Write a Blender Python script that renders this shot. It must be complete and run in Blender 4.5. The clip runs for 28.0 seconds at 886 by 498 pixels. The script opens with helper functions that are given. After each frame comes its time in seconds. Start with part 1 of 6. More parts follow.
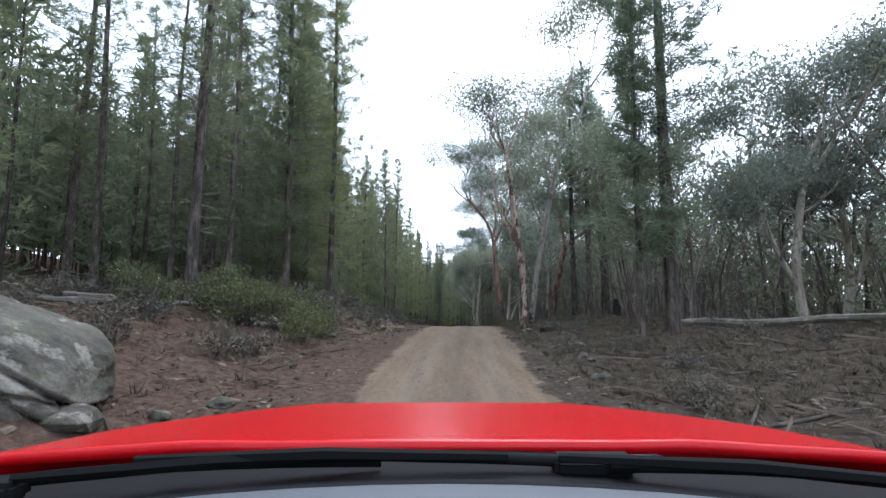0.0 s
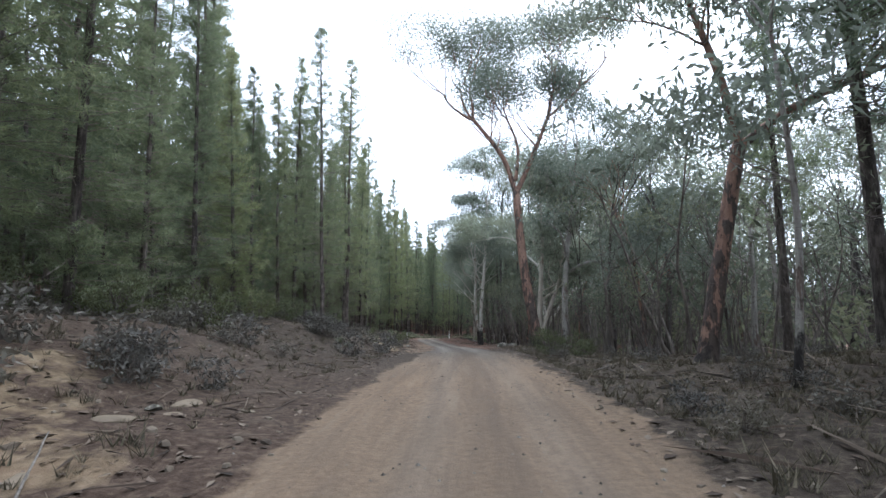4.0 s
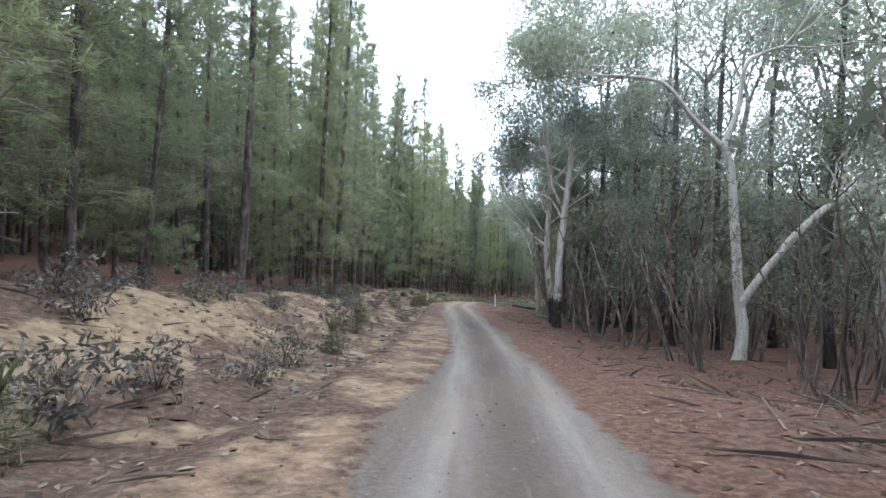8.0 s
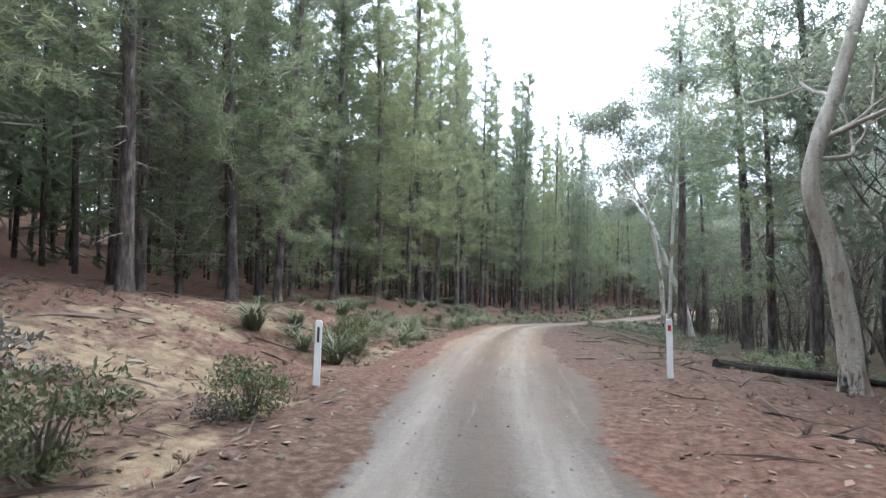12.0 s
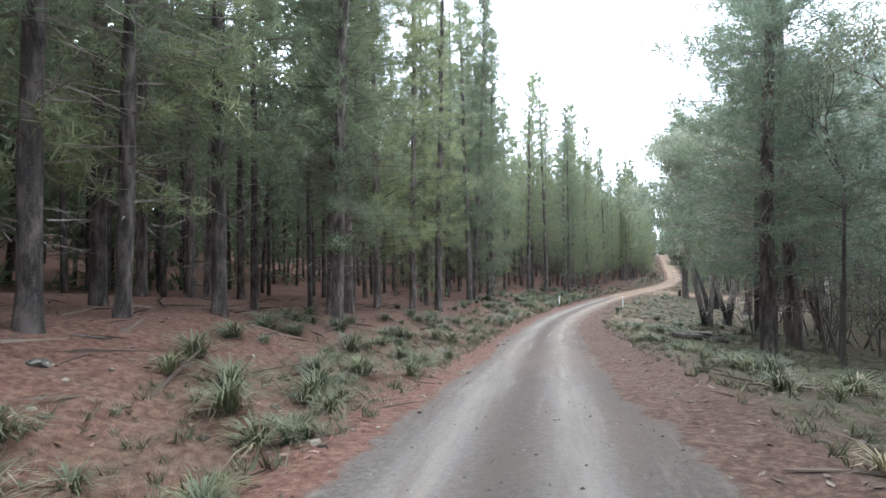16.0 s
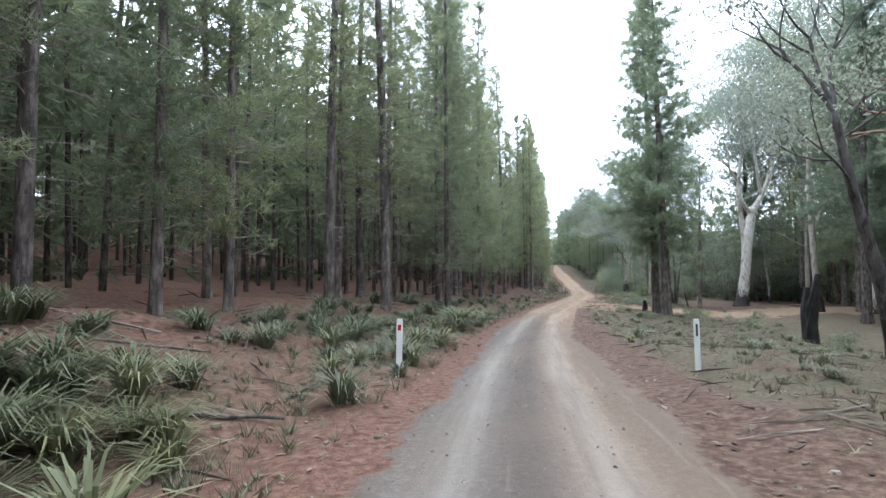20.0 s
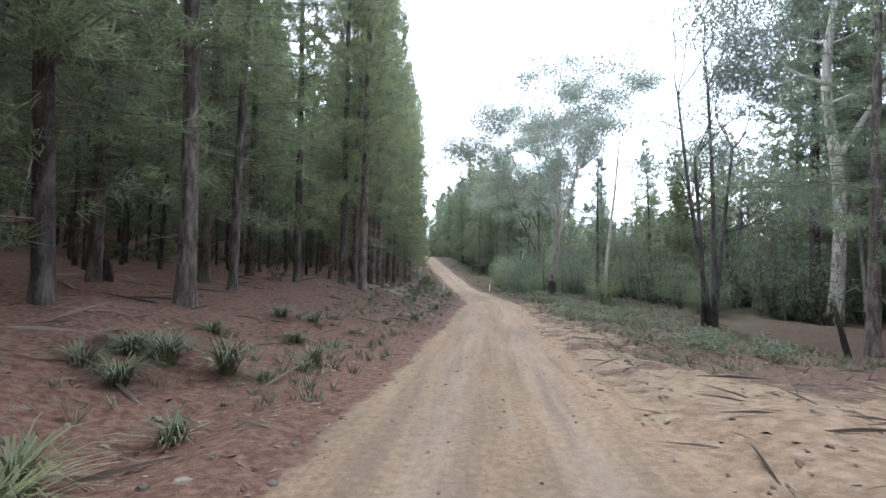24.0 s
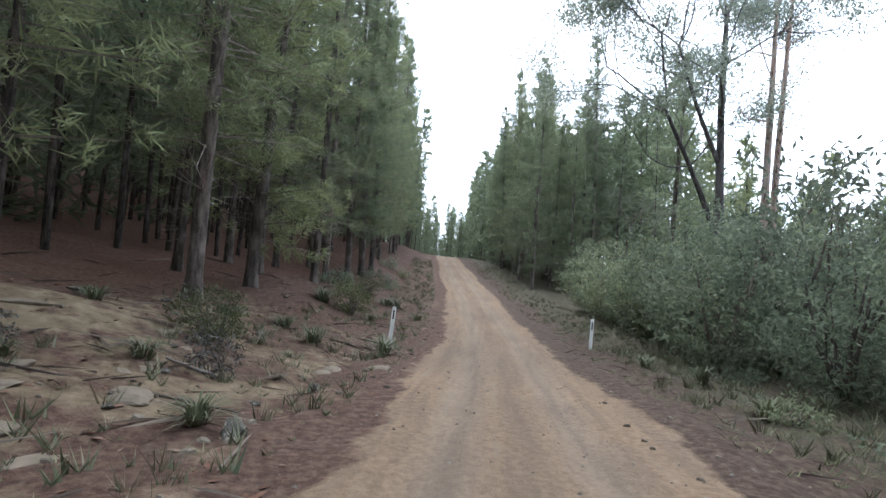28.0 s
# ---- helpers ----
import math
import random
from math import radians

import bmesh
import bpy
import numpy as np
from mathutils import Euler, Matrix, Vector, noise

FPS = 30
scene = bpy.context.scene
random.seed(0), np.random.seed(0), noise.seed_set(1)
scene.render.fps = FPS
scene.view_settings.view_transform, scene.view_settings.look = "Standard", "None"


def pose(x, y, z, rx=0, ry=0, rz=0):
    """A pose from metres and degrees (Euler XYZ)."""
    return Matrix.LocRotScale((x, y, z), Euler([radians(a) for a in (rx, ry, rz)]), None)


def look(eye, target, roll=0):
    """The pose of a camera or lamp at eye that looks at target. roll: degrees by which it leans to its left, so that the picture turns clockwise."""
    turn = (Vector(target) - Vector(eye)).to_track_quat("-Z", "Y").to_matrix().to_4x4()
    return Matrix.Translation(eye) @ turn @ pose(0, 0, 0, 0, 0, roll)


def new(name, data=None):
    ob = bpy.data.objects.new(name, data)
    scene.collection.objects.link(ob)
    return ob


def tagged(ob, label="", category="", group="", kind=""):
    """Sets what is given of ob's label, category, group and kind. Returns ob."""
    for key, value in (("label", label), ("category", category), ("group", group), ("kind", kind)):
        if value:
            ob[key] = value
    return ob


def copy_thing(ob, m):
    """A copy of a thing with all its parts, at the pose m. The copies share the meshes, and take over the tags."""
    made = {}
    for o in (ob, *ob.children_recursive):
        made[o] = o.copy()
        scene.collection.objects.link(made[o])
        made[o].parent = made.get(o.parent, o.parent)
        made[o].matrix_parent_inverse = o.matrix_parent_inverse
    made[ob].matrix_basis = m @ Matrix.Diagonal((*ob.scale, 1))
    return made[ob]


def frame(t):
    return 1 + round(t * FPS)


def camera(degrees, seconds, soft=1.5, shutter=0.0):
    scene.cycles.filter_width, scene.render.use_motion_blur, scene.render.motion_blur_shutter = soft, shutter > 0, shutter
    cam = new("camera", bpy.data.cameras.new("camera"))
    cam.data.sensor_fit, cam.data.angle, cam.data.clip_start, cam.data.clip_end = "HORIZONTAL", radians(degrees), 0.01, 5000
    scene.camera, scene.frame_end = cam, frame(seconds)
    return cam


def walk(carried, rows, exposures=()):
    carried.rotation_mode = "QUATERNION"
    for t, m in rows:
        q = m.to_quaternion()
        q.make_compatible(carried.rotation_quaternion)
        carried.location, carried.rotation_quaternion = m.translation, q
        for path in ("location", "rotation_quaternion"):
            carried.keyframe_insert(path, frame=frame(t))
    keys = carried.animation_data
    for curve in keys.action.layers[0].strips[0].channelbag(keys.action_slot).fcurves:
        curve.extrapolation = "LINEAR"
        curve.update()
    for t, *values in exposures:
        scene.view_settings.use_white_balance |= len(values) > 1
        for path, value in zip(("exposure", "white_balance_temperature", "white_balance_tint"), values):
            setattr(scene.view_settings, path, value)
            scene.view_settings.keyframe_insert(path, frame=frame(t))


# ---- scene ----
cam = camera(81.0, 28.0, soft=1.5)
PATH = [
    (0, (0.000, 0.000, 1.450), (0.000, 1.986, 1.688), -0.1),
    (0.5, (0.039, 2.437, 1.525), (-0.020, 4.423, 1.759), -0.6),
    (1, (0.020, 5.011, 1.616), (-0.091, 6.993, 1.861), -1.1),
    (1.5, (0.000, 7.706, 1.682), (-0.142, 9.685, 1.930), -1.2),
    (2, (-0.019, 10.675, 1.762), (-0.168, 12.654, 2.010), -0.9),
    (2.5, (0.079, 13.747, 1.814), (-0.043, 15.729, 2.055), -0.4),
    (3, (0.236, 16.634, 1.923), (0.166, 18.619, 2.153), -0.0),
    (3.5, (0.510, 19.565, 1.997), (0.489, 21.552, 2.217), -0.3),
    (5.5, (1.083, 31.954, 2.031), (1.140, 33.949, 2.172), -1.4),
    (6, (1.298, 35.272, 1.944), (1.337, 37.269, 2.057), -1.0),
    (6.5, (1.452, 38.787, 1.808), (1.432, 40.784, 1.912), -0.4),
    (7, (1.415, 42.311, 1.613), (1.329, 44.307, 1.698), 0.3),
    (7.5, (1.376, 45.907, 1.296), (1.235, 47.902, 1.351), 0.9),
    (8, (1.281, 49.759, 0.999), (1.107, 51.751, 1.043), 1.5),
    (9, (1.275, 57.998, 0.485), (1.068, 59.987, 0.508), 0.3),
    (9.5, (1.129, 62.059, 0.170), (0.914, 64.047, 0.204), -0.3),
    (10, (0.929, 66.358, -0.068), (0.697, 68.344, -0.024), -0.4),
    (10.5, (0.672, 70.782, -0.356), (0.409, 72.763, -0.294), -0.3),
    (11, (0.302, 75.444, -0.566), (0.012, 77.422, -0.493), 0.4),
    (11.5, (-0.005, 80.293, -0.884), (-0.319, 82.267, -0.801), 0.4),
    (12, (-0.490, 85.134, -1.020), (-0.804, 87.108, -0.936), 0.7),
    (12.5, (-0.912, 90.162, -1.263), (-1.226, 92.135, -1.170), 0.3),
    (14.5, (-0.955, 108.254, -2.203), (-1.236, 110.232, -2.111), 0.3),
    (15, (-0.613, 112.784, -2.517), (-0.773, 114.776, -2.439), -1.0),
    (15.5, (-0.018, 117.123, -2.840), (0.007, 119.122, -2.782), -0.8),
    (16, (0.970, 121.366, -3.168), (1.127, 123.359, -3.131), -0.5),
    (16.5, (2.158, 125.793, -3.563), (2.415, 127.776, -3.544), -1.3),
    (17, (3.474, 130.388, -3.949), (3.795, 132.362, -3.938), -2.2),
    (17.5, (4.748, 135.284, -4.397), (5.124, 137.248, -4.375), -2.6),
    (18, (6.191, 140.048, -4.775), (6.604, 142.005, -4.744), -3.3),
    (18.5, (7.750, 145.056, -5.143), (8.212, 147.001, -5.088), -3.6),
    (19, (9.384, 150.071, -5.435), (9.885, 152.006, -5.360), -2.8),
    (20, (13.533, 160.012, -5.978), (14.144, 161.914, -5.877), -0.4),
    (20.5, (15.987, 165.097, -6.198), (16.677, 166.971, -6.085), -0.4),
    (21, (18.452, 170.100, -6.422), (19.211, 171.947, -6.314), -0.8),
    (21.5, (21.094, 175.044, -6.650), (21.904, 176.870, -6.547), -0.5),
    (23.5, (32.808, 194.311, -7.137), (33.803, 196.044, -7.045), 0.5),
    (24, (36.087, 198.893, -7.265), (37.121, 200.602, -7.169), 1.3),
    (24.5, (39.728, 203.656, -7.432), (40.785, 205.350, -7.319), 1.9),
    (25, (43.428, 208.635, -7.422), (44.498, 210.319, -7.291), 1.8),
    (25.5, (47.158, 213.666, -7.520), (48.228, 215.350, -7.386), 1.6),
    (26, (50.942, 218.792, -7.558), (51.990, 220.488, -7.403), 1.7),
    (26.5, (54.454, 224.007, -7.545), (55.454, 225.731, -7.376), 1.7),
    (27, (57.877, 229.403, -7.527), (58.827, 231.154, -7.359), 2.0),
    (27.5, (61.157, 234.886, -7.623), (62.067, 236.659, -7.462), 2.9),
    (28, (64.340, 240.425, -7.720), (65.220, 242.215, -7.577), 4.0),
]
walk(cam, [(t, look(eye, target, roll)) for t, eye, target, roll in PATH],
     exposures=[(t, e, 5680, 11) for t, e in ((0, 0.7), (2, 0.85), (3.5, 0.95), (6, 1.08), (7, 1.38), (8, 1.6), (9, 1.8), (12.5, 1.95), (15, 2.0), (17, 2.0), (19, 1.85), (21.5, 1.85), (24, 1.65), (26, 1.42), (28, 1.35))])

# ---------------------------------------------------------------- light
world = bpy.data.worlds.new("overcast_sky")
scene.world = world
world.use_nodes = True
wn = world.node_tree.nodes
wl = world.node_tree.links
wbg = wn["Background"]
sky = wn.new("ShaderNodeTexSky")
sky.sky_type = "NISHITA"
sky.sun_disc = False
sky.sun_elevation = radians(48)
sky.sun_rotation = radians(20)
sky.air_density, sky.dust_density, sky.ozone_density = 1.0, 4.0, 1.0
cloud = wn.new("ShaderNodeMix")
cloud.data_type = "RGBA"
cloud.inputs["Factor"].default_value = 0.86
cloud.inputs["B"].default_value = (9.2, 9.9, 10.6, 1)
wl.new(sky.outputs["Color"], cloud.inputs["A"])
wl.new(cloud.outputs["Result"], wbg.inputs["Color"])
wbg.inputs["Strength"].default_value = 0.15

sun_data = bpy.data.lights.new("sun", "SUN")
sun_data.energy, sun_data.angle, sun_data.color = 1.1, radians(30), (1.0, 0.97, 0.92)
sun = new("sun", sun_data)
sun.matrix_world = look((0, 100, 60), (-12, 65, 0))


# ---------------------------------------------------------------- materials
class Mat:
    """A node material with short calls for the usual nodes."""

    def __init__(self, name, rough=0.8, spec=0.3):
        self.m = bpy.data.materials.new(name)
        self.m.use_nodes = True
        self.n, self.l = self.m.node_tree.nodes, self.m.node_tree.links
        self.p = self.n["Principled BSDF"]
        self.p.inputs["Roughness"].default_value = rough
        self.p.inputs["Specular IOR Level"].default_value = spec
        self.tc = self.n.new("ShaderNodeTexCoord")

    def noise(self, scale, detail=5, rough=0.6, stretch=None, coord="Object"):
        n = self.n.new("ShaderNodeTexNoise")
        n.inputs["Scale"].default_value, n.inputs["Detail"].default_value, n.inputs["Roughness"].default_value = scale, detail, rough
        src = self.tc.outputs[coord]
        if stretch:
            mp = self.n.new("ShaderNodeMapping")
            mp.inputs["Scale"].default_value = stretch
            self.l.new(src, mp.inputs["Vector"])
            src = mp.outputs["Vector"]
        self.l.new(src, n.inputs["Vector"])
        return n.outputs["Fac"]

    def voronoi(self, scale, coord="Object"):
        n = self.n.new("ShaderNodeTexVoronoi")
        n.inputs["Scale"].default_value = scale
        self.l.new(self.tc.outputs[coord], n.inputs["Vector"])
        return n

    def ramp(self, fac, stops):
        n = self.n.new("ShaderNodeValToRGB")
        while len(n.color_ramp.elements) < len(stops):
            n.color_ramp.elements.new(0.5)
        for e, (pos, c) in zip(n.color_ramp.elements, stops):
            e.position = pos
            e.color = (*c, 1) if len(c) == 3 else c
        self.l.new(fac, n.inputs["Fac"])
        return n.outputs["Color"]

    def mix(self, fac, a, b, mode="MIX"):
        n = self.n.new("ShaderNodeMix")
        n.data_type, n.blend_type = "RGBA", mode
        for key, v in (("Factor", fac), ("A", a), ("B", b)):
            if isinstance(v, (int, float)):
                n.inputs[key].default_value = v
            elif isinstance(v, tuple):
                n.inputs[key].default_value = (*v, 1)
            else:
                self.l.new(v, n.inputs[key])
        return n.outputs["Result"]

    def maths(self, op, a, b=0.0):
        n = self.n.new("ShaderNodeMath")
        n.operation = op
        n.use_clamp = False
        for i, v in enumerate((a, b)):
            if isinstance(v, (int, float)):
                n.inputs[i].default_value = v
            else:
                self.l.new(v, n.inputs[i])
        return n.outputs[0]

    def attr(self, name):
        n = self.n.new("ShaderNodeAttribute")
        n.attribute_name = name
        return n.outputs["Fac"]

    def random(self):
        return self.n.new("ShaderNodeObjectInfo").outputs["Random"]

    def island(self):
        return self.n.new("ShaderNodeNewGeometry").outputs["Random Per Island"]

    def height(self):
        n = self.n.new("ShaderNodeSeparateXYZ")
        self.l.new(self.tc.outputs["Object"], n.inputs[0])
        return n.outputs["Z"]

    def color(self, c):
        if isinstance(c, tuple):
            self.p.inputs["Base Color"].default_value = (*c, 1)
        else:
            self.l.new(c, self.p.inputs["Base Color"])
        return self

    def bump(self, fac, strength=0.5, dist=0.02):
        n = self.n.new("ShaderNodeBump")
        n.inputs["Strength"].default_value, n.inputs["Distance"].default_value = strength, dist
        self.l.new(fac, n.inputs["Height"])
        self.l.new(n.outputs["Normal"], self.p.inputs["Normal"])
        return self


def leaf_material(name, dark, light, dry, through_amount=0.3):
    m = Mat(name, 0.6, 0.25)
    c = m.mix(m.island(), dark, light)
    c = m.mix(m.maths("MULTIPLY", m.noise(0.35, 2), 0.35), c, dry)
    tone = m.ramp(m.random(), [(0, (0.72, 0.75, 0.78)), (0.6, (1.0, 1.0, 0.98)), (1, (1.2, 1.16, 1.0))])
    c = m.mix(1.0, c, tone, "MULTIPLY")
    m.color(c)
    t = m.n.new("ShaderNodeBsdfTranslucent")
    m.l.new(c, t.inputs["Color"])
    mx = m.n.new("ShaderNodeMixShader")
    mx.inputs["Fac"].default_value = through_amount
    m.l.new(m.p.outputs["BSDF"], mx.inputs[1])
    m.l.new(t.outputs["BSDF"], mx.inputs[2])
    m.l.new(mx.outputs["Shader"], m.n["Material Output"].inputs["Surface"])
    return m.m


def bark_material(name, dark, light, scale=5.0, stretch=(1, 1, 0.18), rough=0.9, depth=0.03):
    m = Mat(name, rough, 0.15)
    a = m.noise(scale, 6, 0.65, stretch)
    b = m.noise(0.5, 3)
    c = m.ramp(a, [(0.38, dark), (0.60, light)])
    c = m.mix(m.maths("MULTIPLY", b, 0.5), c, tuple(v * 0.6 for v in light))
    c = m.mix(m.ramp(m.noise(scale * 0.45, 4, 0.6, (1, 1, 0.5)), [(0.42, (0.6, 0.6, 0.6)), (0.58, (0, 0, 0))]), c, tuple(v * 1.5 for v in dark))
    c = m.mix(m.ramp(m.noise(scale * 5, 3, 0.7), [(0.55, (0, 0, 0)), (0.7, (0.45, 0.45, 0.45))]), c, tuple(v * 1.25 for v in light))
    tone = m.ramp(m.random(), [(0, (0.7, 0.7, 0.7)), (1, (1.25, 1.22, 1.2))])
    m.color(m.mix(1.0, c, tone, "MULTIPLY")).bump(a, 0.8, depth)
    return m.m


def gum_material(name, pale, mottled, strip, char_height=1.6, strip_level=0.55, char_soft=0.7, foot=0.05):
    """Smooth gum bark: pale with mottles and stains, plates of old bark that thicken towards the foot, and a ragged charred base."""
    m = Mat(name, 0.75, 0.2)
    c = m.mix(m.ramp(m.noise(2.4, 5, 0.65, (1, 1, 0.35)), [(0.38, (0, 0, 0)), (0.6, (1, 1, 1))]), pale, mottled)
    c = m.mix(m.ramp(m.noise(11, 4, 0.6, (1, 1, 0.08)), [(0.45, (0, 0, 0)), (0.68, (0.6, 0.6, 0.6))]), c, tuple(v * 0.45 for v in mottled))
    c = m.mix(m.ramp(m.noise(26, 4, 0.7, (1, 1, 0.5)), [(0.40, (0.35, 0.35, 0.35)), (0.6, (0, 0, 0))]), c, tuple(v * 0.55 for v in mottled))
    low = m.ramp(m.maths("DIVIDE", m.height(), 6.0), [(0.0, (foot, foot, foot)), (1.0, (0, 0, 0))])
    strips = m.maths("ADD", m.maths("ADD", m.maths("MULTIPLY", m.noise(5.0, 5, 0.6, (1, 1, 0.32)), 0.7), m.maths("MULTIPLY", m.noise(2.0, 4, 0.6, (1, 1, 0.25)), 0.3)), low)
    c = m.mix(m.ramp(strips, [(strip_level, (0, 0, 0)), (strip_level + 0.025, (1, 1, 1))]), c, strip)
    c = m.mix(m.ramp(m.maths("ADD", m.noise(8, 5, 0.65, (1, 1, 0.4)), low), [(strip_level + 0.07, (0, 0, 0)), (strip_level + 0.1, (0.8, 0.8, 0.8))]), c, tuple(v * 0.5 for v in strip))
    c = m.mix(m.ramp(m.noise(9, 3, 0.5, (1, 1, 2.5)), [(0.6, (0, 0, 0)), (0.7, (0.6, 0.6, 0.6))]), c, (0.12, 0.10, 0.09))
    ragged = m.maths("ADD", m.maths("ADD", m.maths("MULTIPLY", m.noise(3.0, 5, 0.6, (1, 1, 0.2)), 0.45), m.maths("MULTIPLY", m.noise(1.1, 3), 0.25)), m.maths("MULTIPLY", m.noise(9, 4, 0.6, (1, 1, 0.6)), 0.3))
    h = m.maths("ADD", m.maths("DIVIDE", m.height(), 8.0), ragged)
    lim = char_height / 8.0 + 0.46
    black = m.ramp(m.noise(7, 6, 0.72, (1, 1, 0.25)), [(0.33, (0.010, 0.009, 0.009)), (0.6, (0.045, 0.037, 0.032)), (0.78, (0.12, 0.095, 0.08))])
    c = m.mix(m.ramp(h, [(max(lim - 0.03 * char_soft, 0.0), (1, 1, 1)), (lim + 0.06 * char_soft, (0, 0, 0))]), c, black)
    m.color(c).bump(m.mix(0.4, m.ramp(strips, [(strip_level - 0.01, (0, 0, 0)), (strip_level + 0.03, (1, 1, 1))]), m.noise(14, 6, 0.7, (1, 1, 0.3))), 0.9, 0.03)
    return m.m


PINE_BARK = bark_material("pine_bark", (0.024, 0.020, 0.018), (0.205, 0.172, 0.150), 9.0, (1, 1, 0.22), 0.95, 0.06)
TWIG_BARK = bark_material("dead_twigs", (0.09, 0.076, 0.066), (0.28, 0.24, 0.205), 6.0)
PINE_NEEDLE = leaf_material("pine_needles", (0.124, 0.153, 0.092), (0.260, 0.304, 0.178), (0.28, 0.26, 0.13), 0.55)
PINE_NEEDLE_DARK = leaf_material("native_pine_needles", (0.122, 0.158, 0.108), (0.275, 0.330, 0.222), (0.25, 0.25, 0.15), 0.58)
GUM_LEAF = leaf_material("gum_leaves", (0.150, 0.178, 0.140), (0.320, 0.355, 0.285), (0.27, 0.25, 0.18), 0.58)
SCRUB_LEAF = leaf_material("scrub_leaves", (0.100, 0.116, 0.082), (0.22, 0.24, 0.165), (0.21, 0.185, 0.12), 0.55)
WATTLE_LEAF = leaf_material("wattle_leaves", (0.098, 0.122, 0.080), (0.265, 0.302, 0.200), (0.22, 0.22, 0.13), 0.55)
GRASS_BLADE = leaf_material("tussock_blades", (0.055, 0.068, 0.033), (0.145, 0.162, 0.085), (0.25, 0.22, 0.14), 0.25)
DRY_BLADE = leaf_material("dry_blades", (0.13, 0.11, 0.07), (0.30, 0.26, 0.17), (0.34, 0.28, 0.18), 0.2)
SHRUB_LEAF = leaf_material("shrub_leaves", (0.052, 0.064, 0.030), (0.135, 0.150, 0.070), (0.17, 0.15, 0.08), 0.3)
HEATH_LEAF = leaf_material("heath_leaves", (0.062, 0.058, 0.050), (0.135, 0.125, 0.108), (0.16, 0.13, 0.10), 0.2)
SCRUB_BARK = bark_material("scrub_bark", (0.045, 0.038, 0.033), (0.21, 0.178, 0.152), 7.0)
STEM_BARK = bark_material("thin_stem_bark", (0.045, 0.038, 0.034), (0.22, 0.19, 0.165), 6.0)
GREY_BARK = bark_material("grey_bark", (0.10, 0.09, 0.08), (0.33, 0.30, 0.265), 4.0)
CHAR_BARK = bark_material("charred_bark", (0.010, 0.010, 0.010), (0.055, 0.048, 0.042), 8.0)
DEAD_WOOD = bark_material("dead_wood", (0.09, 0.08, 0.07), (0.30, 0.27, 0.235), 6.0, (0.2, 1, 1))
GUM_WHITE = gum_material("white_gum_bark", (0.62, 0.59, 0.53), (0.47, 0.42, 0.35), (0.24, 0.18, 0.135), 0.9, 0.56)
GUM_GREY = gum_material("grey_gum_bark", (0.40, 0.37, 0.33), (0.28, 0.25, 0.22), (0.16, 0.12, 0.10), 1.0, 0.56)
GUM_PINK = gum_material("pink_gum_bark", (0.50, 0.42, 0.35), (0.40, 0.28, 0.22), (0.105, 0.066, 0.050), 0.3, 0.545, 0.9, 0.10)
GUM_BROWN = gum_material("brown_gum_bark", (0.34, 0.205, 0.150), (0.23, 0.135, 0.098), (0.085, 0.064, 0.054), 0.5, 0.54, 0.9, 0.11)
CHAR_STEM = gum_material("dark_gum_bark", (0.15, 0.13, 0.12), (0.09, 0.08, 0.075), (0.05, 0.042, 0.04), 1.6, 0.55)
GUM_SNOW = gum_material("clean_white_gum_bark", (0.60, 0.57, 0.51), (0.46, 0.42, 0.36), (0.30, 0.22, 0.17), -0.6, 0.64)
GUM_CHARRED = gum_material("charred_foot_gum_bark", (0.40, 0.36, 0.31), (0.29, 0.25, 0.21), (0.19, 0.14, 0.11), 2.0, 0.56)
GUM_FOOT = gum_material("white_gum_bark_charred_foot", (0.64, 0.61, 0.55), (0.48, 0.43, 0.36), (0.22, 0.165, 0.125), 1.7, 0.575, 1.0, 0.06)
GUM_CREAM = gum_material("cream_gum_bark", (0.50, 0.45, 0.37), (0.38, 0.33, 0.27), (0.23, 0.17, 0.13), 0.2, 0.60)


def rock_material():
    """Grey granite with pale lichen rosettes, dark weather streaks and greenish growth."""
    m = Mat("lichened_rock", 0.92, 0.2)
    a = m.noise(2.2, 8, 0.65)
    c = m.ramp(a, [(0.3, (0.05, 0.047, 0.042)), (0.5, (0.135, 0.128, 0.112)), (0.72, (0.27, 0.255, 0.225))])
    c = m.mix(m.ramp(m.noise(5, 5), [(0.52, (0, 0, 0)), (0.62, (0.8, 0.8, 0.8))]), c, (0.10, 0.108, 0.075))
    c = m.mix(m.ramp(m.noise(3.2, 6, 0.6), [(0.57, (0, 0, 0)), (0.61, (0.75, 0.75, 0.75))]), c, (0.36, 0.35, 0.315))
    c = m.mix(m.ramp(m.noise(1.6, 6, 0.7, (1, 1, 0.4)), [(0.36, (0.7, 0.7, 0.7)), (0.46, (0, 0, 0))]), c, (0.04, 0.037, 0.033))
    c = m.mix(m.ramp(m.noise(38, 3, 0.7), [(0.4, (0.35, 0.35, 0.35)), (0.6, (0, 0, 0))]), c, (0.05, 0.047, 0.042))
    tone = m.ramp(m.random(), [(0, (0.7, 0.66, 0.6)), (1, (1.2, 1.15, 1.1))])
    m.color(m.mix(1.0, c, tone, "MULTIPLY")).bump(m.mix(0.35, a, m.noise(24, 5, 0.7)), 0.9, 0.06)
    return m.m


ROCK = rock_material()


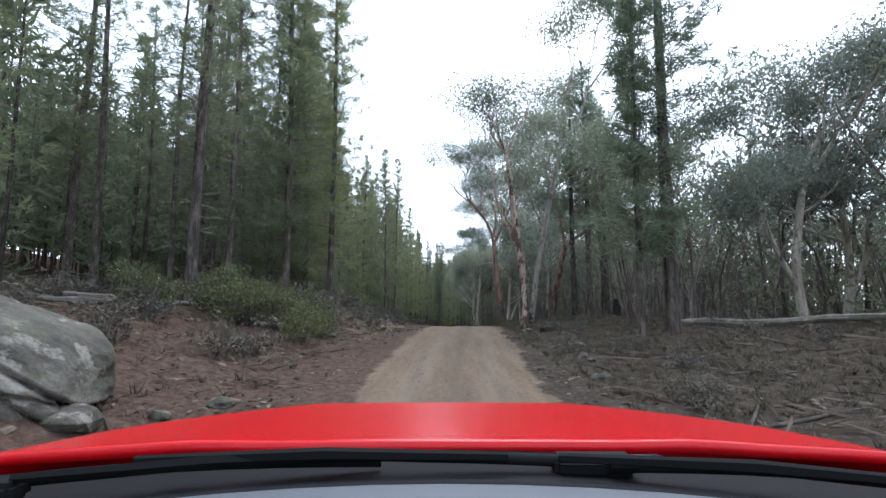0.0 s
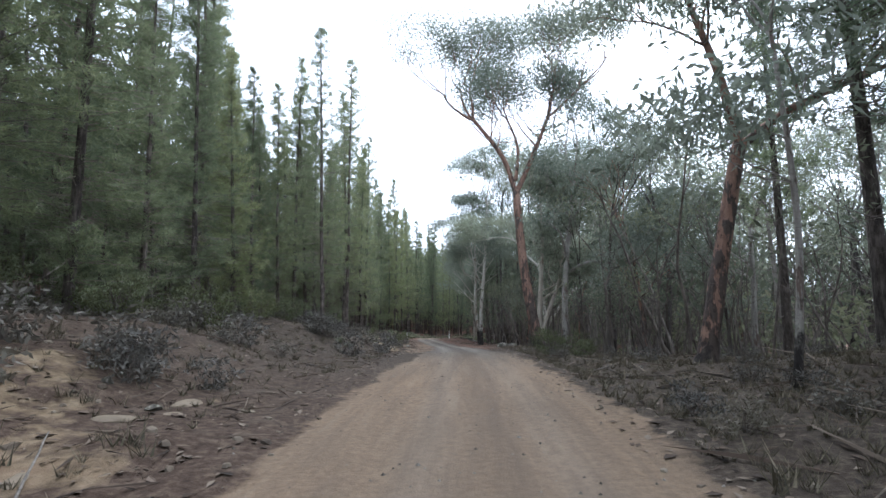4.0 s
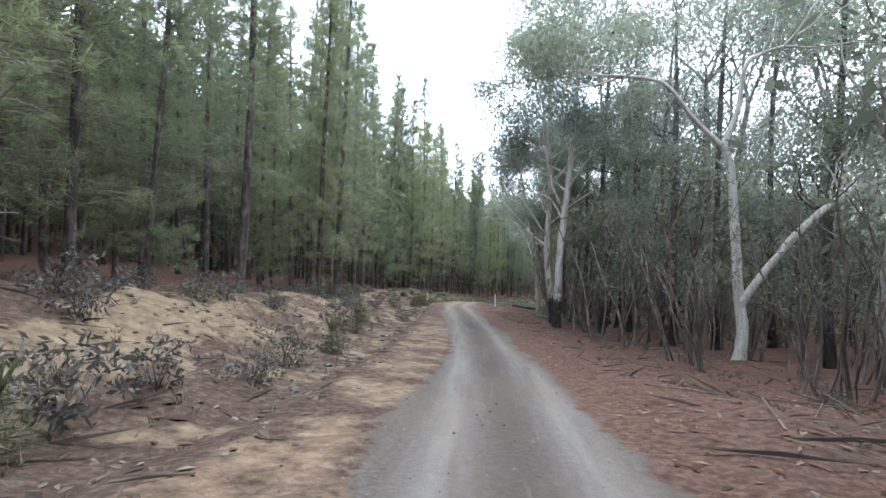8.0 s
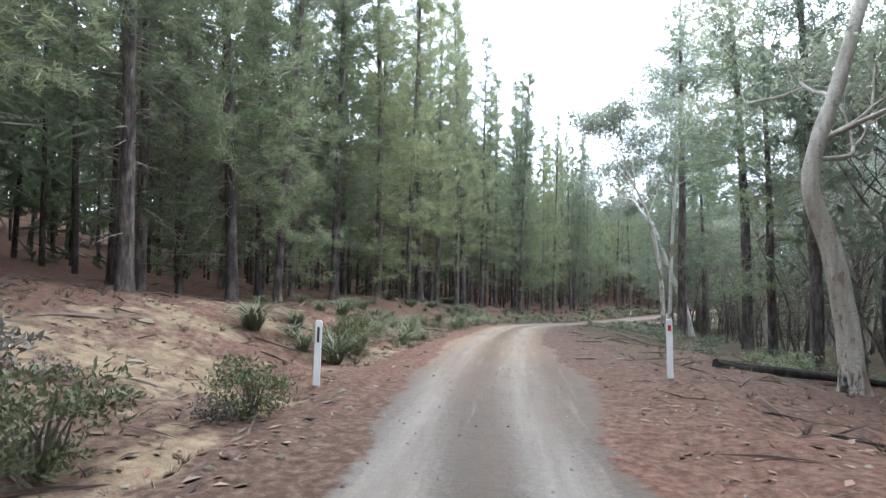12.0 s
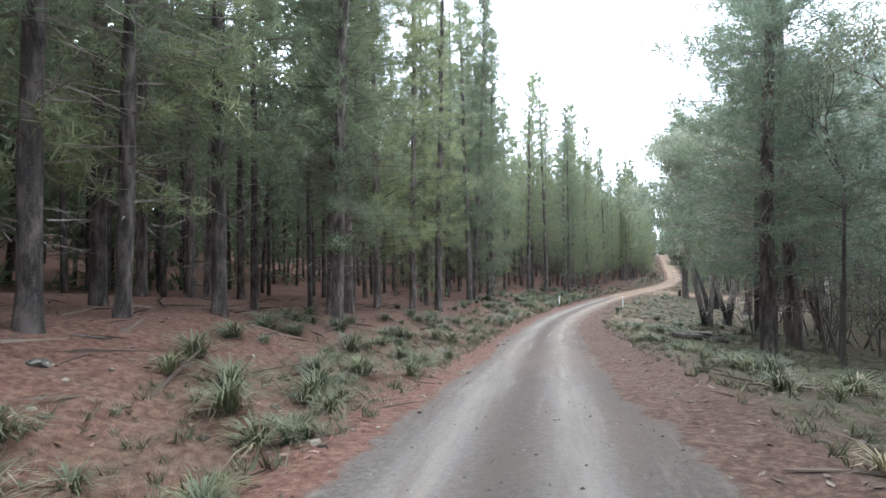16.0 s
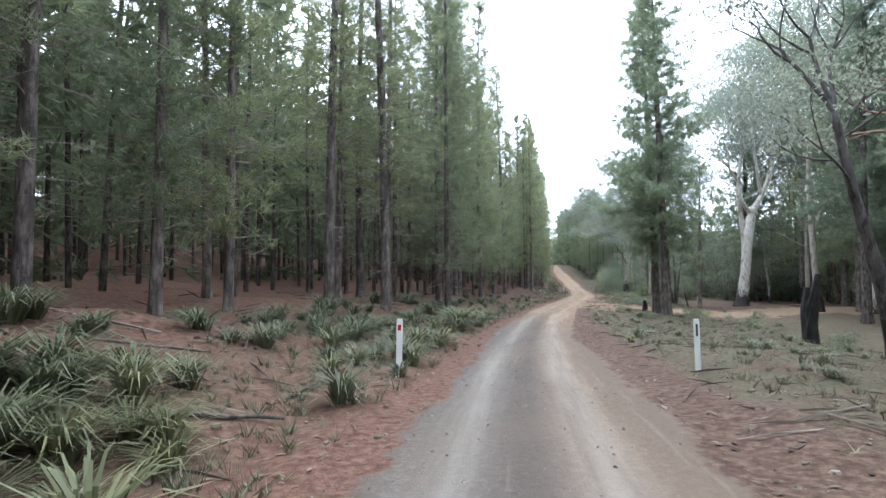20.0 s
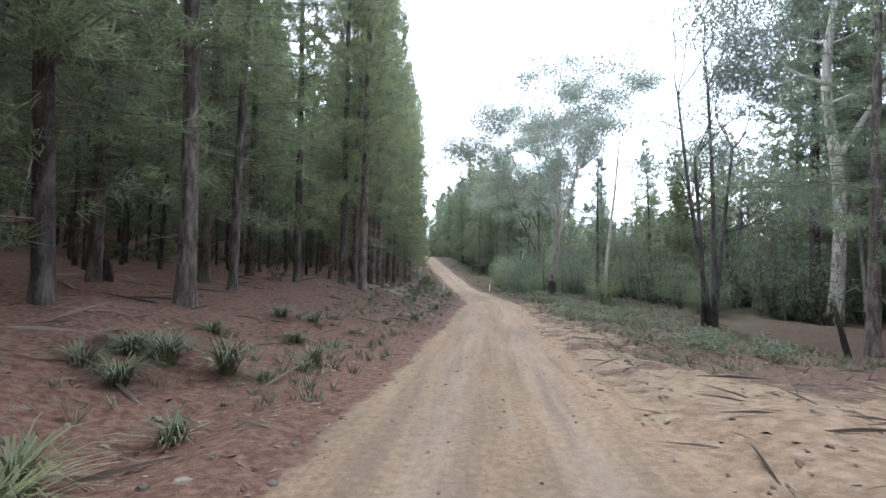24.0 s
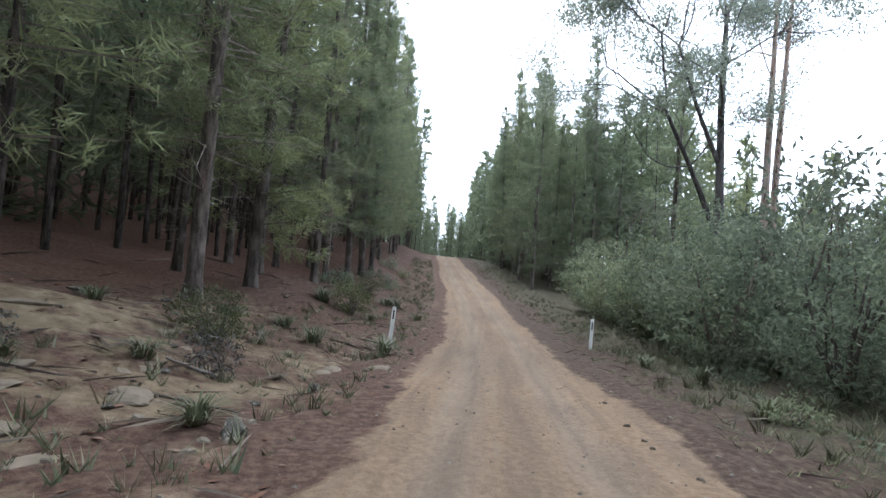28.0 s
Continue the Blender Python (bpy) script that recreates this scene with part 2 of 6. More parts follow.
def ground_material():
    """Earth: needle litter, sand, gravel road. The zones come from the plan."""
    m = Mat("forest_earth", 0.95, 0.12)
    big, mid = m.noise(0.22, 5, 0.6), m.noise(1.6, 6, 0.65)
    fine, grit = m.noise(9, 6, 0.7), m.noise(45, 3, 0.7)
    red = m.ramp(fine, [(0.30, (0.046, 0.023, 0.016)), (0.5, (0.102, 0.055, 0.038)), (0.70, (0.172, 0.108, 0.078))])
    brown = m.ramp(fine, [(0.30, (0.020, 0.015, 0.011)), (0.5, (0.050, 0.038, 0.028)), (0.70, (0.105, 0.083, 0.062))])
    sand = m.ramp(m.noise(3.5, 7, 0.7), [(0.25, (0.072, 0.052, 0.033)), (0.5, (0.165, 0.122, 0.076)), (0.75, (0.265, 0.208, 0.140))])
    green = m.ramp(fine, [(0.3, (0.034, 0.034, 0.020)), (0.7, (0.098, 0.092, 0.055))])
    litter = m.mix(m.attr("needles"), brown, red)
    litter = m.mix(m.maths("MULTIPLY", m.ramp(mid, [(0.55, (0, 0, 0)), (0.75, (1, 1, 1))]), 0.35), litter, (0.111, 0.091, 0.071))
    litter = m.mix(m.maths("MULTIPLY", m.attr("grassy"), m.ramp(mid, [(0.35, (0, 0, 0)), (0.6, (1, 1, 1))])), litter, green)
    patchy = m.maths("ADD", m.maths("MULTIPLY", mid, 0.75), m.maths("MULTIPLY", m.noise(0.5, 5, 0.65), 0.85))
    edge = m.maths("ADD", m.attr("sand"), m.maths("SUBTRACT", m.maths("MULTIPLY", patchy, 1.9), 1.62))
    c = m.mix(m.ramp(edge, [(0.42, (0, 0, 0)), (0.62, (1, 1, 1))]), litter, sand)
    ochre = m.ramp(m.noise(4.5, 7, 0.7), [(0.28, (0.085, 0.056, 0.036)), (0.52, (0.175, 0.122, 0.080)), (0.75, (0.275, 0.205, 0.145))])
    c = m.mix(m.ramp(m.maths("ADD", m.attr("ochre"), m.maths("SUBTRACT", m.maths("MULTIPLY", patchy, 1.6), 1.35)), [(0.4, (0, 0, 0)), (0.62, (1, 1, 1))]), c, ochre)
    lane = m.n.new("ShaderNodeCombineXYZ")
    m.l.new(m.maths("MULTIPLY", m.attr("lane"), 3.2), lane.inputs[0])
    m.l.new(m.maths("MULTIPLY", m.attr("along"), 0.22), lane.inputs[1])
    streak = m.n.new("ShaderNodeTexNoise")
    streak.inputs["Scale"].default_value, streak.inputs["Detail"].default_value, streak.inputs["Roughness"].default_value = 1.0, 6, 0.65
    m.l.new(lane.outputs[0], streak.inputs["Vector"])
    streak = streak.outputs["Fac"]
    gravel_grey = m.ramp(m.noise(14, 7, 0.75), [(0.3, (0.052, 0.045, 0.038)), (0.55, (0.105, 0.092, 0.079)), (0.78, (0.170, 0.153, 0.134))])
    gravel_sand = m.ramp(m.noise(11, 7, 0.75), [(0.3, (0.122, 0.081, 0.050)), (0.55, (0.220, 0.150, 0.093)), (0.78, (0.295, 0.215, 0.142))])
    gravel = m.mix(m.attr("sandy_road"), gravel_grey, gravel_sand)
    gravel = m.mix(m.maths("MULTIPLY", m.attr("middle"), 0.65), gravel, (0.064, 0.051, 0.042))
    gravel = m.mix(m.maths("MULTIPLY", m.attr("wheel"), 0.6), gravel, (0.230, 0.206, 0.178))
    gravel = m.mix(m.ramp(streak, [(0.36, (0.5, 0.5, 0.5)), (0.56, (0, 0, 0))]), gravel, (0.085, 0.067, 0.052))
    gravel = m.mix(m.ramp(streak, [(0.58, (0, 0, 0)), (0.72, (0.5, 0.5, 0.5))]), gravel, (0.225, 0.185, 0.140))
    gravel = m.mix(m.maths("MULTIPLY", m.ramp(big, [(0.42, (0, 0, 0)), (0.68, (1, 1, 1))]), 0.45), gravel, (0.130, 0.100, 0.073))
    r = m.maths("ADD", m.attr("road"), m.maths("MULTIPLY", m.maths("SUBTRACT", mid, 0.5), 1.5))
    c = m.mix(m.ramp(r, [(0.40, (0, 0, 0)), (0.60, (1, 1, 1))]), c, gravel)
    c = m.mix(m.ramp(grit, [(0.62, (0, 0, 0)), (0.75, (0.252, 0.252, 0.252))]), c, (0.202, 0.181, 0.156))
    m.color(c)
    m.bump(m.mix(0.5, fine, grit), 0.9, 0.035)
    return m.m


EARTH = ground_material()


def plain(name, col, rough=0.5, metal=0.0, spec=0.4, wear=0.12, scale=12):
    m = Mat(name, rough, spec)
    m.p.inputs["Metallic"].default_value = metal
    n = m.noise(scale, 5)
    m.color(m.mix(m.maths("MULTIPLY", n, wear * 2), col, tuple(v * 0.55 for v in col)))
    m.bump(n, 0.1, 0.003)
    return m.m


POST_WHITE = plain("post_white", (0.78, 0.77, 0.73), 0.55)
POST_DARK = plain("post_slot_dark", (0.03, 0.03, 0.035), 0.4)
POST_RED = plain("reflector_red", (0.45, 0.03, 0.03), 0.25)
CAR_RED = plain("red_paint", (0.56, 0.006, 0.010), 0.22, 0.0, 0.22, 0.08, 3)
CAR_BLACK = plain("black_plastic", (0.014, 0.014, 0.015), 0.7, 0.0, 0.08)
CAR_RUBBER = plain("rubber", (0.010, 0.010, 0.010), 0.85, 0.0, 0.08)
CAR_STRIP = plain("grey_trim", (0.085, 0.092, 0.102), 0.6)
CAR_DASH = plain("grey_dash", (0.06, 0.067, 0.078), 0.35)
CAR_METAL = plain("wheel_alloy", (0.45, 0.45, 0.46), 0.35, 0.9)
CAR_GLASS = plain("lamp_lens", (0.55, 0.57, 0.6), 0.08, 0.0, 0.6, 0.02)

# ---------------------------------------------------------------- the plan: road line and land
ROAD_Y = np.array([-150, -60, 0, 10, 19.5, 32, 42, 58, 66, 75, 85, 95, 105, 113, 117, 121.4, 130.4, 140, 150, 160, 170, 175, 185,
                   194, 204, 214, 224, 235, 245, 254, 270, 313, 340, 420, 700.0])
ROAD_X = np.array([0, 0, 0, 0, 0.5, 1.15, 1.4, 1.3, 0.95, 0.35, -0.4, -0.9, -0.95, -0.5, 0.1, 1.0, 3.6, 6.4, 9.7, 13.9, 18.7, 21.4,
                   27, 32.9, 39.9, 47.3, 54.6, 61.4, 67.5, 73.0, 81.2, 100.6, 113, 150, 280.0])
ROAD_Z = np.array([-1.5, -1.2, 0, 0.3, 0.52, 0.56, 0.18, -0.97, -1.52, -2.02, -2.47, -2.93, -3.45, -3.95, -4.28, -4.62, -5.40, -6.23,
                   -6.90, -7.43, -7.87, -8.10, -8.38, -8.6, -8.85, -8.98, -9.02, -9.10, -9.25, -9.42, -8.4, -2.95, -2.4, -3.0, -3.0])
FINE_Y = np.arange(-150, 700, 0.5)


def smooth_table(v, width):
    k = np.exp(-0.5 * (np.arange(-30, 31) * 0.5 / width) ** 2)
    d = np.interp(FINE_Y, ROAD_Y, v)
    return np.convolve(np.pad(d, 30, mode="edge"), k / k.sum(), mode="valid")


FINE_X, FINE_Z = smooth_table(ROAD_X, 3.0), smooth_table(ROAD_Z, 2.5)
FINE_COS = 1 / np.sqrt(1 + np.gradient(FINE_X, 0.5) ** 2)


def road_x(y):
    return np.interp(y, FINE_Y, FINE_X)


def sstep(a, b, v):
    t = np.clip((v - a) / (b - a), 0, 1)
    return t * t * (3 - 2 * t)


def lattice(x, y, seed):
    h = np.sin(x * 127.1 + y * 311.7 + seed * 74.7) * 43758.5453
    return h - np.floor(h)


def value_noise(x, y, scale, seed=0):
    x, y = np.asarray(x) * scale, np.asarray(y) * scale
    i, j = np.floor(x), np.floor(y)
    a, b = x - i, y - j
    a, b = a * a * (3 - 2 * a), b * b * (3 - 2 * b)
    top = lattice(i, j, seed) * (1 - a) + lattice(i + 1, j, seed) * a
    low = lattice(i, j + 1, seed) * (1 - a) + lattice(i + 1, j + 1, seed) * a
    return top * (1 - b) + low * b - 0.5


def across(x, y):
    """Metres to the right of the road's middle."""
    return (x - road_x(y)) * np.interp(y, FINE_Y, FINE_COS)


def sidetrack(x, y):
    """1 on the sandy turn-off to the right."""
    s = across(x, y)
    line = 197.5 + (s - 4) * 0.02
    return sstep(5.0, 2.6, np.abs(y - line + 0.5 * np.sin(s * 0.5)) * 0.72) * sstep(1.0, 3.0, s) * sstep(46, 30, s)


def ground_z(x, y):
    x, y = np.asarray(x, float), np.asarray(y, float)
    s = across(x, y)
    a = np.abs(s)
    z = np.interp(y, FINE_Y, FINE_Z)
    # past 30 m on the left: added hill that blocks bright horizon between trunks
    left = sstep(2.7, 7.8, a) * 1.15 + np.clip(a - 7.8, 0, 24) * 0.09 + np.clip(a - 30, 0, 45) * 0.26 + np.clip(a - 75, 0, 300) * 0.02
    early = sstep(44, 30, y)
    right = early * np.clip(a - 2.4, 0, 5) * 0.09 - (1 - early) * (np.clip(a - 2.6, 0, 10) * 0.095 * sstep(235, 205, y)
                                                                 + np.clip(a - 2.6, 0, 10) * 0.03 * sstep(205, 235, y)) - np.clip(a - 13, 0, 200) * 0.012
    z = z + np.where(s < 0, left, right)
    wheel = np.exp(-((a - 0.78) / 0.24) ** 2)
    z = z - 0.035 * wheel * sstep(2.4, 1.8, a) + 0.05 * np.exp(-((a - 2.3) / 0.3) ** 2)
    rough = sstep(1.9, 3.2, a)
    z = z + rough * (0.4 * value_noise(x, y, 0.16, 1) + 0.26 * value_noise(x, y, 0.5, 2) + 0.13 * value_noise(x, y, 1.3, 3) + 0.06 * value_noise(x, y, 3.1, 6))
    z = z + 0.028 * value_noise(x, y, 2.3, 4) + 0.02 * value_noise(x, y, 4.5, 5)
    return z


def gz(x, y):
    return float(ground_z(x, y))


# ---------------------------------------------------------------- mesh helpers
def mesh_of(name, verts, faces, material, smooth=False):
    me = bpy.data.meshes.new(name)
    me.from_pydata([tuple(map(float, v)) for v in verts], [], faces)
    me.materials.append(material)
    if smooth:
        me.polygons.foreach_set("use_smooth", [True] * len(me.polygons))
    me.update()
    return me


def part(name, data, parent, label=""):
    ob = new(name, data)
    ob.parent = parent
    if label:
        ob["label"] = label
    return ob


def bm_mesh(name, bm, material, smooth=False):
    me = bpy.data.meshes.new(name)
    bm.to_mesh(me)
    bm.free()
    me.materials.append(material)
    if smooth:
        me.polygons.foreach_set("use_smooth", [True] * len(me.polygons))
    return me


class Wood:
    """Collects tapered tubes for trunks, limbs and twigs."""

    def __init__(self):
        self.v, self.f = [], []

    def tube(self, pts, radii, sides, knobs=0.0, rng=None):
        base = len(self.v)
        pts = [np.asarray(p, float) for p in pts]
        ref = np.array([0.31, 0.87, 0.2])
        for i, p in enumerate(pts):
            d = pts[min(i + 1, len(pts) - 1)] - pts[max(i - 1, 0)]
            d = d / (np.linalg.norm(d) + 1e-9)
            a = np.cross(d, ref)
            a /= np.linalg.norm(a) + 1e-9
            b = np.cross(d, a)
            for k in range(sides):
                w = 2 * math.pi * k / sides
                r = radii[i] * (1 + (rng.uniform(-knobs, knobs) if rng else 0))
                self.v.append(p + r * (math.cos(w) * a + math.sin(w) * b))
        for i in range(len(pts) - 1):
            for k in range(sides):
                q, n = base + i * sides, (k + 1) % sides
                self.f.append((q + k, q + n, q + sides + n, q + sides + k))
        self.v.append(pts[-1])
        tip = len(self.v) - 1
        q = base + (len(pts) - 1) * sides
        for k in range(sides):
            self.f.append((q + k, q + (k + 1) % sides, tip))


class Leaves:
    """Collects single leaves and needle tufts as small triangles."""

    def __init__(self):
        self.v, self.f = [], []

    def blade(self, p, d, length, width, side):
        i = len(self.v)
        self.v += [p - side * width / 2, p + side * width / 2, p + d * length]
        self.f.append((i, i + 1, i + 2))

    def leaf(self, p, d, length, width, side):
        i = len(self.v)
        m = p + d * length * 0.45
        self.v += [p, m + side * width / 2, p + d * length, m - side * width / 2]
        self.f.append((i, i + 1, i + 2, i + 3))

    def bulk(self, verts):
        """Many pieces at once: verts has the shape (pieces, corners, 3)."""
        n, k, _ = verts.shape
        base = len(self.v)
        self.v.extend(verts.reshape(-1, 3).tolist())
        self.f.extend((base + np.arange(n * k).reshape(n, k)).tolist())


def many_dirs(g, n):
    d = g.normal(size=(n, 3))
    return d / (np.linalg.norm(d, axis=1, keepdims=True) + 1e-9)


def many_units(v):
    return v / (np.linalg.norm(v, axis=1, keepdims=True) + 1e-9)


def needle_tufts(leaf, g, spots, outs, blades, size, lo, hi):
    """Needles fanning out from each spot along its bough."""
    p = np.repeat(np.asarray(spots, float), blades, axis=0)
    o = np.repeat(np.asarray(outs, float), blades, axis=0)
    n = len(p)
    d = many_units(o * 0.7 + many_dirs(g, n) + np.array([0, 0, 0.12]))
    side = many_units(np.cross(d, many_dirs(g, n)))
    p = p + many_dirs(g, n) * 0.11
    ln = (size * g.uniform(0.55, 1.15, n))[:, None]
    wd = (size * g.uniform(lo, hi, n))[:, None] * 0.5
    leaf.bulk(np.stack([p - side * wd, p + side * wd, p + d * ln], axis=1))


def unit(v):
    return v / (np.linalg.norm(v) + 1e-9)


def rand_dir(rng):
    return unit(np.array([rng.gauss(0, 1) for _ in range(3)]))


def bend_line(rng, start, d, length, steps, wander, lift=0.0):
    pts, p, d = [np.array(start, float)], np.array(start, float), unit(np.array(d, float))
    for _ in range(steps):
        d = unit(d + wander * rand_dir(rng) + np.array([0, 0, lift]))
        p = p + d * length / steps
        pts.append(p)
    return pts


# ---------------------------------------------------------------- trees
def pine_meshes(seed, h, clear, reach, radius, tufts, size=0.30, whorl=0.62, blades=33, boughs=5, twigs=70, far=False, core=2):
    """A plantation pine: trunk, boughs with dead twigs below, and whorls of needle tufts above the clear height."""
    rng = random.Random(seed)
    trunk, wood, leaf = Wood(), Wood(), Leaves()
    lean = np.array([rng.uniform(-0.02, 0.02), rng.uniform(-0.02, 0.02), 1])
    axis = bend_line(rng, (0, 0, -0.3), lean, h + 0.3, 9, 0.02, 0.05)
    if far:
        trunk.tube(axis[::3], [radius, radius * 0.75, radius * 0.5, 0.02], 5)
    else:
        foot = [axis[0], axis[0] + (axis[1] - axis[0]) * 0.17, axis[0] + (axis[1] - axis[0]) * 0.36]
        trunk.tube(foot + axis[1:], [radius * 1.55, radius * 1.32, radius * 1.06] + [radius * (1 - i / 9.6) ** 0.8 + 0.012 for i in range(1, 10)], 9, 0.07, rng)

    def on_axis(z):
        t = min(max((z + 0.3) / (h + 0.3) * 9, 0), 8.999)
        i = int(t)
        return axis[i] + (axis[i + 1] - axis[i]) * (t - i)

    for _ in range(twigs):
        z = 1.0 + (clear + 2.0) * rng.random() ** 0.8
        w = rng.uniform(0, 6.283)
        d = unit(np.array([math.cos(w), math.sin(w), rng.uniform(-0.35, 0.5)]))
        ln = rng.uniform(0.35, 0.9) * reach * (0.35 + 0.5 * min(1, z / clear))
        p = on_axis(z)
        if rng.random() < 0.3 and not far:
            wood.tube(bend_line(rng, p, d, ln, 2, 0.15, -0.05), (0.018, 0.012, 0.004), 3)
        i = len(wood.v)
        side = unit(np.cross(d, rand_dir(rng)))
        q = p + d * ln * rng.uniform(0.2, 0.5)
        e = q + unit(d + rand_dir(rng) * 0.6) * ln * 0.7
        wood.v += [q - side * 0.012, q + side * 0.012, e]
        wood.f.append((i, i + 1, i + 2))
    z = clear
    spots, outs = [], []
    while z < h - 0.25:
        q = (z - clear) / (h - clear)
        length = reach * (0.6 + 0.4 * min(1, q * 6)) * (1 - q) ** 0.72 + 0.22
        for k in range(boughs + (1 if q > 0.6 else 0)):
            w = rng.uniform(0, 6.283)
            up = -0.12 + 0.6 * q + rng.uniform(-0.12, 0.12)
            ln = length * rng.uniform(0.55, 1.15)
            pts = bend_line(rng, on_axis(z + rng.uniform(-0.25, 0.25)), (math.cos(w), math.sin(w), up), ln, 3, 0.1, 0.05)
            if not far:
                wood.tube(pts[::3], (0.02, 0.006), 3)
            n = max(2, int(tufts * ln / reach + 0.5))
            out = unit(pts[-1] - pts[0])
            for j in range(n):
                t = (0.18 + 0.82 * (j + rng.random()) / n) * 2.999
                i = int(t)
                spots.append(pts[i] + (pts[i + 1] - pts[i]) * (t - i) + rand_dir(rng) * (0.2 if far else 0.15) * ln ** 0.5)
                outs.append(out)
        for k in range(core if 0.22 < q < 0.75 else 0):
            w = rng.uniform(0, 6.283)
            out = np.array([math.cos(w), math.sin(w), 0.3])
            spots.append(on_axis(z + rng.uniform(-0.35, 0.35)) + out * rng.uniform(0.1, 0.5) * (1 - 0.6 * q))
            outs.append(out)
        z += whorl * rng.uniform(0.8, 1.2) * (1 - 0.25 * q)
    g = np.random.default_rng(seed)
    needle_tufts(leaf, g, spots, outs, blades, size, *((0.11, 0.2) if far else (0.045, 0.10)))
    for _ in range(14):
        d = unit(rand_dir(rng) * 0.5 + np.array([0, 0, 1.0]))
        leaf.blade(axis[-1] - np.array([0, 0, 0.3]), d, 0.5, 0.07, unit(np.cross(d, rand_dir(rng))))
    return trunk, wood, leaf


def make_pine(name, label, seed, h, clear, reach, radius, tufts, group, bark=PINE_BARK, needle=PINE_NEEDLE, **kw):
    trunk, wood, leaf = pine_meshes(seed, h, clear, reach, radius, tufts, **kw)
    root = tagged(new(name), label, "tree", group)
    part("trunk", mesh_of("pine_trunk", trunk.v, trunk.f, bark, True), root)
    tagged(part("bough_wood", mesh_of("pine_boughs", wood.v, wood.f, TWIG_BARK), root), kind="stuff")
    tagged(part("crown", mesh_of("pine_crown", leaf.v, leaf.f, needle), root), kind="stuff")
    return root


def joined(name, protos, spots, label):
    """Many far trees as one object. protos: (vertices, triangles, material slot of each); spots: (x, y, kind, turn, scale)."""
    vs, fs, ms, off = [], [], [], 0
    for x, y, k, w, sc in spots:
        v, f, mt = protos[k]
        c, n = math.cos(w) * sc, math.sin(w) * sc
        q = np.stack([v[:, 0] * c - v[:, 1] * n + x, v[:, 0] * n + v[:, 1] * c + y, v[:, 2] * sc + gz(x, y) - 0.1], 1)
        vs.append(q)
        fs.append(f + off)
        ms.append(mt)
        off += len(v)
    v, f, mt = np.concatenate(vs), np.concatenate(fs), np.concatenate(ms)
    me = bpy.data.meshes.new(name)
    me.vertices.add(len(v))
    me.vertices.foreach_set("co", v.astype(np.float32).ravel())
    me.loops.add(len(f) * 3)
    me.loops.foreach_set("vertex_index", f.astype(np.int32).ravel())
    me.polygons.add(len(f))
    me.polygons.foreach_set("loop_start", np.arange(0, len(f) * 3, 3, dtype=np.int32))
    me.polygons.foreach_set("material_index", mt.astype(np.int32))
    me.update(calc_edges=True)
    return tagged(new(name, me), label, "trees", kind="stuff")


def flat_proto(*layers):
    """Vertices, triangles and material slots from (mesh collector, slot) pairs."""
    vs, fs, ms, off = [], [], [], 0
    for lay, slot in layers:
        for f in lay.f:
            tri = [f] if len(f) == 3 else [(f[0], f[1], f[2]), (f[0], f[2], f[3])]
            for t in tri:
                fs.append([i + off for i in t])
                ms.append(slot)
        vs += list(lay.v)
        off += len(lay.v)
    return np.array(vs, float), np.array(fs), np.array(ms)


def clump(leaf, rng, p, r, n, size, droop=0.5):
    """Leaves hanging in a shallow dome, thickest towards its top."""
    if n < 1:
        return
    g = np.random.default_rng(rng.randrange(1 << 30))
    q = np.clip(g.normal(size=(n, 3)), -2.1, 2.1) * r * 0.62
    q[:, 2] = np.where(g.random(n) < 0.6, np.abs(q[:, 2]), q[:, 2]) * 0.55
    q = q + np.asarray(p, float)
    d = many_units(many_dirs(g, n) + np.array([0, 0, -droop]))
    side = many_units(np.cross(d, many_dirs(g, n)))
    ln = (size * g.uniform(0.7, 1.3, n))[:, None]
    wd = (size * g.uniform(0.26, 0.42, n))[:, None] * 0.5
    m = q + d * ln * 0.45
    leaf.bulk(np.stack([q, m + side * wd, q + d * ln, m - side * wd], axis=1))


def grow(wood, leaf, rng, p, d, length, r, depth, spread, lift, leaves, size, droop, clump_r):
    steps = 5 if depth > 1 else 3
    pts = bend_line(rng, p, d, length, steps, 0.2, lift)
    end = r * (0.62 if depth else 0.3)
    wood.tube(pts, [r + (end - r) * i / steps for i in range(steps + 1)], 6 if r > 0.06 else (4 if r > 0.02 else 3))
    if depth == 0:
        clump(leaf, rng, pts[-1], clump_r, leaves, size, droop)
        if rng.random() < 0.6:
            clump(leaf, rng, pts[-2], clump_r * 0.8, leaves // 2, size, droop)
        return
    if depth == 1 and rng.random() < 0.5:
        clump(leaf, rng, pts[-1], clump_r * 0.8, leaves // 2, size, droop)
    for k in range(rng.choice((2, 3, 3))):
        out = unit(pts[-1] - pts[-2])
        side = unit(np.cross(out, rand_dir(rng)))
        grow(wood, leaf, rng, pts[-1] if k < 2 else pts[-2], unit(out + side * spread * rng.uniform(0.6, 1.3)), length * rng.uniform(0.6, 0.82),
             end * rng.uniform(0.7, 0.95), depth - 1, spread, lift, leaves, size, droop, clump_r)


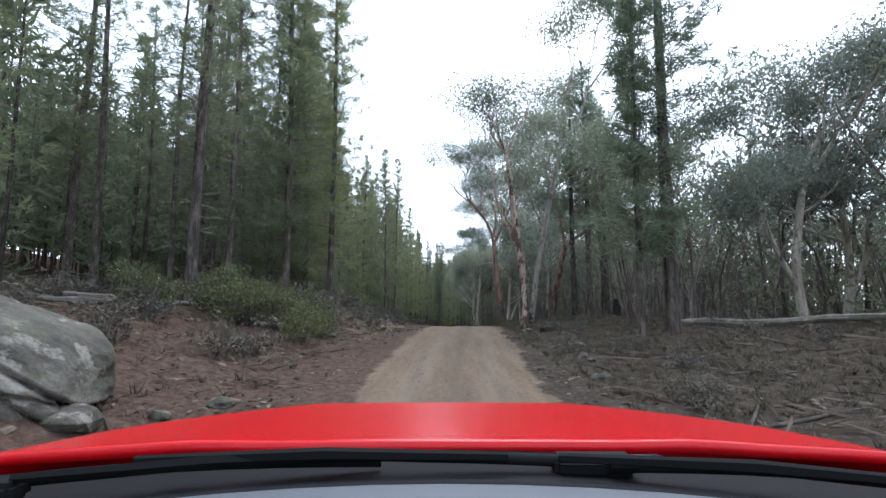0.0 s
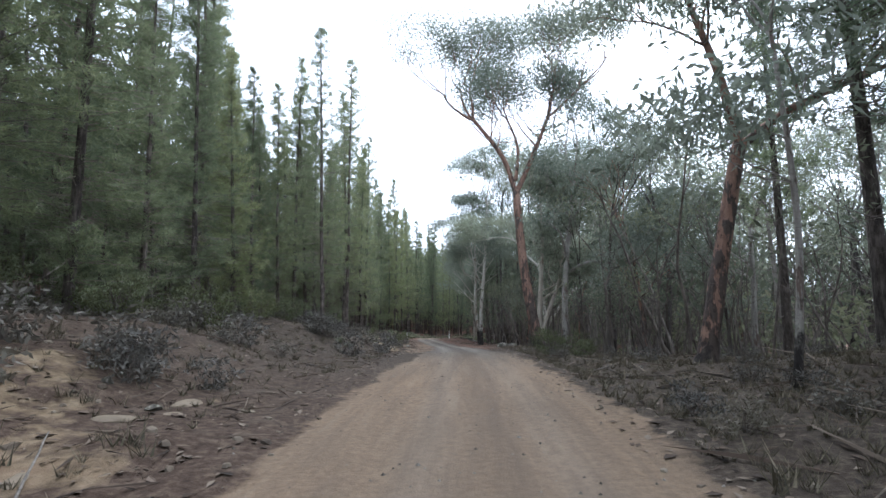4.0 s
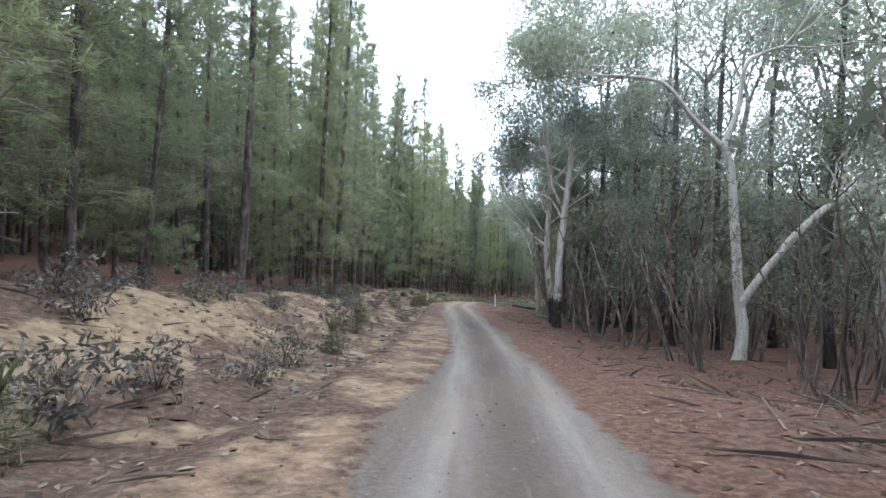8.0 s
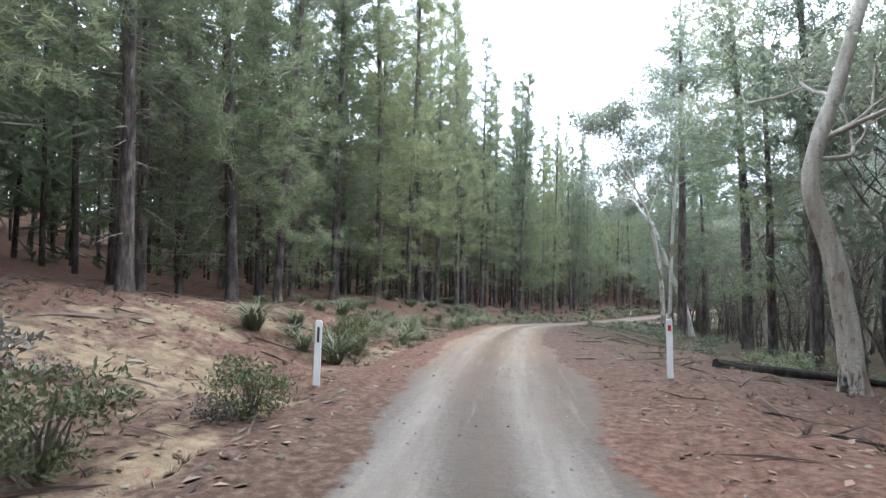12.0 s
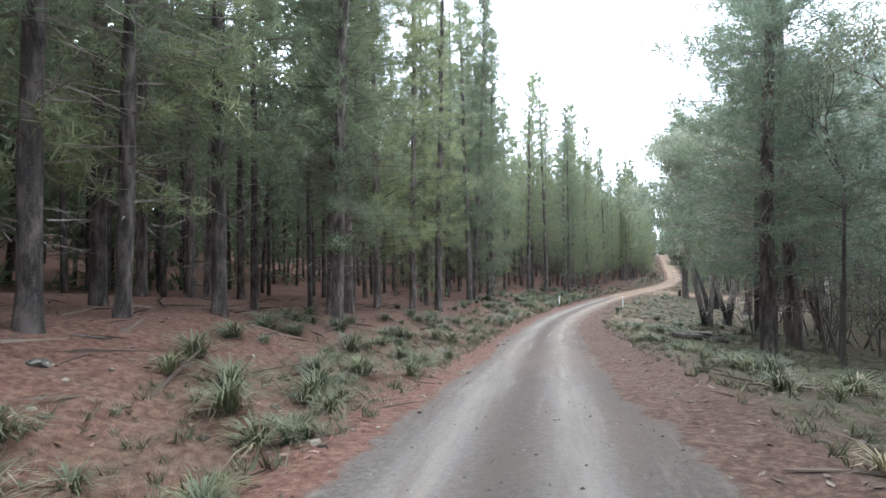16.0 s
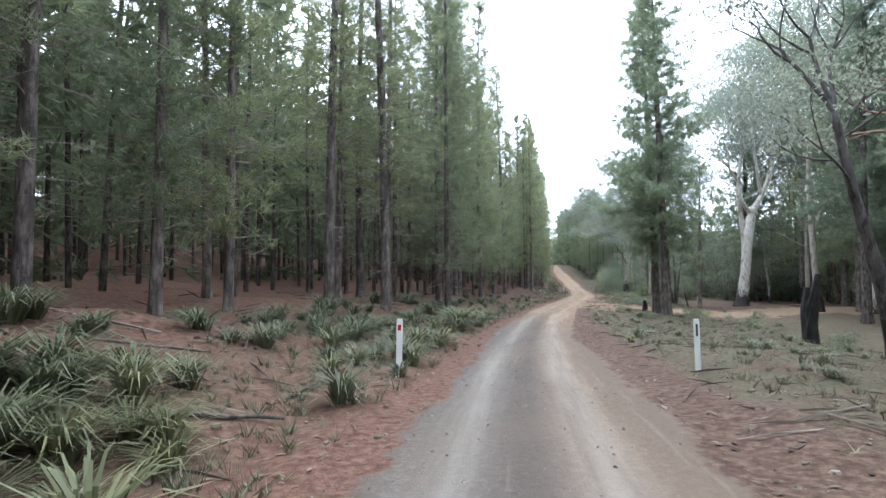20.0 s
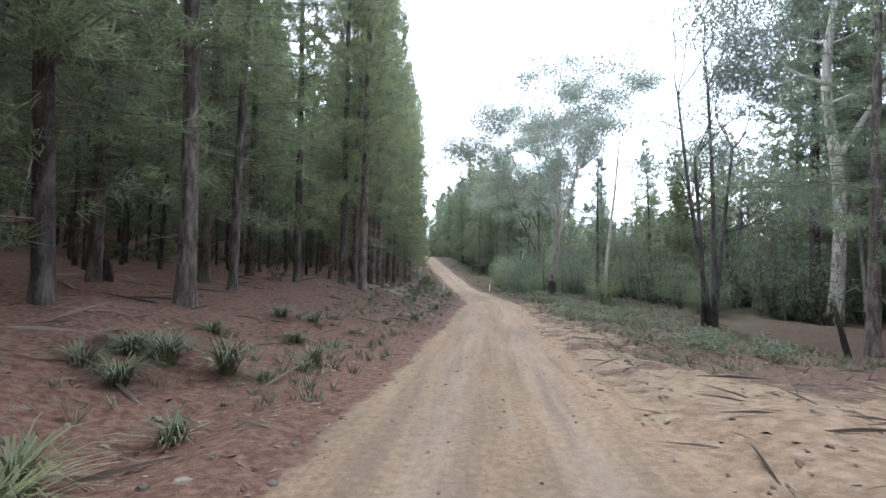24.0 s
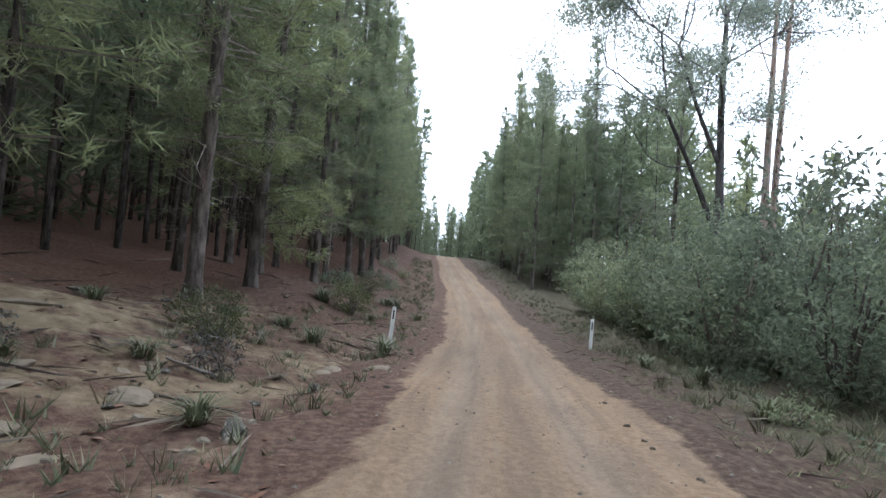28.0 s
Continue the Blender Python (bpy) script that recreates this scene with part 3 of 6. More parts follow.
def gum_meshes(seed, stems, depth=3, leaves=84, size=0.18, spread=0.75, lift=0.08, clump_r=0.95, droop=0.6, sides=4, low=0.4, thick=1.25):
    """A gum tree. stems: (line of (x, y, z, radius), from the ground or not, length of the branches that go on from its end)."""
    rng = random.Random(seed)
    leaves, size = int(leaves * thick), size * (1.1 if thick > 1 else 1.0)
    trunks, wood, leaf = [], Wood(), Leaves()
    for line, first, going in stems:
        ctrl = np.array([q[:3] for q in line], float)
        rad = [q[3] for q in line]
        pts, rr = [], []
        n = 5
        for i in range(len(ctrl) - 1):
            p0, p1, p2, p3 = ctrl[max(i - 1, 0)], ctrl[i], ctrl[i + 1], ctrl[min(i + 2, len(ctrl) - 1)]
            for k in range(n):
                t = k / n
                pts.append(0.5 * (2 * p1 + (p2 - p0) * t + (2 * p0 - 5 * p1 + 4 * p2 - p3) * t * t + (3 * p1 - p0 - 3 * p2 + p3) * t ** 3))
                rr.append(rad[i] + (rad[i + 1] - rad[i]) * t)
        pts.append(ctrl[-1])
        rr.append(rad[-1])
        if first:
            rr[0] *= 1.4
            rr[1] *= 1.15
        stem = Wood()
        stem.tube(pts, rr, 12 if rr[0] > 0.12 else 7, 0.05, rng)
        trunks.append((stem, first))
        out = unit(pts[-1] - pts[-3])
        if going > 0:
            for k in range(3):
                d = unit(out + unit(np.cross(out, rand_dir(rng))) * spread * rng.uniform(0.4, 1.1))
                grow(wood, leaf, rng, pts[-1], d, going * rng.uniform(0.8, 1.15), rr[-1] * 0.8, depth, spread, lift, leaves, size, droop, clump_r)
            for k in range(sides):
                i = len(pts) - 2 - rng.randrange(1, max(2, int(len(pts) * low)))
                d = unit(unit(np.cross(out, rand_dir(rng))) + out * 0.5)
                grow(wood, leaf, rng, pts[i], d, going * rng.uniform(0.6, 0.9), rr[i] * 0.4, depth - 1, spread, lift, leaves, size, droop, clump_r)
    return trunks, wood, leaf


def make_gum(name, label, seed, stems, bark, leaf_mat=GUM_LEAF, group="", **kw):
    trunks, wood, leaf = gum_meshes(seed, stems, **kw)
    root = tagged(new(name), label, "tree", group)
    for stem, first in trunks:
        part("trunk" if first else "limb", mesh_of("gum_stem", stem.v, stem.f, bark, True), root)
    if wood.f:
        tagged(part("branch_wood", mesh_of("gum_branches", wood.v, wood.f, bark, True), root), kind="stuff")
    if leaf.f:
        tagged(part("crown", mesh_of("gum_crown", leaf.v, leaf.f, leaf_mat), root), kind="stuff")
    return root


def bush_shape(seed, w, h, clumps, leaves, size, stems, droop=0.2):
    q = random.Random(seed)
    wood, leaf = Wood(), Leaves()
    for _ in range(stems):
        a = q.uniform(0, 6.283)
        tip = np.array([math.cos(a) * w * q.uniform(0.1, 0.4), math.sin(a) * w * q.uniform(0.1, 0.4), h * q.uniform(0.6, 0.9)])
        wood.tube([np.zeros(3), tip * 0.5 + rand_dir(q) * 0.08 * h, tip], (0.02 * h, 0.013 * h, 0.004 * h), 5)
    for _ in range(clumps):
        d = rand_dir(q)
        p = np.array([d[0] * w / 2, d[1] * w / 2, h * 0.55 + d[2] * h * 0.45]) * q.uniform(0.55, 1.05)
        p[2] = max(p[2], 0.08 * h)
        clump(leaf, q, p, w * 0.16 * q.uniform(0.6, 1.3), leaves, size, droop)
    return wood, leaf


def stand(root, x, y, turn=0.0, sink=0.08):
    root.matrix_world = pose(x, y, gz(x, y) - sink, 0, 0, turn)
    return root


def plant(proto, x, y, turn, scale=1.0, sink=0.05, lean=0.0):
    return copy_thing(proto, pose(x, y, gz(x, y) - sink, lean, 0, turn) @ Matrix.Scale(scale, 4))


def stow(proto):
    """Takes a pattern tree away once its copies stand."""
    for o in (*proto.children_recursive, proto):
        bpy.data.objects.remove(o)


# ---------------------------------------------------------------- ground
def build_ground():
    ys = np.concatenate([np.arange(-140, -12, 6), np.arange(-12, 20, 0.32), np.arange(20, 275, 0.36), np.arange(275, 345, 1.0), np.arange(345, 700, 14)])
    inner = np.concatenate([np.arange(0, 3.4, 0.17), np.arange(3.4, 12, 0.36), np.arange(12, 30, 1.2), np.arange(30, 80, 5), np.array([90, 120, 180, 300, 600])])
    us = np.concatenate([-inner[:0:-1], inner])
    U, Y = np.meshgrid(us, ys)
    X = U + road_x(Y)
    Z = ground_z(X, Y)
    n, k = X.shape
    idx = np.arange(n * k).reshape(n, k)
    faces = np.stack([idx[:-1, :-1], idx[:-1, 1:], idx[1:, 1:], idx[1:, :-1]], -1).reshape(-1, 4)
    S = across(X, Y)
    A = np.abs(S)
    turnoff = sidetrack(X, Y)
    wobble = 0.4 * value_noise(Y * 0 + np.sign(S) * 50, Y, 0.2, 9) + 0.2 * value_noise(Y * 0 + np.sign(S) * 90, Y, 0.7, 10)
    half = np.where(S < 0, np.interp(Y, [0, 8, 25, 42, 50, 67, 80, 95, 128, 148, 170, 205, 226, 248], [1.25, 1.35, 1.8, 1.45, 1.05, 0.95, 1.2, 1.75, 1.75, 1.65, 1.4, 1.4, 1.45, 1.6]),
                    np.interp(Y, [0, 8, 25, 42, 50, 67, 80, 128, 148, 170, 185, 205, 226, 248], [1.6, 1.65, 2.1, 1.8, 1.5, 1.3, 1.25, 1.15, 1.15, 1.3, 1.5, 1.7, 1.85, 1.7])) + wobble
    road = sstep(half + 0.42, half - 0.42, A)
    mid_line = S - np.interp(Y, [0, 25, 50, 68, 80, 94, 148, 170, 200], [0.1, 0.3, 0.3, 0.18, 0.12, -0.45, -0.45, -0.2, 0.1])
    M = np.abs(mid_line)
    spur = np.exp(-((S + 3.3 + (Y - 49) * 0.27) / 0.55) ** 2) * sstep(43, 47, Y) * sstep(66, 60, Y)
    zones = {
        "road": road,
        "lane": S,
        "along": Y,
        "wheel": np.exp(-((M - 0.68) / 0.27) ** 2) * (0.35 + 0.65 * sstep(38, 52, Y)) * (1 - 0.6 * sstep(180, 200, Y)),
        "middle": np.exp(-(M / 0.3) ** 2) * (0.45 + 0.55 * sstep(40, 50, Y)) * (0.25 + 0.75 * sstep(195, 175, Y)) + 0.8 * np.exp(-((mid_line - 1.5) / 0.42) ** 2) * sstep(40, 55, Y) * sstep(190, 170, Y),
        "sandy_road": np.clip(0.75 * sstep(48, 34, Y) + 0.8 * sstep(92, 100, Y) * sstep(124, 112, Y) + sstep(176, 198, Y) + 0.6 * sstep(125, 170, Y) * sstep(0.0, 0.6, mid_line), 0, 1),
        "needles": np.clip(sstep(40, 62, Y) * (1 - 0.5 * (S > 0) * sstep(86, 99, Y)) * (1 - 0.45 * sstep(205, 235, Y) * (S > 0)) * (1 - 0.6 * (S < 0) * sstep(98, 88, Y) * sstep(11, 8, A)) * (1 - 0.4 * (S < 0) * sstep(208, 222, Y) * sstep(10, 7, A)) + 0.45 * (S < 0) * (A < 9) * sstep(45, 10, Y), 0, 1),
        "sand": np.clip(0.62 * (0.45 * sstep(30, 44, Y) + 0.55 * sstep(48, 62, Y)) * sstep(106, 96, Y) * (S < 0) * sstep(2.0, 2.8, A) * sstep(10.5, 6.5, A)
                        + 0.62 * sstep(216, 228, Y) * sstep(262, 250, Y) * (S < 0) * sstep(2.2, 3.4, A) * sstep(10, 6.5, A)
                        + 0.5 * sstep(16, 24, Y) * sstep(36, 28, Y) * (S < 0) * sstep(2.2, 3.2, A) * sstep(8, 5, A)
                        + 0.68 * sstep(193, 199, Y) * sstep(236, 214, Y) * (S > 0) * sstep(5.2, 2.6, A) + 0.9 * turnoff + 0.7 * spur, 0, 1),
        "ochre": np.clip(0.6 * sstep(38, 46, Y) * sstep(88, 76, Y) * (S < 0) * sstep(0.5, 0.9, A) * sstep(2.9, 2.0, A) + 0.35 * spur + 0.75 * turnoff + 0.5 * sstep(193, 199, Y) * sstep(236, 214, Y) * (S > 0) * sstep(5.2, 2.6, A) + 0.5 * sstep(138, 144, Y) * sstep(172, 160, Y) * (S > 0) * sstep(2.2, 3.0, A) * sstep(8, 6, A)
                         + 0.4 * sstep(210, 222, Y) * (S < 0) * sstep(1.6, 2.2, A) * sstep(4.2, 2.8, A) + 0.35 * sstep(36, 30, Y) * sstep(12, 18, Y) * (S < 0) * sstep(2, 2.8, A) * sstep(7, 4, A), 0, 1),
        "grassy": np.clip((sstep(95, 118, Y) * sstep(200, 185, Y) * (S > 0) * sstep(2.3, 3.4, A) * 1.25
                           + 1.4 * sstep(205, 225, Y) * (S > 0) * sstep(3, 5, A) + 0.35 * sstep(96, 110, Y) * sstep(200, 180, Y) * (S < 0) * sstep(2.4, 3.2, A) * sstep(6, 4, A)), 0, 1),
    }
    where = np.full(len(faces), 0)
    mid = lambda v: v.ravel()[faces].mean(1)
    where[mid(turnoff) > 0.5] = 2
    where[mid(road) > 0.5] = 1
    co = np.stack([X, Y, Z], -1).reshape(-1, 3)
    for kind, name, label in ((0, "ground", "forest floor of needle litter, sand and leaves"), (1, "road", "graded gravel track with pale wheel lines"),
                              (2, "side_road", "sandy turn-off leaving the gravel track")):
        own = faces[where == kind]
        used, back = np.unique(own, return_inverse=True)
        me = bpy.data.meshes.new(name)
        me.from_pydata(co[used].tolist(), [], back.reshape(-1, 4).tolist())
        me.materials.append(EARTH)
        me.polygons.foreach_set("use_smooth", [True] * len(me.polygons))
        for zone, v in zones.items():
            me.attributes.new(zone, "FLOAT", "POINT").data.foreach_set("value", np.broadcast_to(v, X.shape).astype(np.float32).ravel()[used])
        me.update()
        tagged(new(name, me), label, "ground" if kind == 0 else "road", kind="structure")



build_ground()

# ---------------------------------------------------------------- pine plantation on the left
spot_taken = []


def free_spot(x, y, gap):
    if any((x - a) ** 2 + (y - b) ** 2 < gap * gap for a, b in spot_taken):
        return False
    spot_taken.append((x, y))
    return True


EDGE_LABEL = "tall plantation pine with green boughs low on its trunk"
INNER_LABEL = "slender plantation pine with bare dead lower branches"
YOUNG_LABEL = "young pine with a pointed pale green crown"
edge_pines = [make_pine("pine_tree", EDGE_LABEL, 11 + i, h, c, r, rad, 7, "plantation pines") for i, (h, c, r, rad) in
              enumerate(((17.0, 2.2, 2.7, 0.125), (19.0, 3.0, 2.6, 0.14), (16.0, 1.8, 2.4, 0.11), (20.5, 3.8, 2.7, 0.15)))]
mature_pines = [make_pine("pine_tree", "mature plantation pine with a stout trunk and bare lower branches", 25 + i, h, c, r, rad, 7, "plantation pines", blades=28, twigs=120)
                for i, (h, c, r, rad) in enumerate(((23.0, 5.2, 3.0, 0.175), (21.0, 3.8, 2.8, 0.135)))]
full_pines = [make_pine("pine_tree", "dense plantation pine with a full tapering green crown", 21 + i, h, c, r, rad, 8, "plantation pines", whorl=0.55, blades=29, boughs=6, core=3)
              for i, (h, c, r, rad) in enumerate(((21.0, 2.4, 2.5, 0.15), (18.0, 1.4, 2.4, 0.13)))]
young_pines = [make_pine("pine_tree", YOUNG_LABEL, 51 + i, h, c, r, rad, 7, "plantation pines", size=0.28, whorl=0.5, blades=26, boughs=6) for i, (h, c, r, rad) in
               enumerate(((15.0, 1.6, 1.9, 0.12), (13.0, 1.2, 1.7, 0.10)))]
inner_pines = [make_pine("pine_tree", INNER_LABEL, 31 + i, h, c, r, rad, 5, "plantation pines", size=0.40, whorl=0.75, blades=15, boughs=4, twigs=150, core=2) for i, (h, c, r, rad) in
               enumerate(((18.5, 5.5, 2.2, 0.13), (20.0, 6.5, 2.1, 0.15), (17.0, 5.0, 2.1, 0.11)))]
far_protos = []
for i, (h, c) in enumerate(((19.0, 4.5), (17.0, 3.5), (20.0, 6.0), (17.0, 0.6))):
    tr, wd, lf = pine_meshes(90 + i, h, c, 2.4, 0.12, 3, size=1.3, whorl=1.15, blades=4, boughs=4, twigs=36, far=True, core=0)
    far_protos.append(flat_proto((tr, 0), (wd, 2), (lf, 1)))

for i, (h, c) in enumerate(((18.0, 3.2), (16.0, 2.6))):
    tr, wd, lf = pine_meshes(96 + i, h, c, 2.6, 0.12, 2, size=1.5, whorl=1.4, blades=4, boughs=4, twigs=4, far=True, core=0)
    far_protos.append(flat_proto((tr, 0), (wd, 2), (lf, 1)))

# pines that stand at known places by the track: x, y, kind, scale
KNOWN_PINES = ((-5.7, 26.0, 4, 1.05), (-7.0, 23.0, 4, 1.1), (-7.6, 28.8, 5, 1.1), (-7.8, 16.0, 6, 1.0), (-16.4, 22.5, 6, 1.0), (-8.4, 41.9, 2, 0.92), (-8.6, 61.2, 0, 1.0),
               (-5.5, 50.3, 7, 0.8), (-5.2, 55.7, 7, 0.85), (-11.3, 72.0, 7, 0.95), (-7.3, 78.7, 6, 0.95), (-8.5, 81.5, 7, 0.95), (-10.1, 96.4, 6, 1.0), (-10.1, 110.7, 7, 1.1), (-13.8, 106.4, 7, 1.1), (-7.5, 123.8, 7, 1.1),
               (-9.4, 125.4, 7, 1.1), (-5.46, 126.7, 6, 1.1), (-5.5, 128.1, 6, 1.05), (-4.2, 129.0, 7, 1.1), (-1.5, 140.0, 6, 1.1), (-1.05, 140.9, 6, 1.1), (-2.0, 145.6, 7, 1.1), (-1.4, 146.3, 7, 1.0),
               (2.9, 149.4, 6, 1.05), (5.5, 156.4, 6, 1.05), (8.1, 164.0, 6, 1.15), (8.5, 165.2, 7, 1.1), (4.6, 163.3, 6, 1.1), (4.8, 166.3, 7, 1.1), (8.7, 172.4, 6, 1.0),
               (15.4, 179.8, 6, 1.1), (17.85, 181.2, 6, 1.15), (18.5, 184.4, 7, 1.1), (22.0, 185.6, 0, 1.2), (24.4, 192.8, 7, 1.15), (37.2, 211.7, 6, 1.1), (45.1, 220.7, 6, 1.0), (44.2, 220.9, 7, 1.0), (48.3, 227.0, 7, 1.1),
               (51.95, 238.9, 7, 1.05), (56.4, 243.4, 6, 1.05), (59.4, 244.4, 7, 1.05), (57.2, 246.3, 7, 1.0), (64.1, 258.7, 7, 1.1), (66.75, 261.0, 6, 1.1), (70.6, 266.2, 7, 1.1))
rng = random.Random(5)
for x, y, k, s in KNOWN_PINES:
    spot_taken.append((x, y))
    plant((edge_pines + full_pines + mature_pines)[k], x, y, rng.uniform(0, 360), s)


def left_edge(y):
    """How far left of the track the plantation begins."""
    return float(np.interp(y, [-10, 10, 22, 34, 60, 90, 105, 125, 160, 167, 175, 179, 190, 215, 330], [8.0, 7.5, 9.5, 10.5, 9.0, 8.2, 8.2, 7.2, 6.6, 9.5, 9.5, 5.4, 6.0, 7.6, 6.4]))


far_spots = []
y = -8.0
while y < 335:
    fall = 1 / float(np.interp(y, FINE_Y, FINE_COS))
    for k in range(13):
        s = -(left_edge(y) + k * 3.0 + rng.uniform(-0.9, 0.9))
        yy = y + rng.uniform(-1.1, 1.1)
        x = float(road_x(yy)) + s * fall
        if not free_spot(x, yy, 1.9) or (yy < 20 and k < 3 and rng.random() < 0.6) or (yy < 34 and k > 2 and rng.random() < 0.5) or (k > 0 and yy > 95 and rng.random() < 0.14):
            continue
        w = rng.uniform(0, 360)
        if k > 2 or yy > 300 or (k > 1 and yy > 225):
            far_spots.append((x, yy, (4 if k % 2 else 5) if k > 5 else 3 if k in (5, 7) and yy < 290 else rng.randrange(3), radians(w), rng.uniform(0.88, 1.1) * (1.06 if yy > 90 else 1.0)))
        elif k < 2 and 30 < yy < 78 and rng.random() < 0.75:
            plant((young_pines + full_pines)[rng.randrange(4)], x, yy, w, rng.uniform(0.78, 1.0))
        elif k < 1 or (k < 2 and rng.random() < 0.4):
            low = 0.92 if 30 < yy < 60 else (1.27 if yy > 90 else 1.15 if yy > 70 else 1.0)
            full = k < 1 and rng.random() < (0.5 if yy > 60 else 0.35)
            plant(full_pines[rng.randrange(2)] if full else edge_pines[rng.randrange(4)], x, yy, w, low * rng.uniform(0.88, 1.08), lean=rng.uniform(-1.2, 1.2))
        else:
            plant(inner_pines[rng.randrange(3)], x, yy, w, rng.uniform(0.9, 1.1) * (1.06 if yy > 90 else 1.0), lean=rng.uniform(-1.2, 1.2))
    y += 2.9
# slightly lower trees behind the first rows
far_spots = [(x, yy, k, w, sc * (0.9 if -30 < yy < 42 else 1.0)) for x, yy, k, w, sc in far_spots]

# the plantation going on up the added hill, to darken gaps between near trunks
y = 22.0
while y < 440:
    for k in range(9 if y < 200 else 13):
        yy = y + rng.uniform(-1.6, 1.6)
        far_spots.append((float(road_x(yy)) - (47 + k * 4.6 + rng.uniform(-1.5, 1.5)) / float(np.interp(yy, FINE_Y, FINE_COS)), yy, 4 + rng.randrange(2), rng.uniform(0, 6.28), rng.uniform(0.85, 1.15)))
    y += 4.6

# pines on the right of the climb
y = 279.0
while y < 345:
    fall = 1 / float(np.interp(y, FINE_Y, FINE_COS))
    for k in range(8):
        s = 7.2 + k * 3.0 + rng.uniform(-0.8, 0.8)
        yy = y + rng.uniform(-1, 1)
        x = float(road_x(yy)) + s * fall
        if free_spot(x, yy, 1.9):
            if k < 3 and yy < 302:
                plant(full_pines[rng.randrange(2)], x, yy, rng.uniform(0, 360), rng.uniform(0.95, 1.3))
            else:
                far_spots.append((x, yy, 3 if k < 2 else rng.randrange(3), rng.uniform(0, 6.28), rng.uniform(1.0, 1.25)))
    y += 2.9
# the woods that close the view beyond the climb and behind the start
for _ in range(150):
    yy = rng.uniform(345, 420)
    far_spots.append((float(road_x(yy)) + rng.choice((-1, 1)) * rng.uniform(0 if yy > 356 else 4, 70), yy, rng.randrange(3), rng.uniform(0, 6.28), rng.uniform(0.9, 1.2)))
for _ in range(26):
    yy = rng.uniform(346, 366)
    far_spots.append((float(road_x(yy)) + rng.uniform(-9, 9), yy, 3, rng.uniform(0, 6.28), rng.uniform(0.6, 0.85)))
for _ in range(110):
    yy = rng.uniform(322, 350)
    far_spots.append((float(road_x(yy)) + rng.choice((-1, 1)) * rng.uniform(4.6 if yy < 340 else 0, 30), yy, 3, rng.uniform(0, 6.28), rng.uniform(0.3, 0.6)))
for _ in range(70):
    yy = rng.uniform(352, 384)
    far_spots.append((float(road_x(yy)) + rng.uniform(-14, 14), yy, 3, rng.uniform(0, 6.28), rng.uniform(0.35, 0.6)))
for _ in range(60):
    yy = rng.uniform(-60, -12)
    far_spots.append((rng.choice((-1, 1)) * rng.uniform(6, 45), yy, rng.randrange(3), rng.uniform(0, 6.28), rng.uniform(0.8, 1.1)))
far_woods = joined("far_pine_woods", far_protos, far_spots, "dense rows of plantation pines deep in the forest")
far_woods.data.materials.append(PINE_BARK)
far_woods.data.materials.append(PINE_NEEDLE)
far_woods.data.materials.append(TWIG_BARK)

native_pines = [make_pine("native_pine", "dark native pine with drooping layered boughs", 71 + i, h, c, r, rad, n, "native pines", PINE_BARK, PINE_NEEDLE_DARK, size=sz, whorl=wh, boughs=bo, blades=22)
                for i, (h, c, r, rad, n, sz, wh, bo) in enumerate(((14.0, 5.6, 2.4, 0.17, 9, 0.4, 0.7, 5), (18.0, 6.4, 2.7, 0.20, 9, 0.42, 0.7, 5), (10.0, 2.2, 1.5, 0.10, 6, 0.45, 0.5, 5),
                                                                   (15.0, 3.2, 4.3, 0.20, 17, 0.32, 0.95, 5), (28.0, 5.5, 5.4, 0.33, 24, 0.5, 0.8, 6), (15.0, 2.4, 4.4, 0.20, 22, 0.3, 0.7, 6)))]
for x, y, k, s in ((6.6, 15.0, 1, 1.0), (5.6, 14.8, 2, 1.05), (7.4, 29.4, 0, 1.0), (8.4, 29.7, 0, 1.1), (9.5, 30.2, 0, 0.9), (10.5, 34, 1, 0.9), (13, 41, 0, 1.0), 
                   (6.72, 87.2, 3, 1.0), (7.6, 84.0, 0, 1.0), (9.8, 80.5, 0, 1.1), (11.5, 90.0, 1, 1.0), (9.6, 121.0, 3, 1.5), (10.0, 112.0, 1, 1.2), (9.0, 104.0, 1, 1.0), (13.4, 138.2, 5, 1.3), (13.5, 129.0, 1, 1.0), (9.4, 108.0, 3, 0.9),
                   (17.0, 141.5, 5, 1.5), (19.5, 147.0, 5, 1.45), (40.3, 190.8, 4, 0.95), (41.6, 193.4, 4, 0.9), (58.7, 206.8, 3, 1.15), (24, 152, 3, 1.0), (30, 160, 1, 1.1),
                   (71.9, 231.4, 0, 0.95), (88.0, 245.0, 0, 0.9), (93.0, 250.0, 1, 0.9), (90, 262, 1, 0.9), (27.0, 44.0, 1, 1.0), (70, 186, 4, 0.9), (50, 168, 1, 1.3), (80, 232, 1, 0.9), (83, 226, 1, 0.8), (78, 196, 4, 0.9), (86, 204, 4, 0.9), (72, 176, 4, 0.85), (64, 172, 4, 0.8)):
    spot_taken.append((x, y))
    plant(native_pines[k], x, y, rng.uniform(0, 360), s)


# ---------------------------------------------------------------- single gums along the right side
open_lines = []


def in_the_open(x, y, width=1.25):
    """False on the strips of ground between the track and the single gums, which stay clear."""
    for ax, ay, bx, by in open_lines:
        t = ((x - ax) * (bx - ax) + (y - ay) * (by - ay)) / ((bx - ax) ** 2 + (by - ay) ** 2)
        if 0 < t < 1.02 and math.hypot(x - ax - t * (bx - ax), y - ay - t * (by - ay)) < width:
            return False
    return True


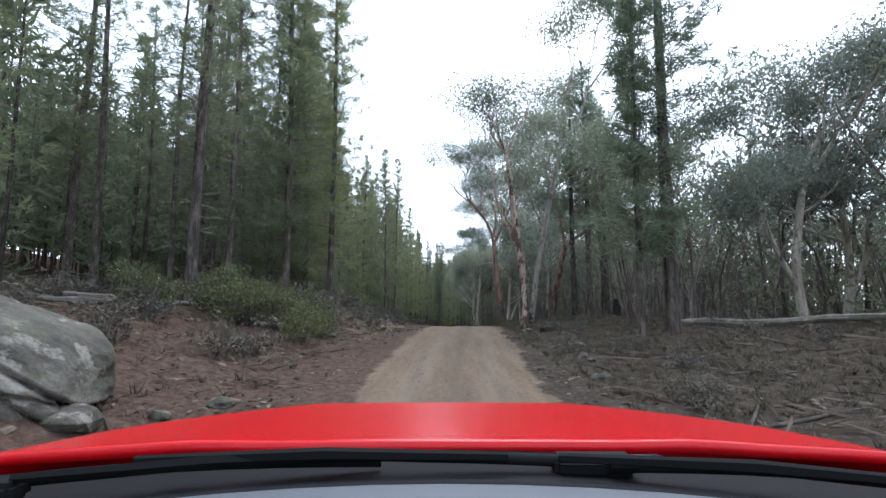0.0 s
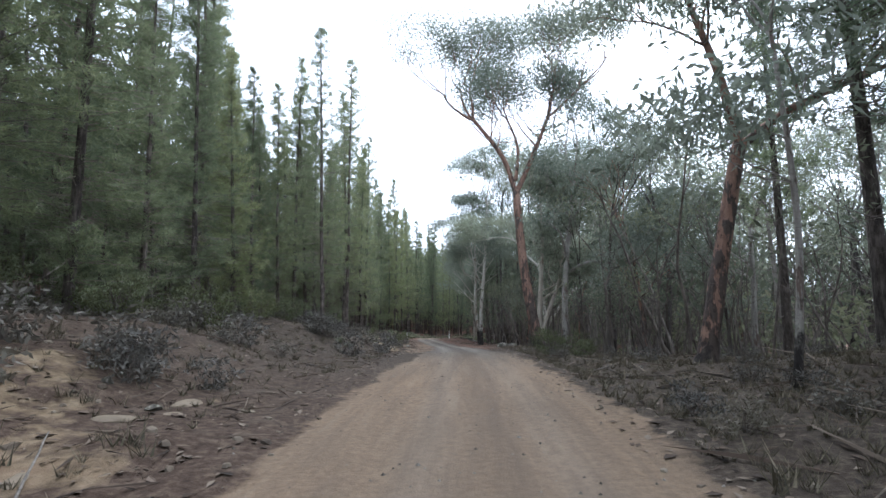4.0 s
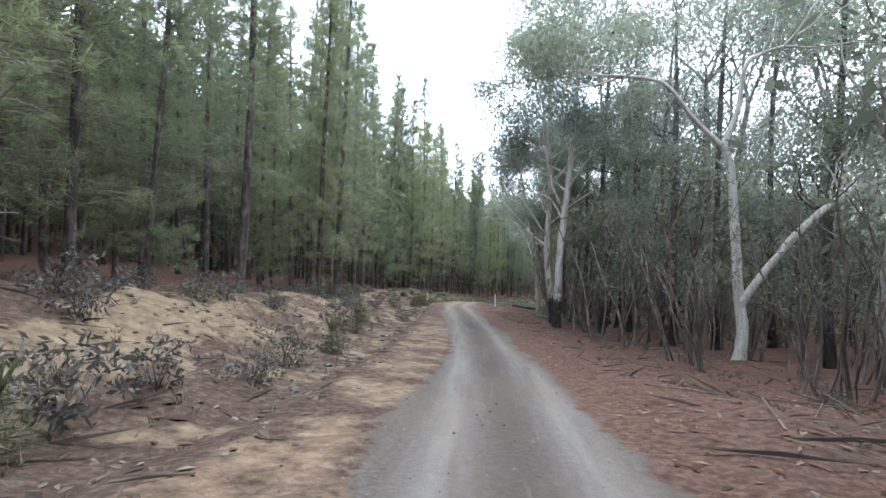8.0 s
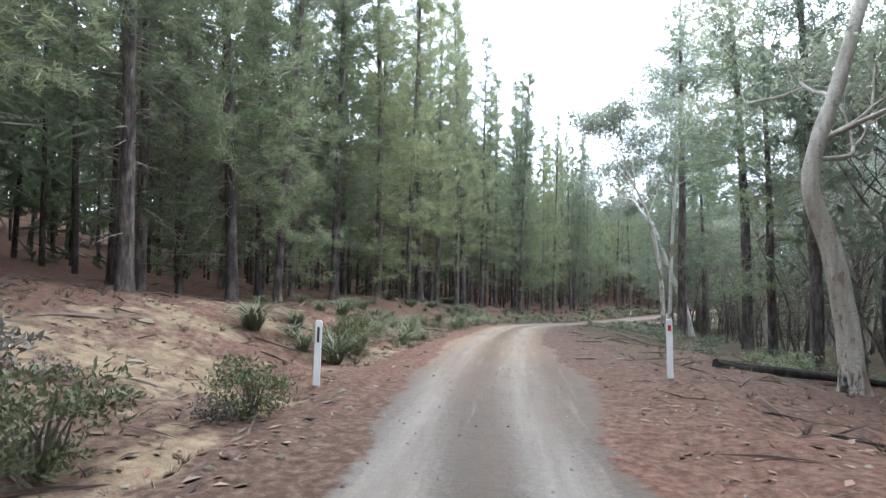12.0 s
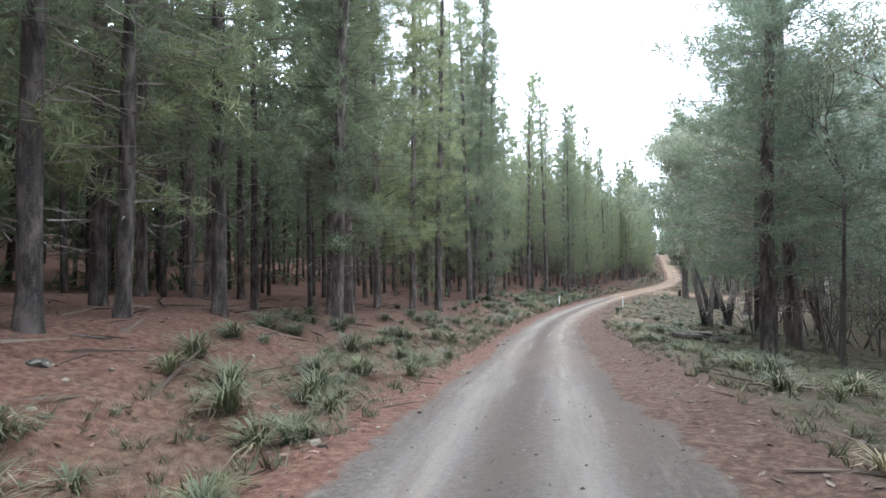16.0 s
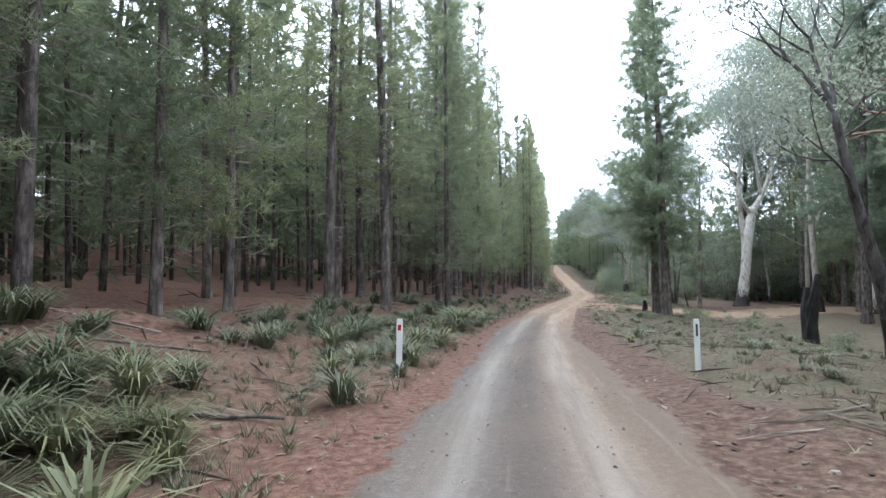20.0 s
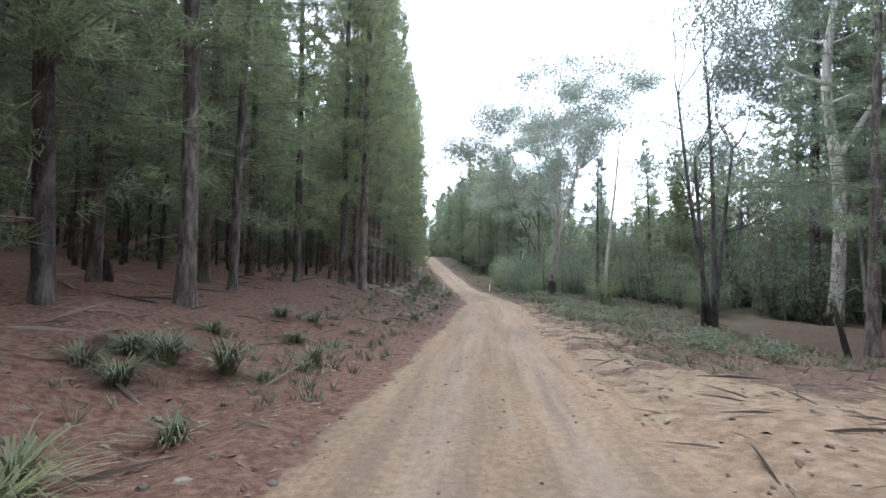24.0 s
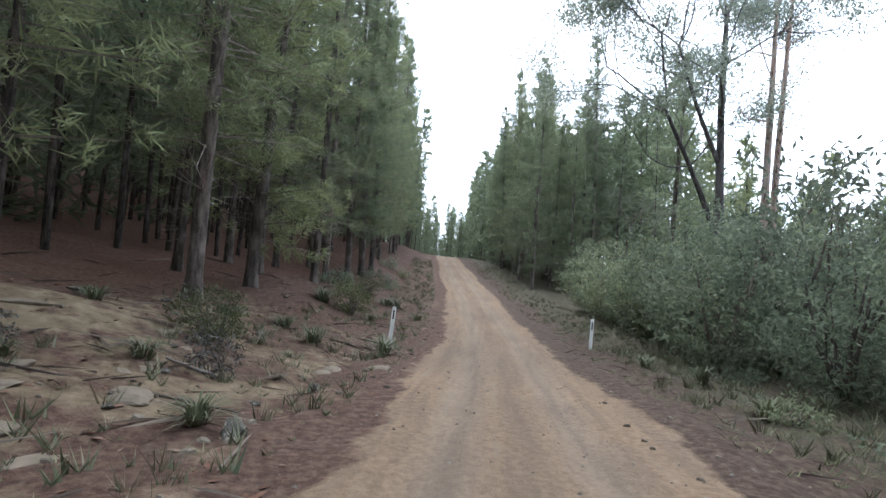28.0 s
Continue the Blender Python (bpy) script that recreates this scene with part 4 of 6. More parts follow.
def gum_at(x, y, label, seed, stems, bark, **kw):
    spot_taken.append((x, y))
    open_lines.append((float(road_x(y - 20)) + 1.5, y - 20, x, y))
    return stand(make_gum("gum_tree", label, seed, stems, bark, **kw), x, y)


gum_at(3.35, 21.5, "gum with pink and brown patchy bark over a charred foot", 101,
       [([(0, 0, 0, .165), (-.06, 0, 2.4, .145), (-.32, .1, 4.8, .125), (-.6, .2, 7.6, .08)], True, 1.3),
        ([(-.2, 0, 3.7, .075), (-.55, .1, 4.3, .065), (-.95, .2, 5.2, .055), (-1.2, .3, 6.8, .04)], False, 1.2)], GUM_PINK, leaves=26, size=0.13, lift=0.16, spread=0.7, sides=1)
gum_at(4.2, 24.9, "smooth grey gum leaning over the verge", 102,
       [([(0, 0, 0, .14), (.3, 0, 2.5, .13), (.9, .1, 5.5, .12), (1.7, .2, 9.0, .09)], True, 2.8)], GUM_GREY)
gum_at(7.2, 35.4, "leaning gum with a dark rough foot and a forked crown", 103,
       [([(0, 0, 0, .24), (.5, 0, 2.5, .2), (1.2, 0, 5.6, .17)], True, 0),
        ([(1.2, 0, 5.5, .13), (1.0, .3, 7.5, .11), (.4, .4, 9.5, .08)], False, 2.4),
        ([(1.2, 0, 5.5, .12), (2.4, -.2, 6.4, .10), (4.2, -.4, 7.2, .08)], False, 2.2)], GUM_BROWN)
gum_at(5.95, 30.3, "thin crooked pale gum sapling", 104, [([(0, 0, 0, .06), (.2, 0, 2.5, .05), (.1, .1, 5.5, .035)], True, 1.5)], GUM_GREY, depth=2)
gum_at(6.0, 50.4, "large brown-barked gum with a wide forked crown", 105,
       [([(0, 0, 0, .33), (-.45, .2, 2.6, .27), (-.75, .5, 5.5, .23), (-.9, .9, 8.8, .21)], True, 0),
        ([(-.9, .9, 8.6, .16), (-1.6, 1, 10.8, .13), (-3.2, 1.1, 13.0, .10)], False, 2.4),
        ([(-.9, .9, 8.6, .15), (.1, .8, 10.8, .13), (1.0, .7, 13.0, .10)], False, 2.4),
        ([(-.9, .9, 9.4, .10), (-.6, 1.8, 11.6, .08), (-1.0, 2.8, 13.6, .06)], False, 2.2)], GUM_BROWN, depth=4, clump_r=1.1, leaves=36, size=0.15, lift=0.16)
gum_at(7.9, 52.8, "tall grey gum with twisting limbs", 106,
       [([(0, 0, 0, .2), (.1, 0, 3, .17), (.4, .2, 6.0, .15), (.9, .3, 9.5, .11)], True, 2.6),
        ([(.3, .1, 4.6, .09), (1.6, -.3, 5.2, .08), (3.2, -.6, 4.9, .06), (4.4, -.8, 5.6, .045)], False, 1.5)], GUM_GREY)
gum_at(6.6, 54.5, "white gum with a hollow foot and twin leaning stems", 107,
       [([(0, 0, 0, .2), (.15, 0, 1.3, .17), (.35, .1, 3.6, .14), (.6, .2, 7, .11)], True, 2.2),
        ([(.1, 0, .5, .14), (.8, 0, 2.4, .12), (1.5, .1, 4.2, .10), (1.9, .2, 6.4, .08)], False, 1.9)], GUM_CREAM)
gum_at(10.1, 68.8, "white gum forked low, one limb reaching out sideways", 108,
       [([(0, 0, 0, .21), (.1, 0, 1.2, .19), (0, .1, 2.4, .17), (-.15, .1, 4.6, .15), (-.35, .1, 7.0, .13), (-.7, .1, 7.8, .12)], True, 0),
        ([(-.7, .1, 7.7, .11), (-1.6, .1, 8.6, .09), (-2.6, .2, 9.9, .07), (-4.0, .2, 10.2, .06)], False, 1.8),
        ([(-.6, .1, 7.6, .11), (-.1, .1, 9, .09), (.2, .1, 10.6, .08), (1.4, .1, 11.2, .06)], False, 2.0),
        ([(.05, 0, 2.1, .15), (.9, -.1, 3.4, .13), (2.0, -.2, 4.8, .12), (3.4, -.3, 6.0, .11), (5.2, -.4, 6.6, .08)], False, 2.2)], GUM_SNOW, leaves=60)
gum_at(5.1, 80.2, "tall white gum with a charred foot, one of a pair", 109,
       [([(0, 0, 0, .2), (-.25, 0, 2.0, .175), (-.45, 0, 4.5, .16), (-.35, 0, 8, .14), (-.5, .1, 15, .10)], True, 2.8)], GUM_FOOT, group="pair of white gums", sides=10, low=0.5)
gum_at(5.05, 78.4, "tall white gum peeling above a burnt foot, in a pair", 110,
       [([(0, 0, 0, .24), (.05, 0, 2.0, .21), (.15, 0, 4.6, .19), (.55, .1, 8.4, .16), (1.0, .2, 15, .11)], True, 3.2),
        ([(.3, .1, 6.4, .09), (-.3, .2, 7.6, .08), (-.8, .3, 10, .07)], False, 2.4)], GUM_FOOT, group="pair of white gums", sides=7, low=0.45)
gum_at(5.05, 89.2, "slim pale gum beside a charred stem", 111,
       [([(0, 0, 0, .15), (.05, 0, 2, .13), (.1, 0, 4.2, .12), (.5, .1, 6.2, .1), (1.2, .2, 8.8, .08)], True, 2.2),
        ([(.1, 0, 4.0, .08), (-.4, 0, 5.6, .07), (-.8, 0, 8, .05)], False, 2)], GUM_CREAM)
gum_at(6.1, 96.9, "white gum with a strongly curved smooth trunk", 112,
       [([(0, 0, 0, .24), (-.15, 0, 1.6, .21), (-.4, 0, 3.0, .19), (-.75, 0, 4.2, .17), (-.6, 0, 5.2, .155), (-.2, 0, 6.4, .14), (.4, 0, 8.6, .11)], True, 2.6)], GUM_CREAM)
gum_at(11.2, 124.4, "leaning white gum with a long bent limb", 114,
       [([(0, 0, 0, .25), (-.4, .2, 2.2, .22), (-1.0, .7, 4.2, .19), (-1.7, 1.4, 6.6, .165), (-2.2, 2.2, 8.6, .15)], True, 0),
        ([(-2.2, 2.2, 8.5, .13), (-2.8, 3.3, 9.7, .10), (-3.0, 4.6, 10.6, .08), (-3.2, 6.2, 11.0, .055)], False, 1.6),
        ([(-.6, .4, 3.2, .16), (-.5, .5, 6.0, .14), (-.9, .8, 9.5, .12), (-1.5, 1.0, 13.5, .09)], False, 2.9)], GUM_SNOW)
gum_at(7.65, 117.7, "slim pale gum with two close stems among dark saplings", 115,
       [([(0, 0, 0, .15), (-.1, 0, 2.6, .13), (-.35, 0, 5.0, .115), (-.9, 0, 7.4, .09), (-1.6, 0, 9.0, .07)], True, 2.4),
        ([(.35, .2, 0, .12), (.45, .2, 4, .10), (.7, .2, 9, .08), (1.0, .3, 12, .06)], True, 2.6)], GUM_WHITE)
gum_at(33.3, 167.9, "large brown gum with a broad burnt foot beside the clearing", 132,
       [([(0, 0, 0, .5), (.15, 0, 1.4, .33), (.3, 0, 5, .28), (.5, 0, 11, .2)], True, 3.6), ([(.3, 0, 6, .14), (-1.2, 0, 8, .1), (-2.8, 0, 10.5, .08)], False, 2.8)], GUM_BROWN, leaves=34, size=.2, clump_r=1.1)
gum_at(19.6, 152.0, "gum with two charred leaning stems", 116,
       [([(0, 0, 0, .2), (-.5, 0, 2, .16), (-1.2, 0, 5, .12), (-1.5, 0, 7, .1)], True, 2.3), ([(.2, 0, 0, .18), (.4, 0, 2, .15), (.9, 0, 6, .1)], True, 2.2)], GUM_GREY)
gum_at(20.6, 146.0, "leaning gum with a charred lower trunk", 117,
       [([(0, 0, 0, .22), (.4, 0, 2.5, .18), (1.1, 0, 6, .14), (1.4, 0, 9, .1)], True, 2.6)], GUM_PINK)
gum_at(65.4, 207.4, "old white gum with a thick leaning trunk and broad limbs", 119,
       [([(0, 0, 0, .72), (.7, 0, 3.5, .56), (1.4, 0, 8.0, .5), (2.3, 0, 11.8, .44)], True, 0),
        ([(2.2, 0, 11.4, .34), (4.2, 0, 14.0, .28), (5.6, 0, 17.2, .24), (5.9, 0, 20.5, .2), (7.4, 0, 24, .15)], False, 4.5),
        ([(2.0, 0, 11.0, .26), (.6, 0, 12.6, .2), (.2, 0, 14.6, .16), (-1.2, 0, 16.4, .12)], False, 3.2),
        ([(3.6, 0, 13.4, .2), (3.0, 0, 17, .16), (2.6, 0, 21.5, .12)], False, 4.2)], GUM_FOOT, leaves=36, size=0.26, clump_r=1.3)
gum_at(77.5, 208.5, "straight pale gum trunk far among the trees", 120, [([(0, 0, 0, .3), (.1, 0, 6, .26), (.2, 0, 13, .18)], True, 4)], GUM_CREAM, size=0.34, clump_r=1.3)
gum_at(62.6, 215.1, "clump of dark slender gum stems spreading from one foot", 121,
       [([(0, 0, 0, .15), (-.8, 0, 3, .12), (-1.9, 0, 7, .09), (-2.9, 0, 12, .06)], True, 3.3), ([(.3, 0, 0, .17), (.25, 0, 3.5, .14), (.1, 0, 8, .1), (-.3, 0, 13, .07)], True, 3.3),
        ([(-.2, .3, 0, .13), (-.4, .3, 4, .1), (-1.0, .3, 9, .07)], True, 2.4), ([(.5, .2, 0, .13), (1.2, .2, 4, .11), (2.4, .2, 10, .07)], True, 3.2)],
       CHAR_STEM, depth=3, leaves=84, size=.15, clump_r=1.1)
gum_at(72.7, 238.2, "tall gum with a black charred foot and steep twin limbs", 122,
       [([(0, 0, 0, .42), (.35, 0, 2.4, .33), (.65, 0, 4.4, .28), (.86, 0, 6.3, .17)], True, 0),
        ([(.80, 0, 5.3, .2), (.75, 0, 9, .17), (.9, 0, 14.5, .13)], False, 3.8),
        ([(.80, 0, 5.3, .2), (2.2, .2, 9.2, .16), (4.0, .4, 13.5, .12)], False, 3.8),
        ([(.75, 0, 7.2, .12), (-.9, 0, 9.2, .1), (-3.4, 0, 10.8, .08)], False, 3.3)], GUM_CHARRED, depth=4, leaves=48, size=.2, clump_r=1.0)
gum_at(70.4, 229.2, "slender cream gum leaning out to the side", 123,
       [([(0, 0, 0, .16), (.2, 0, 3, .14), (1.0, .3, 6.5, .12), (1.9, .6, 10, .09), (2.6, .8, 14, .06)], True, 3.4)], GUM_CREAM, leaves=110, size=.16, clump_r=1.15)
gum_at(88.6, 258.0, "tall airy gum with dark limbs and fine grey foliage", 124,
       [([(0, 0, 0, .3), (.1, 0, 5, .24), (0, 0, 12, .17), (.2, 0, 17, .11)], True, 4.2), ([(.1, 0, 5, .16), (-1.8, 0, 8, .12), (-4.0, 0, 11, .08)], False, 3.4),
        ([(0, 0, 9, .13), (-1.2, .5, 12, .1), (-2.6, .6, 15, .07)], False, 3.4)], CHAR_STEM, leaves=130, size=.18, clump_r=1.15)
gum_at(91.0, 257.2, "pair of tall brown gum stems above the wattles", 125,
       [([(0, 0, 0, .24), (.1, 0, 6, .2), (.5, 0, 13, .15), (.8, 0, 18, .1)], True, 3.4), ([(.5, 0, 0, .22), (.9, 0, 7, .18), (1.6, 0, 14, .13), (2.2, 0, 19, .09)], True, 3.2)], GUM_PINK, leaves=110, size=.18, clump_r=1.05)
gum_at(25.1, 158.5, "charred gum with a leaning trunk and pale upper limbs", 126,
       [([(0, 0, 0, .3), (.5, 0, 2.0, .24), (.9, 0, 4.4, .2), (1.0, 0, 7.5, .15)], True, 2.8), ([(.2, 0, .2, .2), (-.5, 0, 2.4, .15), (-1.0, 0, 5.5, .11)], True, 2.4)], GUM_CHARRED, leaves=26, size=.18, clump_r=1.0)
gum_at(28.0, 157.8, "large gum with a wide burnt foot and brown trunk", 127,
       [([(0, 0, 0, .55), (.1, 0, 1.6, .34), (.1, 0, 4.5, .3), (.0, 0, 9, .24)], True, 3.4), ([(.1, 0, 5.5, .16), (-1.4, 0, 7.5, .12), (-2.8, 0, 9.5, .09)], False, 2.8)], GUM_BROWN, leaves=28, size=.19, clump_r=1.05)
gum_at(37.2, 163.4, "white gum leaning over a charred foot", 128,
       [([(0, 0, 0, .34), (.3, 0, 2.5, .28), (.9, 0, 6.5, .22), (2.0, 0, 11, .15)], True, 3.2)], GUM_WHITE, leaves=34, size=.2, clump_r=1.1)
gum_at(31.4, 170.8, "thin leaning charred gum in the clearing", 129,
       [([(0, 0, 0, .3), (-.6, 0, 2.2, .2), (-1.6, 0, 5.0, .14), (-2.3, 0, 7.5, .1)], True, 2.4)], CHAR_STEM, leaves=26, size=.18)
gum_at(14.2, 20.5, "white gum at the back of the dark woodland", 130, [([(0, 0, 0, .2), (-.2, 0, 2.5, .17), (.3, 0, 5.5, .13)], True, 2.4), ([(-.1, 0, 1.4, .12), (-1.0, 0, 3.2, .1), (-1.5, 0, 5.2, .07)], False, 2.0)], GUM_CREAM)
gum_at(16.6, 21.5, "white gum at the back of the dark woodland", 131, [([(0, 0, 0, .2), (.3, 0, 2.2, .16), (.2, 0, 5.0, .12)], True, 2.4), ([(.2, 0, 1.2, .12), (1.0, 0, 2.8, .1), (1.3, 0, 4.6, .07)], False, 2.0)], GUM_CREAM)

# mixed gums behind the verge
for y in (150, 158, 165, 172, 178, 184):
    open_lines.append((float(road_x(y)), y, 65.4, 207.4))
    open_lines.append((float(road_x(y)), y, 68.0, 206.5))
rng = random.Random(77)
back_gums = []
for i, (bark, h) in enumerate(((GUM_GREY, 6.5), (CHAR_STEM, 7.5), (GUM_BROWN, 5.5), (GUM_CREAM, 7.0), (CHAR_STEM, 8.0))):
    r2 = random.Random(300 + i)
    a, b = r2.uniform(-.5, .5), r2.uniform(-.5, .5)
    back_gums.append(make_gum("gum_tree", ("grey", "dark-barked", "brown", "cream", "slender dark-barked")[i] + " gum in the mixed woodland", 300 + i,
                              [([(0, 0, 0, .15), (a, 0, h * .3, .13), (a + b, .2, h * .65, .11), (b, .3, h, .08)], True, 2.4)], bark, group="woodland gums", leaves=44, size=0.15, clump_r=0.9))
tall_gums = [make_gum("gum_tree", "tall pale gum with a spreading crown beyond the clearing", 330 + i,
                      [([(0, 0, 0, .32), (.3, 0, 6, .27), (-.2 + i * .6, .2, 12, .22), (.2, .3, 16 + i, .16)], True, 4.8), ([(.1, 0, 8, .16), (1.8 - 3 * i, .3, 11, .12), (3.4 - 6 * i, .4, 14, .09)], False, 4.2)],
                      (GUM_WHITE, GUM_CHARRED)[i], group="woodland gums", leaves=44, size=0.32, clump_r=1.6) for i in range(2)]
for x, y, k, sc in ((72.3, 213.4, 0, 1.25), (61.5, 195.3, 1, 1.0), (63.3, 191.6, 0, 1.2), (80.8, 211.9, 1, 1.3), (66, 184, 1, 1.1), (57, 176, 0, 1.1), (46, 171, 1, 0.9)):
    spot_taken.append((x, y))
    plant(tall_gums[k], x, y, rng.uniform(0, 360), sc)
dark_gums = [make_gum("gum_tree", "tall straight dark-barked gum with airy boughs up its trunk", 350 + i,
                      [([(0, 0, 0, .15 + .04 * i), (.1 - .3 * i, 0, 5, .13 + .04 * i), (.2, .1, 10, .11 + .02 * i), (-.2 + .5 * i, .2, 16, .06)], True, 1.7)],
                      CHAR_STEM, group="woodland gums", leaves=26, size=0.14, clump_r=0.85, sides=13, low=0.72, spread=0.8) for i in range(2)]
for x, y, k, sc in ((7.4, 78.2, 0, 1.0), (9.95, 74.8, 1, 1.0), (11.8, 74.7, 0, 1.05), (10.5, 77.9, 0, 0.95), (9.1, 79.2, 0, 0.9), (17.4, 86.5, 1, 1.1), (13.6, 81.5, 1, 1.0), (8.7, 84.6, 0, 1.0), (14.5, 71.0, 1, 1.0), (15.2, 76.5, 0, 1.1)):
    spot_taken.append((x, y))
    plant(dark_gums[k], x, y, rng.uniform(0, 360), sc)
for x, y, k, sc in ((51.1, 184.5, 4, 0.9), (60.5, 187.0, 4, 1.05), (56.0, 182.0, 4, 0.95), (68.0, 196.0, 4, 1.1), (76.0, 216.0, 4, 1.1), (47.0, 176.5, 4, 0.8), (79.0, 205.0, 4, 1.1)):
    spot_taken.append((x, y))
    plant(native_pines[k], x, y, rng.uniform(0, 360), sc)
scrub = []
for i in range(6):
    r2 = random.Random(400 + i)
    a = r2.uniform(-.6, .6)
    h = r2.uniform(2.6, 4.2)
    scrub.append(make_gum("sapling", "thin dark crooked sapling with sparse olive leaves", 400 + i,
                          [([(0, 0, 0, .05), (a * .5, .1, h * .5, .042), (a, r2.uniform(-.4, .4), h, .03)], True, 1.3)], SCRUB_BARK, SCRUB_LEAF, "woodland saplings",
                          depth=2, leaves=13, size=0.12, clump_r=0.6, lift=0.05, spread=0.8, sides=4, low=0.45))
def right_edge(y):
    """How far right of the track the woodland begins."""
    return float(np.interp(y, [-10, 12, 20, 40, 60, 80, 93, 100, 118, 126, 140, 158, 172, 185, 205, 215, 225, 245, 270], [11, 10, 7, 7, 6.5, 5.6, 7, 11, 11, 8.5, 8.5, 12, 22, 30, 32, 20, 13, 8, 8]))


scrub_spots, scrub_protos = [], []
for i in range(6):
    r2 = random.Random(440 + i)
    a = r2.uniform(-.7, .7)
    h = r2.uniform(2.8, 5.5)
    tk, wd, lf = gum_meshes(440 + i, [([(0, 0, -.2, .06 + .02 * (i % 3)), (a * .5, .1, h * .5, .05), (a, r2.uniform(-.4, .4), h, .035)], True, 1.6 + .3 * (i % 2))],
                            depth=1, leaves=12, size=0.4, clump_r=1.0, lift=0.1, spread=0.65, thick=1)
    scrub_protos.append(flat_proto((tk[0][0], 0), (wd, 0), (lf, 1)))


def woodland(y0, y1, step, depth_rows, gum_share, near_rows):
    y = y0
    while y < y1:
        fall = 1 / float(np.interp(y, FINE_Y, FINE_COS))
        for k in range(depth_rows):
            s = right_edge(y) + k * (1.9 if k < near_rows else 2.8) + rng.uniform(-1, 1)
            yy = y + rng.uniform(-1.2, 1.2)
            x = float(road_x(yy)) + s * fall
            if not in_the_open(x, yy) or not free_spot(x, yy, 1.0):
                continue
            if k > (0 if yy < 215 else 3) and rng.random() < gum_share and k < 6 and yy < 244:
                plant(back_gums[rng.randrange(5)], x, yy, rng.uniform(0, 360), rng.uniform(0.9, 1.5) * (1.3 if yy > 165 else 0.62 if yy < 40 else 0.75 if yy < 75 else 1.0))
            elif k < near_rows and rng.random() < (0.5 if 40 < yy < 112 else 1.0):
                plant(scrub[rng.randrange(6)], x, yy, rng.uniform(0, 360), rng.uniform(0.75, 1.35), lean=rng.uniform(-8, 8))
            else:
                scrub_spots.append((x, yy, rng.randrange(6), rng.uniform(0, 6.28), rng.uniform(0.8, 1.5)))
        y += step


woodland(-4, 16, 3.4, 8, 0.12, 3)
woodland(16, 40, 2.8, 11, 0.16, 3)
woodland(40, 128, 2.4, 12, 0.2, 4)
woodland(128, 200, 3.2, 11, 0.22, 3)
woodland(200, 262, 3.2, 11, 0.22, 2)
# bare crooked stems crowding the woodland's edge
stem_protos = []
for i in range(6):
    q = random.Random(430 + i)
    wd = Wood()
    for k in range(3):
        a = q.uniform(0, 6.283)
        h = q.uniform(2.4, 6.5)
        foot = (math.cos(a) * 0.25 * k, math.sin(a) * 0.25 * k, -0.2)
        pts = bend_line(q, foot, (q.uniform(-0.45, 0.45), q.uniform(-0.45, 0.45), 1), h, 7, 0.3, 0.1)
        r0 = q.uniform(0.025, 0.06)
        wd.tube(pts, [r0 * (1 - 0.11 * j) for j in range(8)], 5)
        for j in (3, 4, 5, 6):
            tw = bend_line(q, pts[j], (q.gauss(0, 1), q.gauss(0, 1), 0.5), q.uniform(0.5, 1.6), 3, 0.3, 0.1)
            wd.tube(tw, (r0 * 0.4, r0 * 0.3, r0 * 0.2, 0.004), 3)
    stem_protos.append(flat_proto((wd, 0)))
stem_spots = []
for y0, y1, n in ((4, 42, 60), (42, 112, 140), (112, 150, 50), (150, 205, 50)):
    for _ in range(n):
        yy = rng.uniform(y0, y1)
        x = float(road_x(yy)) + (right_edge(yy) + 13 * rng.random() ** 1.4) / float(np.interp(yy, FINE_Y, FINE_COS))
        if in_the_open(x, yy, 0.9):
            stem_spots.append((x, yy, rng.randrange(6), rng.uniform(0, 6.28), rng.uniform(0.75, 1.3)))
stems = joined("stem_thicket", stem_protos, stem_spots, "thicket of thin bare crooked grey stems")
stems.data.materials.append(STEM_BARK)
thicket_protos = []
for i in range(4):
    q = random.Random(460 + i)
    wd, lf = Wood(), Leaves()
    for _ in range(10):
        a = q.uniform(0, 6.283)
        wd.tube([np.zeros(3), np.array([math.cos(a) * q.uniform(.3, 1.1), math.sin(a) * q.uniform(.3, 1.1), q.uniform(1.2, 2.6)])], (0.03, 0.012), 3)
    for _ in range(20):
        d = rand_dir(q)
        clump(lf, q, np.array([d[0] * 1.3, d[1] * 1.3, 1.2 + d[2] * 1.1]), 0.55, 9, 0.32, 0.2)
    thicket_protos.append(flat_proto((wd, 0), (lf, 1)))
thicket_spots = []
for _ in range(620):
    yy = rng.uniform(-6, 275)
    off = right_edge(yy) + 5 + 32 * rng.random() ** 0.8
    thicket_spots.append((float(road_x(yy)) + off / float(np.interp(yy, FINE_Y, FINE_COS)), yy, rng.randrange(4), rng.uniform(0, 6.28), rng.uniform(0.7, 1.7)))
thicket = joined("far_thicket", thicket_protos, thicket_spots, "low brushy thicket under the woodland")
thicket.data.materials.append(SCRUB_BARK)
thicket.data.materials.append(SCRUB_LEAF)
wattle_protos = []
for i in range(4):
    wd, lf = bush_shape(470 + i, 3.4, 4.6, 60, 10, 0.26, 9, 0.4)
    wattle_protos.append(flat_proto((wd, 0), (lf, 1)))
wattle_spots = []
for _ in range(190):
    yy = rng.uniform(214, 275)
    wattle_spots.append((float(road_x(yy)) + rng.uniform(15.5, 36) / float(np.interp(yy, FINE_Y, FINE_COS)), yy, rng.randrange(4), rng.uniform(0, 6.28), rng.uniform(0.8, 1.5)))
